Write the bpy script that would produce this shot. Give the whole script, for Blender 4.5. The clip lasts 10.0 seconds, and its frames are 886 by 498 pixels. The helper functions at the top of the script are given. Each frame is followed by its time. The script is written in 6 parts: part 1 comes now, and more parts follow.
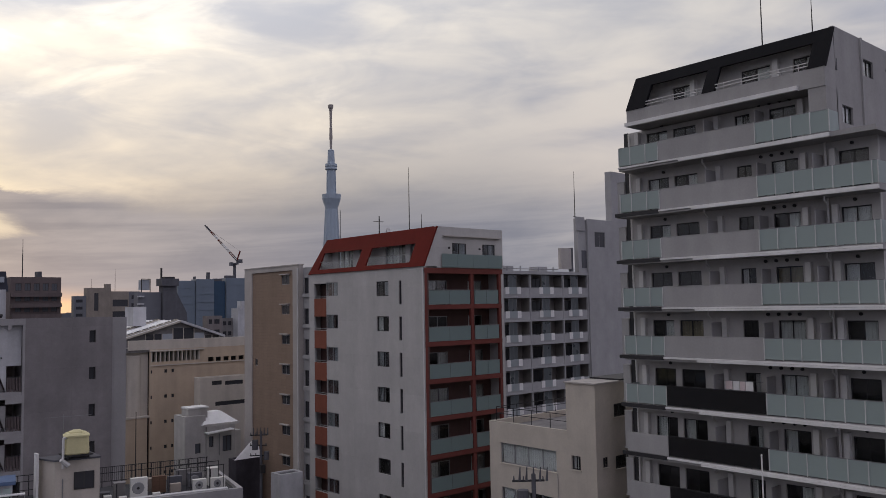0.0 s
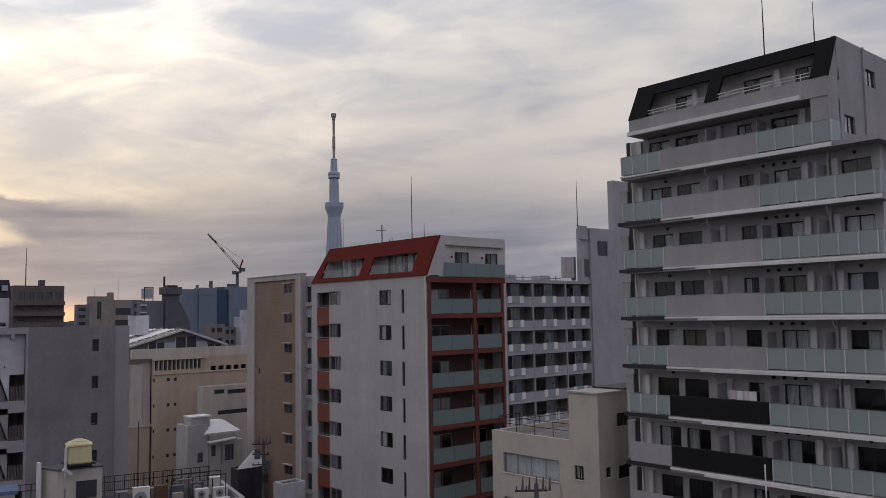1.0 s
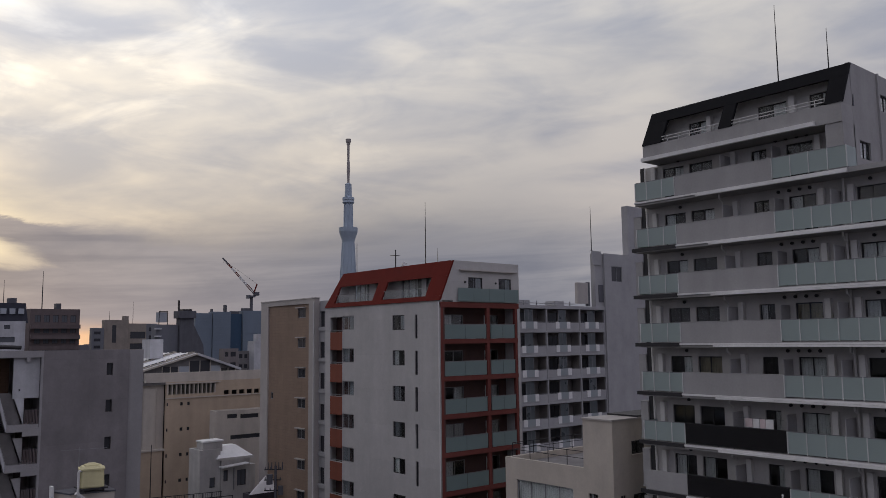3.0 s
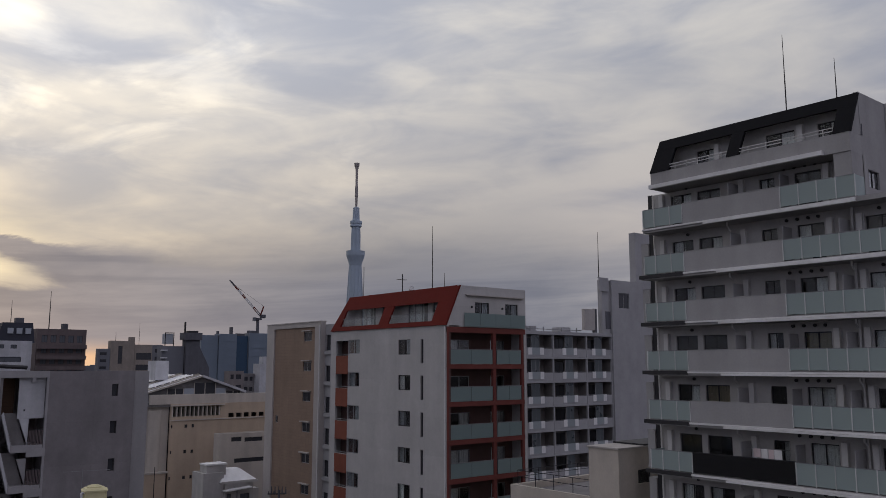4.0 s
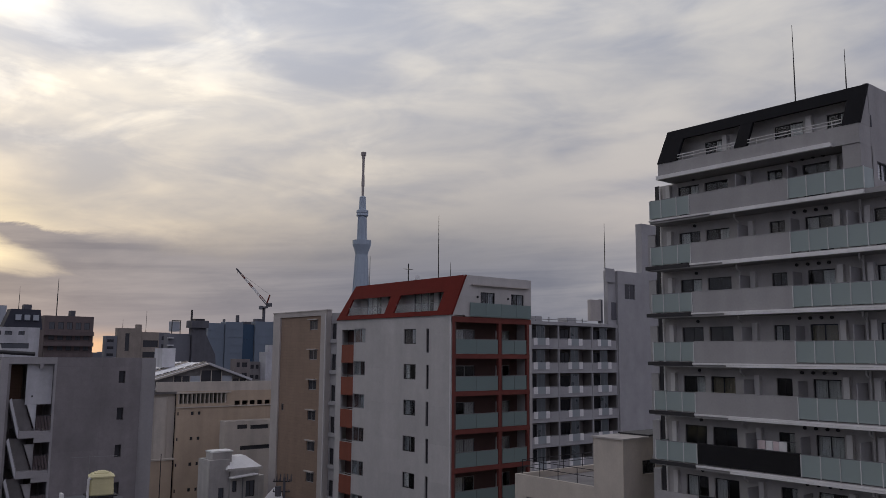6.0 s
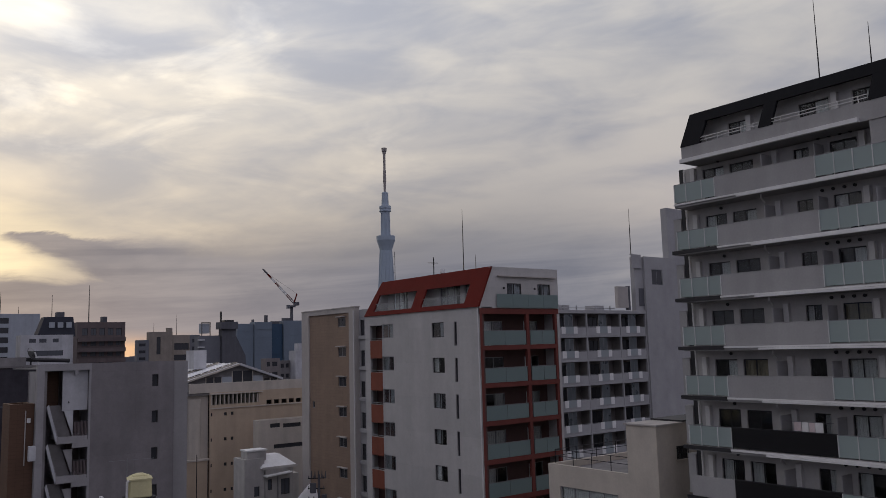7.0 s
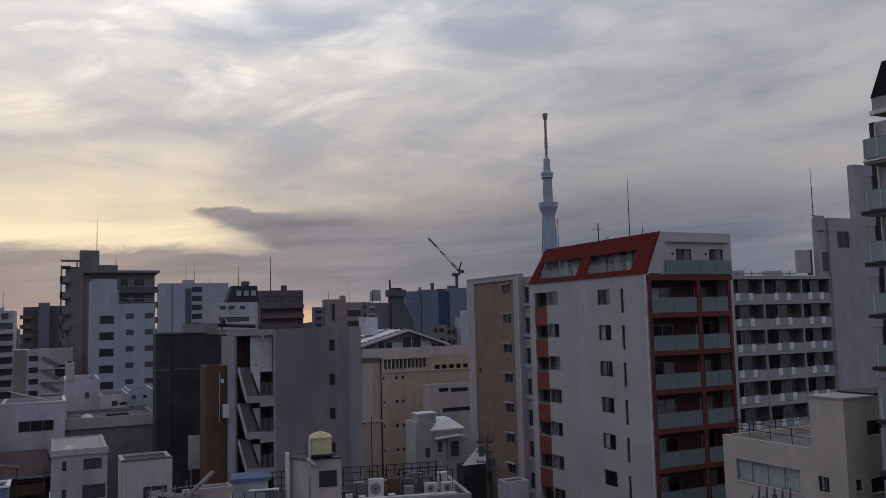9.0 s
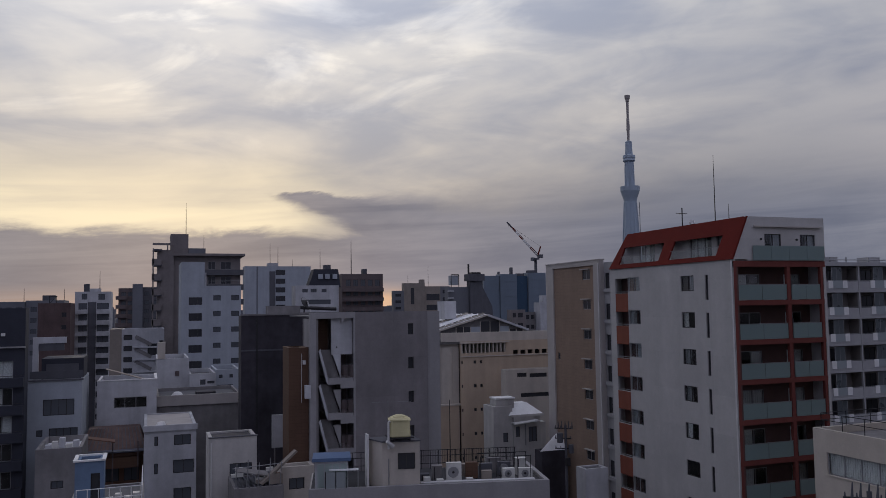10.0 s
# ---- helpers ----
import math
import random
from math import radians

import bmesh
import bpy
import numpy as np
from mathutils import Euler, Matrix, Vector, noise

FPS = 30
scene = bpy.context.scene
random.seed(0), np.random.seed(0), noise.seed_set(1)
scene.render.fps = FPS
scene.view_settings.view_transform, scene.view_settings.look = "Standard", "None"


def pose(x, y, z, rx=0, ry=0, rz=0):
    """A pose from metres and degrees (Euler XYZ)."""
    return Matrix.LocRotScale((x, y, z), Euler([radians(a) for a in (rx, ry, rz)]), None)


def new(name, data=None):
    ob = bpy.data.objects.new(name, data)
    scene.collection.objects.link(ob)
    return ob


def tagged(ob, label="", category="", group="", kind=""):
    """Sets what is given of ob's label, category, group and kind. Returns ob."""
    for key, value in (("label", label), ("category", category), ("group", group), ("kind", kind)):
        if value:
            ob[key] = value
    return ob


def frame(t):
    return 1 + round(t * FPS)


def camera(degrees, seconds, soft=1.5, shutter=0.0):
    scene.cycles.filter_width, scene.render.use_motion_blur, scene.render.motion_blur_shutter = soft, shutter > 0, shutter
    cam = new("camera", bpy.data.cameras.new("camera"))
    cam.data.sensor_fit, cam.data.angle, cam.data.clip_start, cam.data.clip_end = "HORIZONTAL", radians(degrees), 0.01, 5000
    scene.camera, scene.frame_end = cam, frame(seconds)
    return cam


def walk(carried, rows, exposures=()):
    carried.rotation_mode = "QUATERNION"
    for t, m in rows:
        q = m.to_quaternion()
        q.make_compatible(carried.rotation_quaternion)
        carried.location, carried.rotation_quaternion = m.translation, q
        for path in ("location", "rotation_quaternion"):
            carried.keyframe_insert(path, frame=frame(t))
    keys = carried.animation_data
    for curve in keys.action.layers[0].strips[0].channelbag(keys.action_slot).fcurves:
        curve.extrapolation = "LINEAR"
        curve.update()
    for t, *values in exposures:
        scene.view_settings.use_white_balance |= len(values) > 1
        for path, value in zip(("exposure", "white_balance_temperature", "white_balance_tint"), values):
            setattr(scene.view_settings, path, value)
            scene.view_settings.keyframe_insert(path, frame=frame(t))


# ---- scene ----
cam = camera(57.45, 10.0, soft=0.82)
PATH = [
    (0.0, pose(0.037, 0.021, 29.954, 94.055, 0.996, -40.990)),
    (0.5, pose(0.010, -0.010, 29.981, 94.357, 1.032, -40.788)),
    (1.0, pose(0.010, -0.010, 29.989, 94.662, 0.962, -40.804)),
    (1.5, pose(0.003, -0.020, 29.995, 94.663, 1.126, -40.403)),
    (2.0, pose(0.000, -0.020, 29.990, 94.841, 1.206, -40.030)),
    (2.5, pose(0.010, -0.030, 29.995, 94.955, 1.134, -39.996)),
    (2.7, pose(0.010, -0.030, 29.997, 95.429, 0.953, -39.930)),
    (3.8, pose(0.005, -0.032, 30.010, 98.210, 0.159, -39.603)),
    (4.0, pose(0.005, -0.032, 30.010, 98.185, -0.020, -39.442)),
    (4.5, pose(0.030, -0.029, 30.000, 97.949, -0.410, -39.130)),
    (5.0, pose(0.010, -0.042, 30.005, 97.619, -0.432, -38.985)),
    (5.5, pose(0.010, -0.040, 30.000, 97.532, -0.455, -38.902)),
    (5.7, pose(0.010, -0.038, 30.000, 97.494, -0.561, -38.991)),
    (6.8, pose(0.000, 0.000, 30.010, 97.188, 0.606, -38.727)),
    (7.0, pose(0.000, 0.005, 30.010, 96.976, 1.567, -37.082)),
    (7.5, pose(-0.020, 0.030, 30.003, 96.489, 2.511, -32.979)),
    (8.0, pose(-0.020, 0.040, 30.002, 96.144, 2.181, -31.298)),
    (8.5, pose(-0.040, 0.000, 30.007, 95.775, 1.737, -28.885)),
    (9.0, pose(-0.050, 0.000, 30.027, 94.961, 1.430, -25.530)),
    (9.5, pose(0.000, 0.110, 30.050, 94.323, 0.970, -22.357)),
    (10.0, pose(0.040, 0.160, 30.070, 93.957, 0.814, -19.983)),
]
walk(cam, PATH, [(0.0, 0.15, 6680, 10), (2.5, 0.02, 6580, 10), (3.8, -0.20, 6480, 10), (4.5, -0.15, 6450, 10), (5.5, -0.12, 6480, 10), (7.0, -0.19, 6540, 10), (7.5, -0.27, 6370, 11), (9.0, -0.42, 6080, 12), (10.0, -0.42, 5960, 12)])

# ---- world: cloudy dusk sky, low veiled sun ----
SUN_AZ = radians(-2.0)      # counter-clockwise from +y
SUN_EL = radians(6.5)
world = bpy.data.worlds.new("dusk_sky")
scene.world = world
world.use_nodes = True
wn, wl = world.node_tree.nodes, world.node_tree.links
wn.clear()


def wnode(kind, **kw):
    n = wn.new(kind)
    for k, v in kw.items():
        if k == "op":
            n.operation = v
        elif k == "data":
            n.data_type = v
        elif k == "blend":
            n.blend_type = v
        else:
            n.inputs[int(k[1:])].default_value = v
    return n


def wmath(op, a, b=None, clamp=False):
    n = wn.new("ShaderNodeMath")
    n.operation, n.use_clamp = op, clamp
    for i, v in enumerate((a, b)):
        if v is None:
            continue
        if isinstance(v, (int, float)):
            n.inputs[i].default_value = v
        else:
            wl.new(v, n.inputs[i])
    return n.outputs[0]


def wramp(fac, stops, interp="EASE"):
    n = wn.new("ShaderNodeValToRGB")
    n.color_ramp.interpolation = interp
    while len(n.color_ramp.elements) < len(stops):
        n.color_ramp.elements.new(0.5)
    for e, (pos, col) in zip(n.color_ramp.elements, stops):
        e.position, e.color = pos, (*col, 1)
    wl.new(fac, n.inputs[0])
    return n.outputs[0]


def wmix(fac, a, b, blend="MIX"):
    n = wn.new("ShaderNodeMix")
    n.data_type, n.blend_type = "RGBA", blend
    for i, v in ((0, fac), (6, a), (7, b)):
        if isinstance(v, (int, float)):
            n.inputs[i].default_value = v
        elif isinstance(v, tuple):
            n.inputs[i].default_value = (*v, 1)
        else:
            wl.new(v, n.inputs[i])
    return n.outputs[2]


def wnoise(vec, scale, detail, rough, distort=0.0):
    n = wn.new("ShaderNodeTexNoise")
    n.inputs["Scale"].default_value, n.inputs["Detail"].default_value = scale, detail
    n.inputs["Roughness"].default_value, n.inputs["Distortion"].default_value = rough, distort
    wl.new(vec, n.inputs["Vector"])
    return n.outputs[0]


coord = wn.new("ShaderNodeTexCoord")
sep = wn.new("ShaderNodeSeparateXYZ")
wl.new(coord.outputs["Generated"], sep.inputs[0])
dx, dy, dz = sep.outputs
elev = wmath("MULTIPLY", wmath("ARCSINE", dz), 180 / math.pi)
azim = wmath("MULTIPLY", wmath("ARCTAN2", wmath("MULTIPLY", dx, -1.0), dy), 180 / math.pi)   # ccw from +y
def wstep(val, lo, hi):
    """A smooth step from 0 at lo to 1 at hi; lo and hi may be sockets."""
    n = wn.new("ShaderNodeMapRange")
    n.interpolation_type = "SMOOTHSTEP"
    for i, v in enumerate((val, lo, hi)):
        if isinstance(v, (int, float)):
            n.inputs[i].default_value = v
        else:
            wl.new(v, n.inputs[i])
    return n.outputs[0]


def cloud_coord(ka, ke, slope):
    c = wn.new("ShaderNodeCombineXYZ")
    wl.new(wmath("MULTIPLY", azim, ka), c.inputs[0])
    wl.new(wmath("MULTIPLY", wmath("ADD", elev, wmath("MULTIPLY", azim, slope)), ke), c.inputs[1])
    return c.outputs[0]


# angle from the veiled sun, and the glow round it
da = wmath("SUBTRACT", azim, math.degrees(SUN_AZ))
glow = wmath("POWER", 2.718, wmath("MULTIPLY", wmath("POWER", wmath("DIVIDE", da, 34.0), 2.0), -1.0))
# clouds: broad soft masses, leaning streaks and fine wisps, in degrees
n_mass = wnoise(cloud_coord(0.034, 0.085, 0.12), 1.0, 6, 0.52, 0.4)
n_streak = wnoise(cloud_coord(0.045, 0.19, 0.09), 1.0, 6, 0.50, 0.6)
n_wisp = wnoise(cloud_coord(0.10, 0.34, -0.02), 1.0, 6, 0.52, 0.8)
mass = wmath("ADD", wmath("ADD", wmath("MULTIPLY", n_mass, 0.46), wmath("MULTIPLY", n_streak, 0.32)), wmath("MULTIPLY", n_wisp, 0.22))
thin = wstep(mass, 0.415, 0.59)
# height bands of the cloud deck, on the sun's side and away from it
h40 = wmath("DIVIDE", elev, 40.0, True)
sunward = wramp(h40, [(0.0, (0.48, 0.40, 0.37)), (0.14, (0.68, 0.58, 0.46)), (0.22, (0.82, 0.71, 0.56)), (0.40, (0.90, 0.84, 0.75)), (0.55, (0.98, 0.95, 0.90)), (1.0, (0.66, 0.66, 0.68))], "LINEAR")
away = wramp(h40, [(0.0, (0.33, 0.32, 0.35)), (0.14, (0.265, 0.27, 0.315)), (0.30, (0.335, 0.342, 0.385)), (0.50, (0.49, 0.49, 0.505)), (0.70, (0.60, 0.60, 0.61)), (1.0, (0.62, 0.62, 0.65))], "LINEAR")
deck = wmix(glow, away, sunward)
shade = wmix(thin, (0.77, 0.805, 0.90), (1.30, 1.245, 1.15))
deck = wmix(1.0, deck, shade, "MULTIPLY")
# small bright puffs in the thin cloud near the sun
n_puff = wnoise(cloud_coord(0.075, 0.20, 0.11), 1.0, 7, 0.56, 0.6)
puff = wmath("MULTIPLY", wmath("MULTIPLY", wstep(n_puff, 0.50, 0.68), wstep(elev, 8.0, 16.0)), glow)
deck = wmix(1.0, deck, wmix(puff, (0.95, 0.96, 0.99), (1.40, 1.37, 1.30)), "MULTIPLY")
# low bank of grey-violet cloud; its top steps up beside the sun
n_edge = wnoise(cloud_coord(0.16, 0.50, 0.06), 1.0, 7, 0.62, 0.3)
ragged = wmath("ADD", wmath("MULTIPLY", wmath("SUBTRACT", n_edge, 0.5), 6.0), wmath("MULTIPLY", wmath("SUBTRACT", n_streak, 0.5), 2.0))
soft = wmath("ADD", 0.35, wmath("MULTIPLY", wstep(azim, -12.5, -27.0), 5.0))
floor_top = wmath("ADD", 5.2, wmath("MULTIPLY", ragged, 0.42))
bank_low = wstep(elev, wmath("ADD", floor_top, 0.45), wmath("SUBTRACT", floor_top, 0.45))
shelf_top = wmath("ADD", 7.7, wmath("MULTIPLY", ragged, 0.5))
shelf = wstep(elev, wmath("ADD", shelf_top, wmath("MULTIPLY", soft, 0.55)), wmath("SUBTRACT", shelf_top, wmath("MULTIPLY", soft, 0.55)))
beak = wmath("ADD", wmath("ADD", wmath("MULTIPLY", wmath("SUBTRACT", elev, 5.5), 1.7), -12.3), wmath("MULTIPLY", ragged, 1.1))
shelf = wmath("MULTIPLY", shelf, wstep(wmath("SUBTRACT", beak, azim), -1.0, 1.6))
bank = wmath("MAXIMUM", bank_low, shelf)
# the bright break over the bank, before the sun
brk = wmath("MULTIPLY", wstep(elev, 11.8, 5.8), wstep(wmath("ADD", azim, ragged), -16.0, -7.0))
n_band = wnoise(cloud_coord(0.045, 0.75, 0.05), 1.0, 7, 0.58, 0.5)
brk = wmath("MULTIPLY", brk, wmath("ADD", wmath("MULTIPLY", n_streak, 0.8), wmath("SUBTRACT", wmath("MULTIPLY", n_band, 1.6), 0.34)), True)
brk = wmath("MULTIPLY", brk, wstep(azim, 40.0, 8.0))
deck = wmix(brk, deck, (1.34, 1.10, 0.70))
bank_col = wmix(glow, (0.215, 0.230, 0.280), (0.278, 0.267, 0.297))
bank_col = wmix(1.0, bank_col, wmix(wstep(wmath("ADD", n_streak, wmath("MULTIPLY", n_edge, 0.5)), 0.60, 0.92), (0.84, 0.86, 0.90), (1.18, 1.15, 1.12)), "MULTIPLY")
bank_col = wmix(1.0, bank_col, wmix(wstep(n_band, 0.36, 0.64), (0.86, 0.87, 0.90), (1.16, 1.13, 1.09)), "MULTIPLY")
gap = wmath("POWER", 2.718, wmath("MULTIPLY", wmath("POWER", wmath("DIVIDE", wmath("ADD", azim, 15.0), 5.0), 2.0), -1.0))
low = wmath("MULTIPLY", wstep(wmath("ADD", elev, wmath("MULTIPLY", n_band, 1.2)), 2.5, 0.9), wmath("ADD", wmath("MULTIPLY", gap, 0.70), 0.24))
bank_col = wmix(wmath("MULTIPLY", low, glow), bank_col, (1.28, 0.76, 0.39))
clouds = wmix(wmath("MULTIPLY", bank, 0.92), deck, bank_col)
# the deck brightens again well away from the sun
clouds = wmix(1.0, clouds, wmix(wmath("MULTIPLY", wstep(azim, -43.5, -55.0), wstep(elev, 20.0, 8.0)), (1.0, 1.0, 1.0), (1.34, 1.28, 1.19)), "MULTIPLY")
veil = wmath("POWER", 2.718, wmath("MULTIPLY", wmath("POWER", wmath("DIVIDE", wmath("ADD", azim, 37.0), 9.0), 2.0), -1.0))
clouds = wmix(1.0, clouds, wmix(wmath("MULTIPLY", veil, wstep(elev, 15.0, 6.0)), (1.0, 1.0, 1.0), (0.75, 0.78, 0.84)), "MULTIPLY")
# the sky turns bluer away from the sunset
back = wstep(wmath("ABSOLUTE", da), 55.0, 120.0)
clouds = wmix(1.0, clouds, wmix(back, (1.0, 1.0, 1.0), (0.995, 0.985, 1.11)), "MULTIPLY")
sky = wn.new("ShaderNodeTexSky")
sky.sky_type, sky.sun_disc = "NISHITA", False
sky.sun_elevation, sky.sun_rotation = SUN_EL, -SUN_AZ
sky.air_density, sky.dust_density = 1.2, 2.0
clear = wmix(1.0, sky.outputs[0], (0.10, 0.10, 0.10), "MULTIPLY")
final = wmix(0.02, clouds, clear)
bg = wn.new("ShaderNodeBackground")
wl.new(final, bg.inputs[0])
bg.inputs[1].default_value = 1.0
out = wn.new("ShaderNodeOutputWorld")
wl.new(bg.outputs[0], out.inputs[0])

sun_data = bpy.data.lights.new("sun", "SUN")
sun_data.energy, sun_data.angle, sun_data.color = 0.5, radians(14), (1.0, 0.86, 0.68)
sun = new("sun", sun_data)
sun_dir = Vector((-math.sin(SUN_AZ) * math.cos(SUN_EL), math.cos(SUN_AZ) * math.cos(SUN_EL), math.sin(SUN_EL)))
sun.matrix_world = Matrix.Translation((0, 0, 120)) @ sun_dir.to_track_quat("Z", "Y").to_matrix().to_4x4()

# ---- materials ----
MATS = {}


def nodes_of(name):
    m = bpy.data.materials.new(name)
    m.use_nodes = True
    nt = m.node_tree
    return m, nt.nodes, nt.links, nt.nodes["Principled BSDF"]


def surface(name, col, rough=0.8, metal=0.0, grain=0.10, stain=0.18, streak=0.12, size=1.0, bump=0.15, panel=None, spec=0.3):
    """Paint, plaster, tile or sheet: fine grain, broad stains, rain streaks; panel=(width, height, depth) adds faint joints."""
    if name in MATS:
        return MATS[name]
    m, n, l, b = nodes_of(name)
    geo = n.new("ShaderNodeNewGeometry")
    obj = n.new("ShaderNodeObjectInfo")

    def noise_fac(scale_vec, scale, detail=4, rgh=0.6):
        mp = n.new("ShaderNodeMapping")
        mp.inputs["Scale"].default_value = scale_vec
        l.new(geo.outputs["Position"], mp.inputs["Vector"])
        t = n.new("ShaderNodeTexNoise")
        t.inputs["Scale"].default_value, t.inputs["Detail"].default_value, t.inputs["Roughness"].default_value = scale, detail, rgh
        l.new(mp.outputs[0], t.inputs["Vector"])
        return t.outputs[0]

    def mul(a, k, base):
        q = n.new("ShaderNodeMath")
        q.operation = "MULTIPLY_ADD"
        l.new(a, q.inputs[0])
        q.inputs[1].default_value, q.inputs[2].default_value = k, base
        return q.outputs[0]

    def times(a, c):
        q = n.new("ShaderNodeMath")
        q.operation = "MULTIPLY"
        l.new(a, q.inputs[0])
        l.new(c, q.inputs[1])
        return q.outputs[0]

    fine = noise_fac((1, 1, 1), 9.0 / size, 5)
    wide = noise_fac((1, 1, 0.7), 0.45 / size, 4)
    run = noise_fac((1.0, 1.0, 0.06), 0.9 / size, 3, 0.5)
    f = mul(fine, 2 * grain, 1 - grain)
    blot = noise_fac((1, 1, 1), 1.7 / size, 6, 0.7)
    f = times(f, mul(wide, 3.6 * stain, 1 - 1.8 * stain))
    f = times(f, mul(blot, 1.6 * stain, 1 - 0.8 * stain))
    f = times(f, mul(run, 2.4 * streak, 1 - 1.2 * streak))
    f = times(f, mul(obj.outputs["Random"], 0.06, 0.97))
    height = fine
    if panel:
        br = n.new("ShaderNodeTexBrick")
        br.offset = 0.0
        br.inputs["Scale"].default_value = 1.0
        br.inputs["Mortar Size"].default_value = panel[2]
        br.inputs["Brick Width"].default_value, br.inputs["Row Height"].default_value = panel[0], panel[1]
        br.inputs["Color1"].default_value = (1, 1, 1, 1)
        br.inputs["Color2"].default_value = (0.93, 0.93, 0.93, 1)
        br.inputs["Mortar"].default_value = (0.72, 0.72, 0.72, 1)
        sp = n.new("ShaderNodeSeparateXYZ")
        l.new(geo.outputs["Position"], sp.inputs[0])
        ad = n.new("ShaderNodeMath")
        l.new(sp.outputs[0], ad.inputs[0])
        l.new(sp.outputs[1], ad.inputs[1])
        cb = n.new("ShaderNodeCombineXYZ")
        l.new(ad.outputs[0], cb.inputs[0])
        l.new(sp.outputs[2], cb.inputs[1])
        l.new(cb.outputs[0], br.inputs["Vector"])
        bw = n.new("ShaderNodeRGBToBW")
        l.new(br.outputs[0], bw.inputs[0])
        f = times(f, bw.outputs[0])
        height = bw.outputs[0]
    mx = n.new("ShaderNodeMix")
    mx.data_type, mx.blend_type = "RGBA", "MULTIPLY"
    mx.inputs[0].default_value = 1.0
    mx.inputs[6].default_value = (*col, 1)
    l.new(f, mx.inputs[7])
    l.new(mx.outputs[2], b.inputs["Base Color"])
    rr = mul(wide, 0.2, rough - 0.1)
    l.new(rr, b.inputs["Roughness"])
    b.inputs["Metallic"].default_value = metal
    b.inputs["Specular IOR Level"].default_value = spec
    bp = n.new("ShaderNodeBump")
    bp.inputs["Strength"].default_value, bp.inputs["Distance"].default_value = bump, 0.02
    l.new(height, bp.inputs["Height"])
    l.new(bp.outputs[0], b.inputs["Normal"])
    MATS[name] = m
    return m


def glazing(name, col, rough, trans, spec=0.5):
    if name in MATS:
        return MATS[name]
    m, n, l, b = nodes_of(name)
    t = n.new("ShaderNodeTexNoise")
    t.inputs["Scale"].default_value = 0.8
    g = n.new("ShaderNodeNewGeometry")
    l.new(g.outputs["Position"], t.inputs["Vector"])
    r = n.new("ShaderNodeMath")
    r.operation = "MULTIPLY_ADD"
    l.new(t.outputs[0], r.inputs[0])
    r.inputs[1].default_value, r.inputs[2].default_value = 0.06, rough
    l.new(r.outputs[0], b.inputs["Roughness"])
    b.inputs["Base Color"].default_value = (*col, 1)
    b.inputs["Transmission Weight"].default_value = trans
    b.inputs["IOR"].default_value = 1.45
    b.inputs["Specular IOR Level"].default_value = spec
    MATS[name] = m
    return m


CONCRETE = surface("pale_grey_render", (0.335, 0.326, 0.323), stain=0.12, streak=0.16)
PANEL_GREY = surface("grey_balcony_panel", (0.35, 0.342, 0.342), stain=0.08, streak=0.12)
WALL_REAR = surface("balcony_wall_paint", (0.47, 0.457, 0.448), stain=0.10)
LEDGE_WHITE = surface("white_ledge_paint", (0.70, 0.69, 0.68), stain=0.12, streak=0.1)
BLACK_ROOF = surface("black_metal_roof", (0.010, 0.010, 0.012), rough=0.75, stain=0.3, streak=0.1, spec=0.08)
BLACK_GLASS = glazing("smoked_balcony_glass", (0.035, 0.034, 0.036), 0.12, 0.55, 0.35)
FROST = glazing("frosted_glass", (0.355, 0.425, 0.412), 0.42, 0.25)
FROST_TEAL = glazing("teal_frosted_glass", (0.20, 0.268, 0.262), 0.42, 0.2)
GLASS = glazing("window_glass", (0.90, 0.93, 0.94), 0.015, 1.0)
# opaque panes and dark frames: veiling haze is mixed into their base colours
DARK_PANE = glazing("far_window_glass", (0.046, 0.047, 0.054), 0.10, 0.0, 0.4)
FRAME_DARK = surface("dark_window_frame", (0.036, 0.034, 0.036), rough=0.5, stain=0.1)
FRAME_ALU = surface("aluminium_frame", (0.30, 0.30, 0.31), rough=0.45, metal=0.4)
# darkness of unlit rooms as a colour, lifted slightly for haze
ROOM = surface("painted_room_dark", (0.055, 0.052, 0.052), stain=0.3)
CURTAIN = surface("pale_curtain", (0.74, 0.75, 0.73), stain=0.12, streak=0.3)
CURTAIN_TAN = surface("tan_curtain", (0.30, 0.26, 0.18), stain=0.12, streak=0.3)
FROST_PALE = glazing("pale_frosted_glass", (0.30, 0.33, 0.345), 0.35, 0.1)
SCREEN = glazing("smoky_screen_glass", (0.10, 0.115, 0.125), 0.25, 0.3)
# render made paler to put sky light in the attic recess
ATTIC_LIT = surface("sky_lit_attic_render", (0.52, 0.51, 0.50), stain=0.08)
STEEL = surface("galvanised_steel", (0.28, 0.28, 0.29), rough=0.5, metal=0.6)
# steel black, raised a little in colour for the same veil
DARK_STEEL = surface("dark_steel", (0.04, 0.039, 0.042), rough=0.55, metal=0.3)
PIPE_WHITE = surface("white_pipe", (0.62, 0.61, 0.60), stain=0.1)
WHITE_WALL = surface("white_wall_paint", (0.465, 0.452, 0.445), stain=0.11, streak=0.07, panel=(7.0, 2.885, 0.003))
RED_PAINT = surface("brick_red_paint", (0.122, 0.018, 0.014), rough=0.8, stain=0.14, spec=0.08)
RED_BEAM = surface("dull_red_beam", (0.165, 0.053, 0.045), rough=0.8, stain=0.16, spec=0.1)
RED_LOGGIA = surface("terracotta_panel", (0.21, 0.066, 0.042), rough=0.8, stain=0.14)
# red-brown recess faces, with the shade inside the balconies put into the colour
BROWN_RECESS = surface("shaded_brown_recess", (0.10, 0.058, 0.052), stain=0.2)
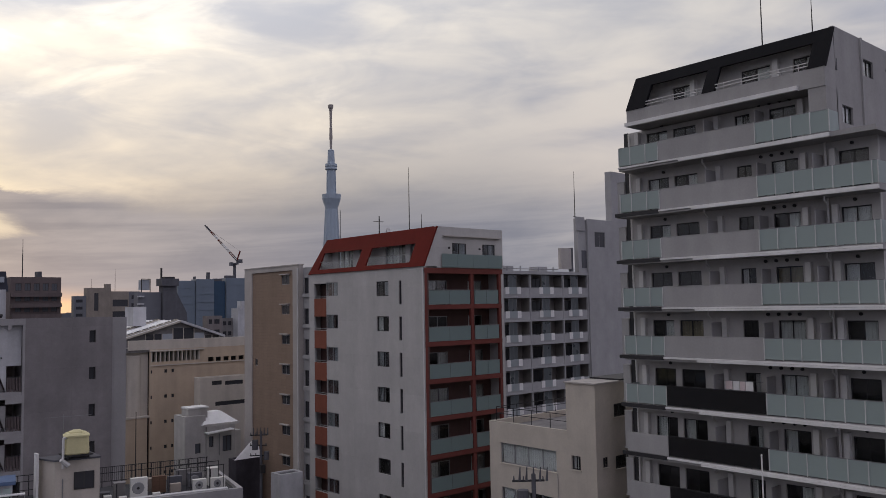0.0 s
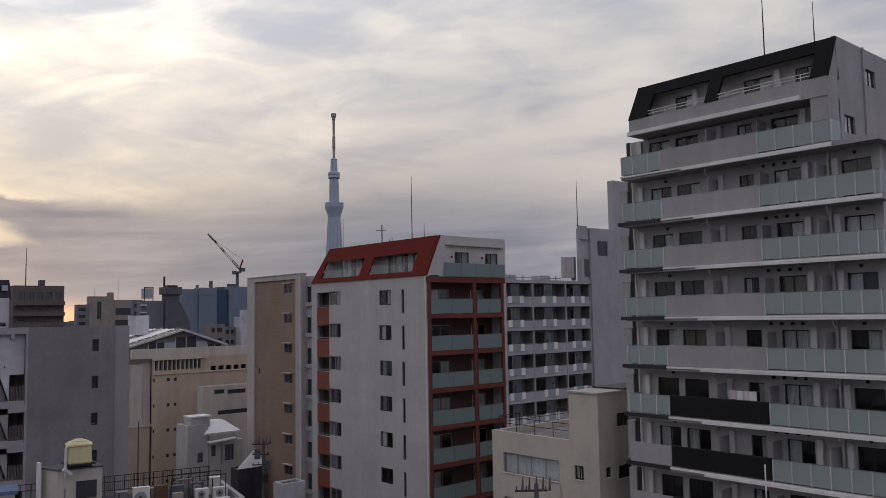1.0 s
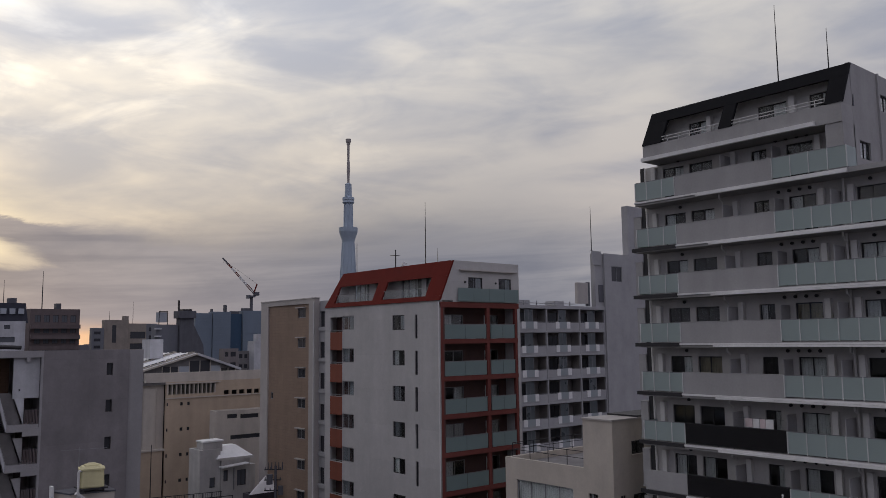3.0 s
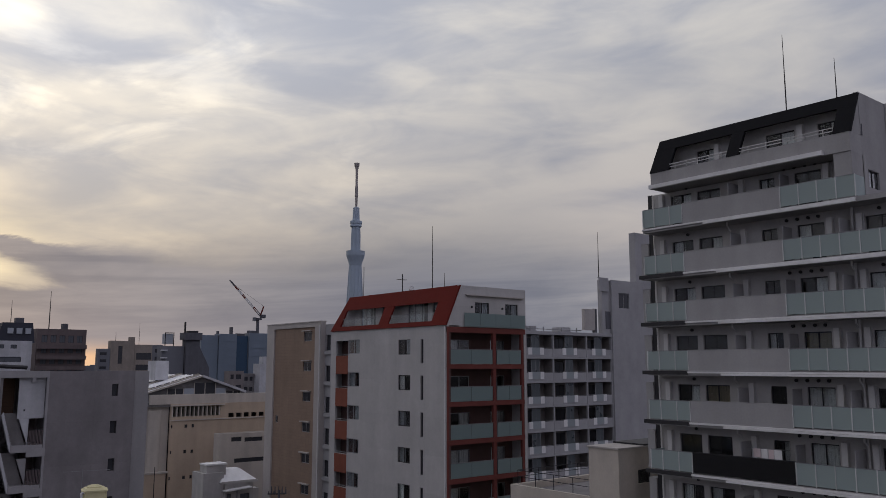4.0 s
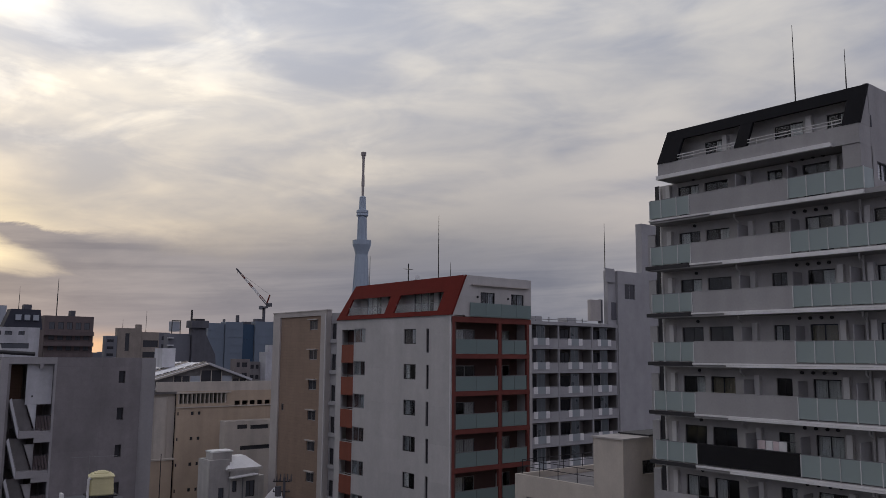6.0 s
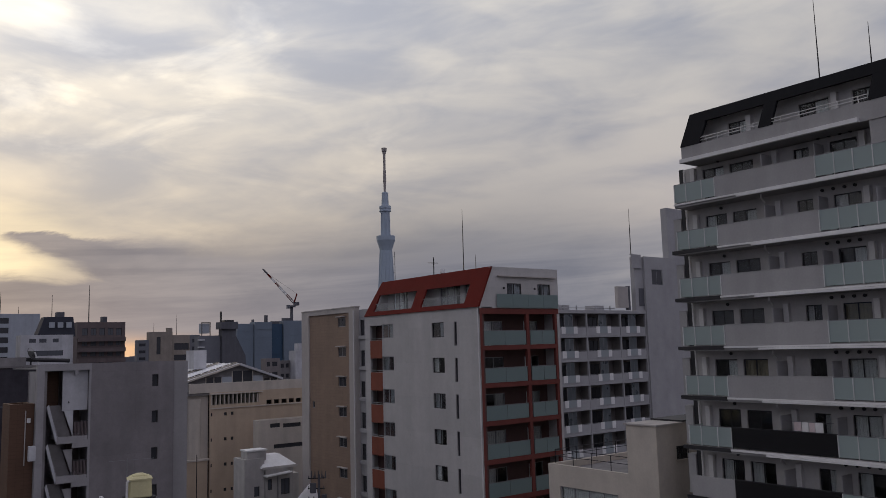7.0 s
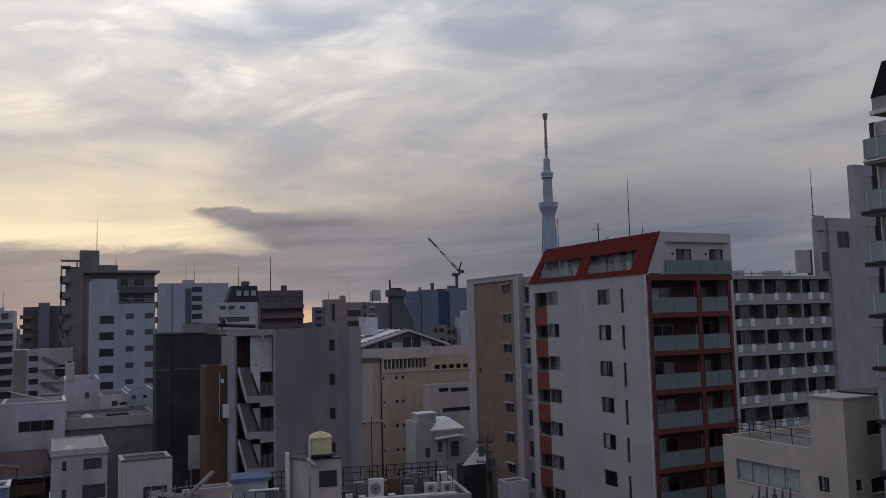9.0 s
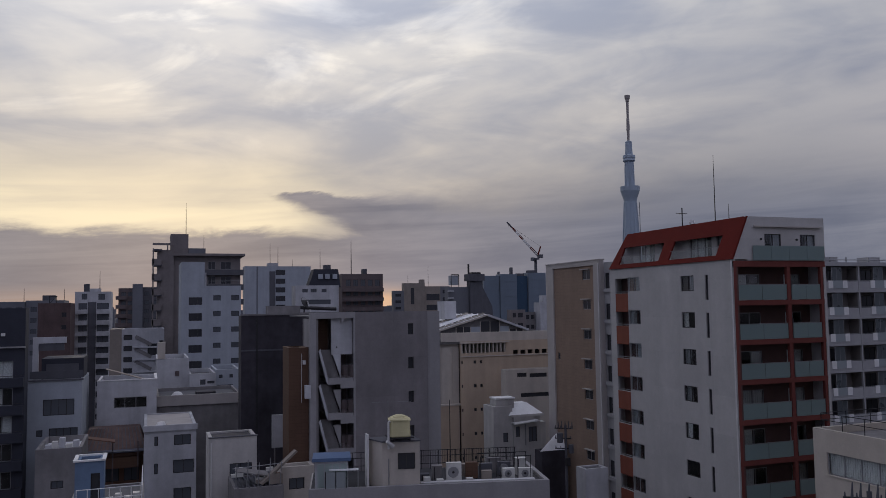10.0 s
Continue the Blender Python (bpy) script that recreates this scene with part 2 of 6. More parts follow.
TAN_TILE = surface("tan_tile", (0.262, 0.187, 0.140), rough=0.7, stain=0.12, streak=0.12, panel=(0.9, 0.3, 0.006))
BORDER_GREY = surface("pale_border_render", (0.42, 0.39, 0.37), stain=0.12)
OFFWHITE = surface("off_white_render", (0.345, 0.34, 0.347), stain=0.13, streak=0.06)
CREAM = surface("cream_render", (0.505, 0.455, 0.395), stain=0.14, streak=0.12)
GREY_WALL = surface("grey_concrete_paint", (0.215, 0.200, 0.205), stain=0.22, streak=0.2, panel=(6.0, 2.9, 0.004))
GREY_LIGHT = surface("light_grey_concrete", (0.30, 0.29, 0.295), stain=0.14, streak=0.16)
TAN_WALL = surface("sand_render", (0.445, 0.355, 0.27), stain=0.10, streak=0.14)
PALE_BAND = surface("pale_sand_band", (0.48, 0.435, 0.385), stain=0.14, streak=0.2)
BLACK_CLAD = surface("black_cladding", (0.043, 0.039, 0.048), rough=0.7, stain=0.5, streak=0.3)
BROWN_TILE = surface("brown_tile", (0.115, 0.066, 0.044), stain=0.14, panel=(0.5, 0.25, 0.008))
# brown tile, paled in its colour to stand for distance haze
TOWER_BROWN = surface("hazed_brown_tile", (0.20, 0.178, 0.175), stain=0.2, streak=0.15)
BLUE_GREY = surface("blue_grey_paint", (0.355, 0.38, 0.42), stain=0.12, streak=0.14)
WHITE_HOUSE = surface("white_house_render", (0.445, 0.43, 0.415), stain=0.2, streak=0.2)
HOUSE_WHITE = surface("house_white_render", (0.46, 0.46, 0.48), stain=0.20, streak=0.22)
DIRTY_CONCRETE = surface("stained_concrete", (0.20, 0.19, 0.19), stain=0.3, streak=0.25)
ROOF_GREY = surface("grey_roof_membrane", (0.10, 0.10, 0.108), stain=0.35, streak=0.05)
ROOF_BLUE = surface("blue_sheet_roof", (0.10, 0.15, 0.26), rough=0.5, stain=0.2)
ROOF_PALE = surface("pale_sheet_roof", (0.80, 0.80, 0.80), rough=0.45, stain=0.12)
ROOF_BROWN = surface("brown_roof", (0.15, 0.085, 0.062), stain=0.25)
# these two dark tiles are raised in colour to suggest haze over far buildings
DARK_BROWN = surface("dark_brown_tile", (0.125, 0.100, 0.100), stain=0.2, streak=0.15)
DARK_GREY = surface("dark_grey_tile", (0.100, 0.100, 0.114), stain=0.2, streak=0.15)
FAR_BLUE = surface("blue_glass_tower", (0.155, 0.19, 0.235), rough=0.5, stain=0.1, size=6.0)
FAR_BLUE_DARK = surface("deep_blue_cladding", (0.035, 0.07, 0.12), rough=0.4, stain=0.1, size=6.0)
FAR_GREY = surface("far_grey_block", (0.15, 0.155, 0.175), stain=0.15, size=6.0)
# base colour is lightened and blued to imitate aerial haze
TOWER_GREY = surface("hazed_tower_paint", (0.36, 0.42, 0.49), stain=0.05, streak=0.04, size=60.0)
TANK_YELLOW = surface("yellow_tank_plastic", (0.58, 0.53, 0.31), rough=0.55, stain=0.10, streak=0.14)
AC_WHITE = surface("off_white_enamel", (0.58, 0.57, 0.54), rough=0.5, stain=0.12)
ASPHALT = surface("asphalt", (0.05, 0.05, 0.052), rough=0.9, stain=0.2, streak=0.0, size=4.0)
WOOD = surface("weathered_boards", (0.22, 0.19, 0.165), stain=0.2, streak=0.2)
CLOTH = surface("pale_pink_cloth", (0.60, 0.50, 0.50), stain=0.2)
# tan-grey darkened so the balcony openings look shaded
GALLERY_REAR = surface("shaded_gallery_wall", (0.20, 0.185, 0.178), stain=0.2)
CURTAIN_DIM = surface("dim_blue_grey_curtain", (0.30, 0.32, 0.335), stain=0.15, streak=0.3)
MAST_BROWN = surface("brown_mast_paint", (0.33, 0.30, 0.285), stain=0.1, size=40.0)
ROOF_DARK = surface("dark_roof_felt", (0.045, 0.045, 0.05), stain=0.4, streak=0.05)
BROWN_DARK_TILE = surface("dark_red_brown_tile", (0.105, 0.072, 0.07), stain=0.3, streak=0.2)
# paler panes whose colour imitates haze on distant windows
FAR_PANE = glazing("hazy_far_glass", (0.10, 0.108, 0.125), 0.2, 0.0, 0.4)
NAVY = surface("navy_tile", (0.038, 0.040, 0.054), stain=0.2)
SHED_BLUE = surface("shed_blue_paint", (0.15, 0.21, 0.31), stain=0.2)
CREAM_HOUSE = surface("cream_house_render", (0.47, 0.45, 0.43), stain=0.18, streak=0.22)
TAUPE = surface("taupe_render", (0.26, 0.225, 0.195), stain=0.2)
POST = surface("pale_post", (0.60, 0.61, 0.60), rough=0.5)


# ---- mesh building ----
class Solid:
    """Collects plain pieces into one mesh. ax: "x" for a wall facing -x (u runs along y), "y" for a wall facing -y (u runs along x)."""

    def __init__(self, ax="y"):
        self.v, self.f, self.ax = [], [], ax

    def to(self, u, d, z):
        return (d, u, z) if self.ax == "x" else (u, d, z)

    def quad(self, *pts):
        i = len(self.v)
        self.v += pts
        self.f.append(tuple(range(i, i + len(pts))))

    def hull(self, low, high):
        """A closed prism between two rings of points of equal count."""
        i, k = len(self.v), len(low)
        self.v += list(low) + list(high)
        self.f.append(tuple(range(i + k - 1, i - 1, -1)))
        self.f.append(tuple(range(i + k, i + 2 * k)))
        for j in range(k):
            self.f.append((i + j, i + (j + 1) % k, i + k + (j + 1) % k, i + k + j))

    def box(self, u0, u1, d0, d1, z0, z1):
        ring = [(u0, d0), (u1, d0), (u1, d1), (u0, d1)]
        if self.ax == "x":
            ring.reverse()
        self.hull([self.to(u, d, z0) for u, d in ring], [self.to(u, d, z1) for u, d in ring])
        return self

    def tube(self, a, b, r0, r1=None, n=8):
        a, b = Vector(a), Vector(b)
        r1 = r0 if r1 is None else r1
        w = (b - a).normalized()
        p = w.orthogonal().normalized()
        q = w.cross(p)
        ring = [(math.cos(2 * math.pi * k / n), math.sin(2 * math.pi * k / n)) for k in range(n)]
        self.hull([tuple(a + r0 * (c * p + s * q)) for c, s in ring], [tuple(b + r1 * (c * p + s * q)) for c, s in ring])
        return self

    def beam(self, a, b, w, h):
        """A square bar from a to b."""
        a, b = Vector(a), Vector(b)
        t = (b - a).normalized()
        p = t.cross(Vector((0, 0, 1)))
        p = p.normalized() if p.length > 1e-4 else Vector((1, 0, 0))
        q = p.cross(t)
        ring = [(-1, -1), (1, -1), (1, 1), (-1, 1)]
        self.hull([tuple(a + p * c * w / 2 + q * s * h / 2) for c, s in ring], [tuple(b + p * c * w / 2 + q * s * h / 2) for c, s in ring])
        return self

    def wall(self, c, thick, u0, u1, z0, z1, holes=()):
        """An upright wall with its outer face at depth c and rectangular holes (u0, u1, z0, z1) right through it."""
        us = sorted({u0, u1, *(min(max(h[i], u0), u1) for h in holes for i in (0, 1))})
        zs = sorted({z0, z1, *(min(max(h[i], z0), z1) for h in holes for i in (2, 3))})

        def solid(i, j):
            if not (0 <= i < len(us) - 1 and 0 <= j < len(zs) - 1):
                return False
            u, z = (us[i] + us[i + 1]) / 2, (zs[j] + zs[j + 1]) / 2
            return not any(h[0] < u < h[1] and h[2] < z < h[3] for h in holes)

        d0, d1 = c, c + thick
        flip = self.ax == "x"

        def face(*pts):
            pts = [self.to(*q) for q in pts]
            self.quad(*(reversed(pts) if flip else pts))

        for i in range(len(us) - 1):
            for j in range(len(zs) - 1):
                if not solid(i, j):
                    continue
                a, b, e, g = us[i], us[i + 1], zs[j], zs[j + 1]
                face((a, d0, e), (b, d0, e), (b, d0, g), (a, d0, g))
                face((b, d1, e), (a, d1, e), (a, d1, g), (b, d1, g))
                if not solid(i - 1, j):
                    face((a, d1, e), (a, d0, e), (a, d0, g), (a, d1, g))
                if not solid(i + 1, j):
                    face((b, d0, e), (b, d1, e), (b, d1, g), (b, d0, g))
                if not solid(i, j - 1):
                    face((a, d1, e), (b, d1, e), (b, d0, e), (a, d0, e))
                if not solid(i, j + 1):
                    face((a, d0, g), (b, d0, g), (b, d1, g), (a, d1, g))
        return self

    def polytube(self, pts, r, n=5):
        """One closed tube along a line of points."""
        i, m = len(self.v), len(pts)
        for k, p in enumerate(pts):
            w = (Vector(pts[min(k + 1, m - 1)]) - Vector(pts[max(k - 1, 0)])).normalized()
            a = w.cross(Vector((0, 0, 1))).normalized()
            b = a.cross(w)
            self.v += [tuple(Vector(p) + r * (math.cos(2 * math.pi * j / n) * a + math.sin(2 * math.pi * j / n) * b)) for j in range(n)]
        for k in range(m - 1):
            for j in range(n):
                q = (j + 1) % n
                self.f.append((i + k * n + j, i + k * n + q, i + (k + 1) * n + q, i + (k + 1) * n + j))
        return self

    def mesh(self, name, material):
        me = bpy.data.meshes.new(name)
        me.from_pydata(self.v, [], self.f)
        me.materials.append(material)
        me.update()
        return me


def thing(name, at, label, category, group="", kind=""):
    ob = new(name)
    ob.location = at
    ob.empty_display_size = 0.5
    return tagged(ob, label, category, group, kind)


def place(name, me, parent, at=(0, 0, 0), label=""):
    """A mesh under a thing (an Empty), or under a part that is itself placed at a spot."""
    ob = new(name, me)
    ob.parent = parent
    ob.location = at
    if parent.type == "EMPTY":
        ob.matrix_parent_inverse = Matrix.Translation(parent.location).inverted()
    if label:
        ob["label"] = label
    return ob


def part(name, solid, material, parent, label=""):
    return place(name, solid.mesh(name, material), parent, (0, 0, 0), label)


SHARED = {}


def shared(key, build, name, material):
    if key not in SHARED:
        SHARED[key] = build().mesh(name, material)
    return SHARED[key]


def window(parent, ax, c, u0, u1, z0, z1, panes=2, casing=FRAME_DARK, bar=0.06, inset=0.10, blind=None, glass=GLASS, name="window", sill=None):
    """A framed window set into a wall's hole: frame, glass panes, and a curtain behind them where one is drawn."""
    w, h = round(u1 - u0, 2), round(z1 - z0, 2)
    key = (ax, w, h, panes, bar)

    def mk_frame():
        edge = [bar] + [w * k / panes for k in range(1, panes)] + [w - bar]
        holes = []
        for k in range(panes):
            lo = edge[k] + (bar * 0.4 if k else 0)
            hi = edge[k + 1] - (bar * 0.4 if k < panes - 1 else 0)
            holes.append((lo, hi, bar, h - bar))
        return Solid(ax).wall(0, 0.07, 0, w, 0, h, holes)

    fr = place(name, shared(("fr", *key, casing.name), mk_frame, "window_frame", casing), parent, Solid(ax).to(u0, c + inset, z0))
    pw = (w - 2 * bar) / panes
    for k in range(panes):
        a = bar + k * pw
        me = shared(("pane", *key, k, glass.name), lambda: Solid(ax).box(a + 0.01, a + pw - 0.01, 0.03, 0.04, bar, h - bar), "pane", glass)
        place("pane", me, fr).visible_shadow = False
    if blind:
        b0, b1, mat = blind

        def mk_blind():
            s = Solid(ax)
            n = max(4, int((b1 - b0) * w / 0.09))
            for k in range(n):
                p, q = w * (b0 + (b1 - b0) * k / n), w * (b0 + (b1 - b0) * (k + 1) / n)
                off = 0.03 * (k % 2)
                s.box(p, q, 0.16 + off, 0.18 + off, 0.02, h - 0.02)
            return s

        place("curtain", shared(("bl", *key, b0, b1, mat.name), mk_blind, "curtain", mat), fr)
    if sill:
        place("sill", shared(("sill", ax, w, sill.name), lambda: Solid(ax).box(-0.06, w + 0.06, -0.16, 0.06, -0.07, -0.005), "sill", sill), fr)
    return fr


rnd = random.Random(7)


def drawn():
    """Which part of a window its curtain covers."""
    r = rnd.random()
    if r < 0.25:
        return None
    if r < 0.5:
        return (0.0, 0.48, CURTAIN)
    if r < 0.75:
        return (0.52, 1.0, CURTAIN)
    return (0.0, 1.0, CURTAIN if r < 0.92 else CURTAIN_TAN)


def half_drawn():
    """A dim window, with a grey curtain over one half of it at times."""
    r = rnd.random()
    if r < 0.45:
        return None
    return (0.0, 0.48, CURTAIN_DIM) if r < 0.6 else (0.52, 1.0, CURTAIN_DIM) if r < 0.85 else (0.6, 1.0, CURTAIN)


def rod(name, x, y, z0, z1, label, r=0.035, category="antenna", material=DARK_STEEL):
    """A rooftop mast with a foot plate, a collar and a thinner tip."""
    t = thing(name, (x, y, z0), label, category, "rooftop masts")
    part("base_plate", Solid().box(x - 0.15, x + 0.15, y - 0.15, y + 0.15, z0, z0 + 0.05), material, t)
    part("mast", Solid().tube((x, y, z0 + 0.05), (x, y, z0 + (z1 - z0) * 0.6), r, r * 0.8), material, t)
    part("tip", Solid().tube((x, y, z0 + (z1 - z0) * 0.6), (x, y, z1), r * 0.7, r * 0.35), material, t)
    return t


# ---- ground ----
g = Solid()
g.quad((-4000, -4000, 0), (4000, -4000, 0), (4000, 4000, 0), (-4000, 4000, 0))
ground = new("ground", g.mesh("ground", ASPHALT))
tagged(ground, "dark asphalt streets and yards between the buildings", "ground", kind="structure")


# ---- the tall grey apartment building with the black mansard roof ----
def tall_building():
    XF, XW, YN, YS, PITCH, TOP = 41.0, 42.4, 30.3, 15.2, 2.887, 38.38
    t = thing("apartment_building", (49, 23, 0), "pale grey apartment tower, frosted glass balconies, black mansard roof", "building")
    floors = 13
    wins = [(27.67, 29.15), (25.72, 27.28), (22.34, 23.24), (19.72, 21.2), (16.13, 17.62)]
    # wall behind the balconies, pierced by the balcony doors
    holes = []
    for k in range(floors):
        z = TOP - PITCH * k
        for i, (a, b) in enumerate(wins):
            if k == 0 and i == 4:
                continue
            holes.append((a, b, z + 0.12, z + 2.05))
    part("wall", Solid("x").wall(XW, 0.25, 15.7, 30.55, 0, 38.1, holes), WALL_REAR, t)
    part("wall", Solid("x").wall(XW, 0.25, 17.6, 30.55, 38.1, 40.7, holes), WALL_REAR, t)
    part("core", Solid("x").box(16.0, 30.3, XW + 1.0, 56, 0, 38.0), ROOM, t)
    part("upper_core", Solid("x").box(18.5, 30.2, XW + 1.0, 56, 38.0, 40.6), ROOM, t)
    part("side_wall", Solid().box(XW + 0.26, 56, 15.7, 15.95, 0, 38.1), CONCRETE, t)
    part("north_wall", Solid().box(XW + 0.26, 56, 30.3, 30.54, 0, 40.7), CONCRETE, t)
    part("louvre_strip", Solid("x").box(30.56, 30.86, XW, XW + 0.3, 0, 40.74), DARK_STEEL, t, "dark louvre strip down the end wall")
    pipe = Solid().tube((XW - 0.12, 30.4, 0), (XW - 0.12, 30.4, 40.6), 0.06)
    part("downpipe", pipe, PIPE_WHITE, t, "white downpipe")
    part("downpipe", Solid().tube((XW - 0.12, 18.22, 0), (XW - 0.12, 18.22, 38.2), 0.065), PIPE_WHITE, t, "white downpipe")
    for k in range(floors):
        z = TOP - PITCH * k
        ys = 17.4 if k == 0 else YS
        slab = part("balcony_slab", Solid("x").box(ys, YN, XF, XW - 0.003, z - 0.30, z - 0.02), CONCRETE, t)
        n_edge = YN if k == 0 else 27.5
        if k:
            place("slab_nose", Solid("x").box(27.52, YN + 0.35, XF - 0.06, XF + 0.3, z - 0.24, z - 0.025).mesh("slab_nose", DARK_STEEL), slab, label="dark slab nose")
        place("slab_edge", Solid("x").box(ys, n_edge, XF - 0.10, XF - 0.003, z - 0.16, z - 0.06).mesh("slab_edge", LEDGE_WHITE), slab, label="white slab edge")
        place("gutter", Solid("x").box(ys, 25.3 if k else 26.0, XF - 0.15, XF - 0.003, z - 0.28, z - 0.17).mesh("gutter", LEDGE_WHITE), slab, label="white gutter")
        # parapet in the middle: render above, smoked glass on the lower floors
        dark = k in (5, 6, 7, 9)
        if dark:
            for i in range(7):
                ya = 21.37 + 6.05 * i / 6
                place("parapet_post", shared("smoked_post", lambda: Solid("x").box(-0.02, 0.02, 0, 0.025, 0, 1.16), "parapet_post", DARK_STEEL), t, (XF + 0.035, ya, z - 0.02))
        mid = part("parapet", Solid("x").box(21.37, 27.42, XF, XF + (0.03 if dark else 0.12), z + (0.05 if dark else -0.015), z + 1.14),
                   BLACK_GLASS if dark else PANEL_GREY, t, "smoked glass parapet" if dark else "grey rendered parapet")
        place("coping", Solid("x").box(21.37, 27.42, XF - 0.015, XF + 0.14, z + 1.143, z + 1.18).mesh("coping", DARK_STEEL if dark else PANEL_GREY), mid)
        # glass balustrades
        posts = [30.26, 29.43, 28.33, 27.45]
        if k >= 6:
            part("parapet", Solid("x").box(27.45, 30.3, XF, XF + 0.1, z, z + 1.14), PANEL_GREY, t, "grey rendered parapet")
            runs = []
        else:
            runs = [posts]
        right = [21.34, 20.33, 19.35, 18.36, 17.4] if k == 0 else [21.34, 20.33, 19.35, 18.36, 17.36, 16.4, 15.5, YS + 0.02]
        runs.append(right)
        for run in runs:
            for a, b in zip(run, run[1:]):
                pane = part("balustrade_panel", Solid("x").box(b + 0.004, a - 0.004, XF + 0.01, XF + 0.03, z + 0.04, z + 1.12), FROST, t, "frosted glass balustrade panel")
                place("rail", Solid("x").box(b, a, XF - 0.005, XF + 0.045, z + 1.123, z + 1.16).mesh("rail", STEEL), pane)
            for a in run:
                me = shared("tall_post", lambda: Solid("x").box(-0.025, 0.025, 0, 0.03, 0, 1.14), "post", POST)
                place("post", me, t, (XF - 0.03, a, z))
        if k < 6:
            part("balustrade_panel", Solid().box(XF + 0.05, XW - 0.05, YN - 0.03, YN - 0.01, z + 0.04, z + 1.12), FROST, t)
        part("balustrade_panel", Solid().box(XF + 0.05, XF + (1.1 if k == 0 else 1.35), ys, ys + 0.02, z + 0.04, z + 1.12), FROST, t)
        if k:
            nb = part("end_cabinet", Solid("x").box(30.88, 31.42, XW - 0.1, XW + 0.55, z - 0.02, z + 2.12), PANEL_GREY, t, "pale grey cabinet beyond the end wall")
            place("cabinet_cap", Solid("x").box(30.87, 31.44, XW - 0.12, XW + 0.58, z + 2.123, z + 2.16).mesh("cabinet_cap", PANEL_GREY), nb)
            place("cabinet_shelf", Solid("x").box(30.87, 31.46, XW - 0.14, XW + 0.6, z - 0.14, z - 0.023).mesh("cabinet_shelf", CONCRETE), nb)
        # elbows of the drain pipes under each slab
        for y in (24.75, 18.0):
            if k == 0 and y < 19:
                continue
            me = shared("drain_elbow", lambda: Solid().tube((0, 0, -0.31), (0, 0, -0.52), 0.05, n=6).tube((0, 0, -0.5), (0.55, 0.12, -0.72), 0.05, n=6), "drain_elbow", PIPE_WHITE)
            place("drain_elbow", me, t, (XF + 0.35, y, z), "white drain elbow")
        # dividing boards, duct boxes, vents
        for y, x0 in ((24.45, 41.15), (21.5, 41.4), (18.4, 41.2)):
            if k == 0 and y < 19:
                continue
            me = shared(("divider", x0), lambda: Solid().box(0, XW - x0 - 0.02, 0, 0.04, 0.08, 1.95), "divider", PANEL_GREY)
            place("divider", me, t, (x0, y, z))
        for y in (29.57, 24.1, 19.2, 17.68):
            if k == 0 and y < 19:
                continue
            me = shared("duct", lambda: Solid("x").box(0, 0.3, -0.28, -0.01, 0.9, 2.2).box(0.1, 0.2, -0.2, -0.1, 0.0, 0.9), "duct_box", PIPE_WHITE)
            place("duct_box", me, t, (XW, y, z), "white duct box")
        for y in (28.0, 21.75, 21.15, 20.55, 20.0, 16.9):
            if k == 0 and y < 19:
                continue
            me = shared("vent", lambda: Solid().tube((-0.10, 0, 0), (0.0, 0, 0), 0.09, 0.09), "vent", DARK_STEEL)
            place("vent", me, t, (XW, y, z + 2.38), "dark round vent")
        for i, (a, b) in enumerate(wins):
            if k == 0 and i == 4:
                continue
            window(t, "x", XW, a, b, z + 0.12, z + 2.05, blind=drawn(), name="balcony_window")
    # roof deck over the wider lower floors, and its rounded corner
    part("roof_deck", Solid().box(XF + 0.02, 56, YS, 17.5, 38.1, 38.36), CONCRETE, t)
    part("deck_edge", Solid().box(XF + 1.2, 56, YS - 0.08, YS - 0.004, 38.1, 38.3), LEDGE_WHITE, t)
    # upper south end
    hs = [(42.9, 44.2, 39.1, 40.05), (45.9, 47.2, 42.1, 43.05), (49.0, 50.3, 42.1, 43.05), (49.0, 50.3, 39.1, 40.05)]
    end = Solid().wall(17.5, 0.25, 42.3, 56, 38.36, 44.1, hs)
    part("upper_end_wall", end, CONCRETE, t)
    for a, b, c, d in hs:
        window(t, "y", 17.5, a, b, c, d, blind=(0.5, 1.0, CURTAIN), name="end_window")
    part("pilaster", Solid().box(45.45, 45.62, 17.40, 17.497, 38.36, 44.1), CONCRETE, t)
    part("end_return", Solid("x").box(17.5, 18.4, XF + 0.05, XW - 0.003, 38.36, 40.74), CONCRETE, t)
    # band under the mansard, with its ledge
    part("roof_band", Solid("x").box(17.5, 29.58, XF, XF + 0.2, 40.75, 41.75), CONCRETE, t, "grey rendered band below the roof")
    part("band_soffit", Solid("x").box(17.51, 29.57, XF + 0.201, XW + 0.4, 40.75, 41.1), CONCRETE, t)
    part("ledge", Solid("x").box(18.85, 29.6, XF - 0.22, XF - 0.003, 40.75, 40.98), LEDGE_WHITE, t, "pale projecting ledge")
    # sloping triangle of the end wall and the sloped black roof
    part("end_fill", Solid().box(XF + 0.203, XW + 0.2, 17.502, 17.7, 40.743, 41.753), CONCRETE, t)
    tri = Solid()
    tri.hull([(XF + 0.02, 17.5, 41.755), (42.3, 17.5, 41.755), (42.2, 17.5, 43.98)], [(XF + 0.02, 17.7, 41.755), (42.3, 17.7, 41.755), (42.2, 17.7, 43.98)])
    part("gable", tri, CONCRETE, t)
    slit = Solid()
    slit.hull([(42.30, 17.46, 41.78), (42.45, 17.46, 41.78), (42.42, 17.46, 42.4)], [(42.30, 17.498, 41.78), (42.45, 17.498, 41.78), (42.42, 17.498, 42.4)])
    part("slit", slit, DARK_GREY, t, "narrow dark slit")

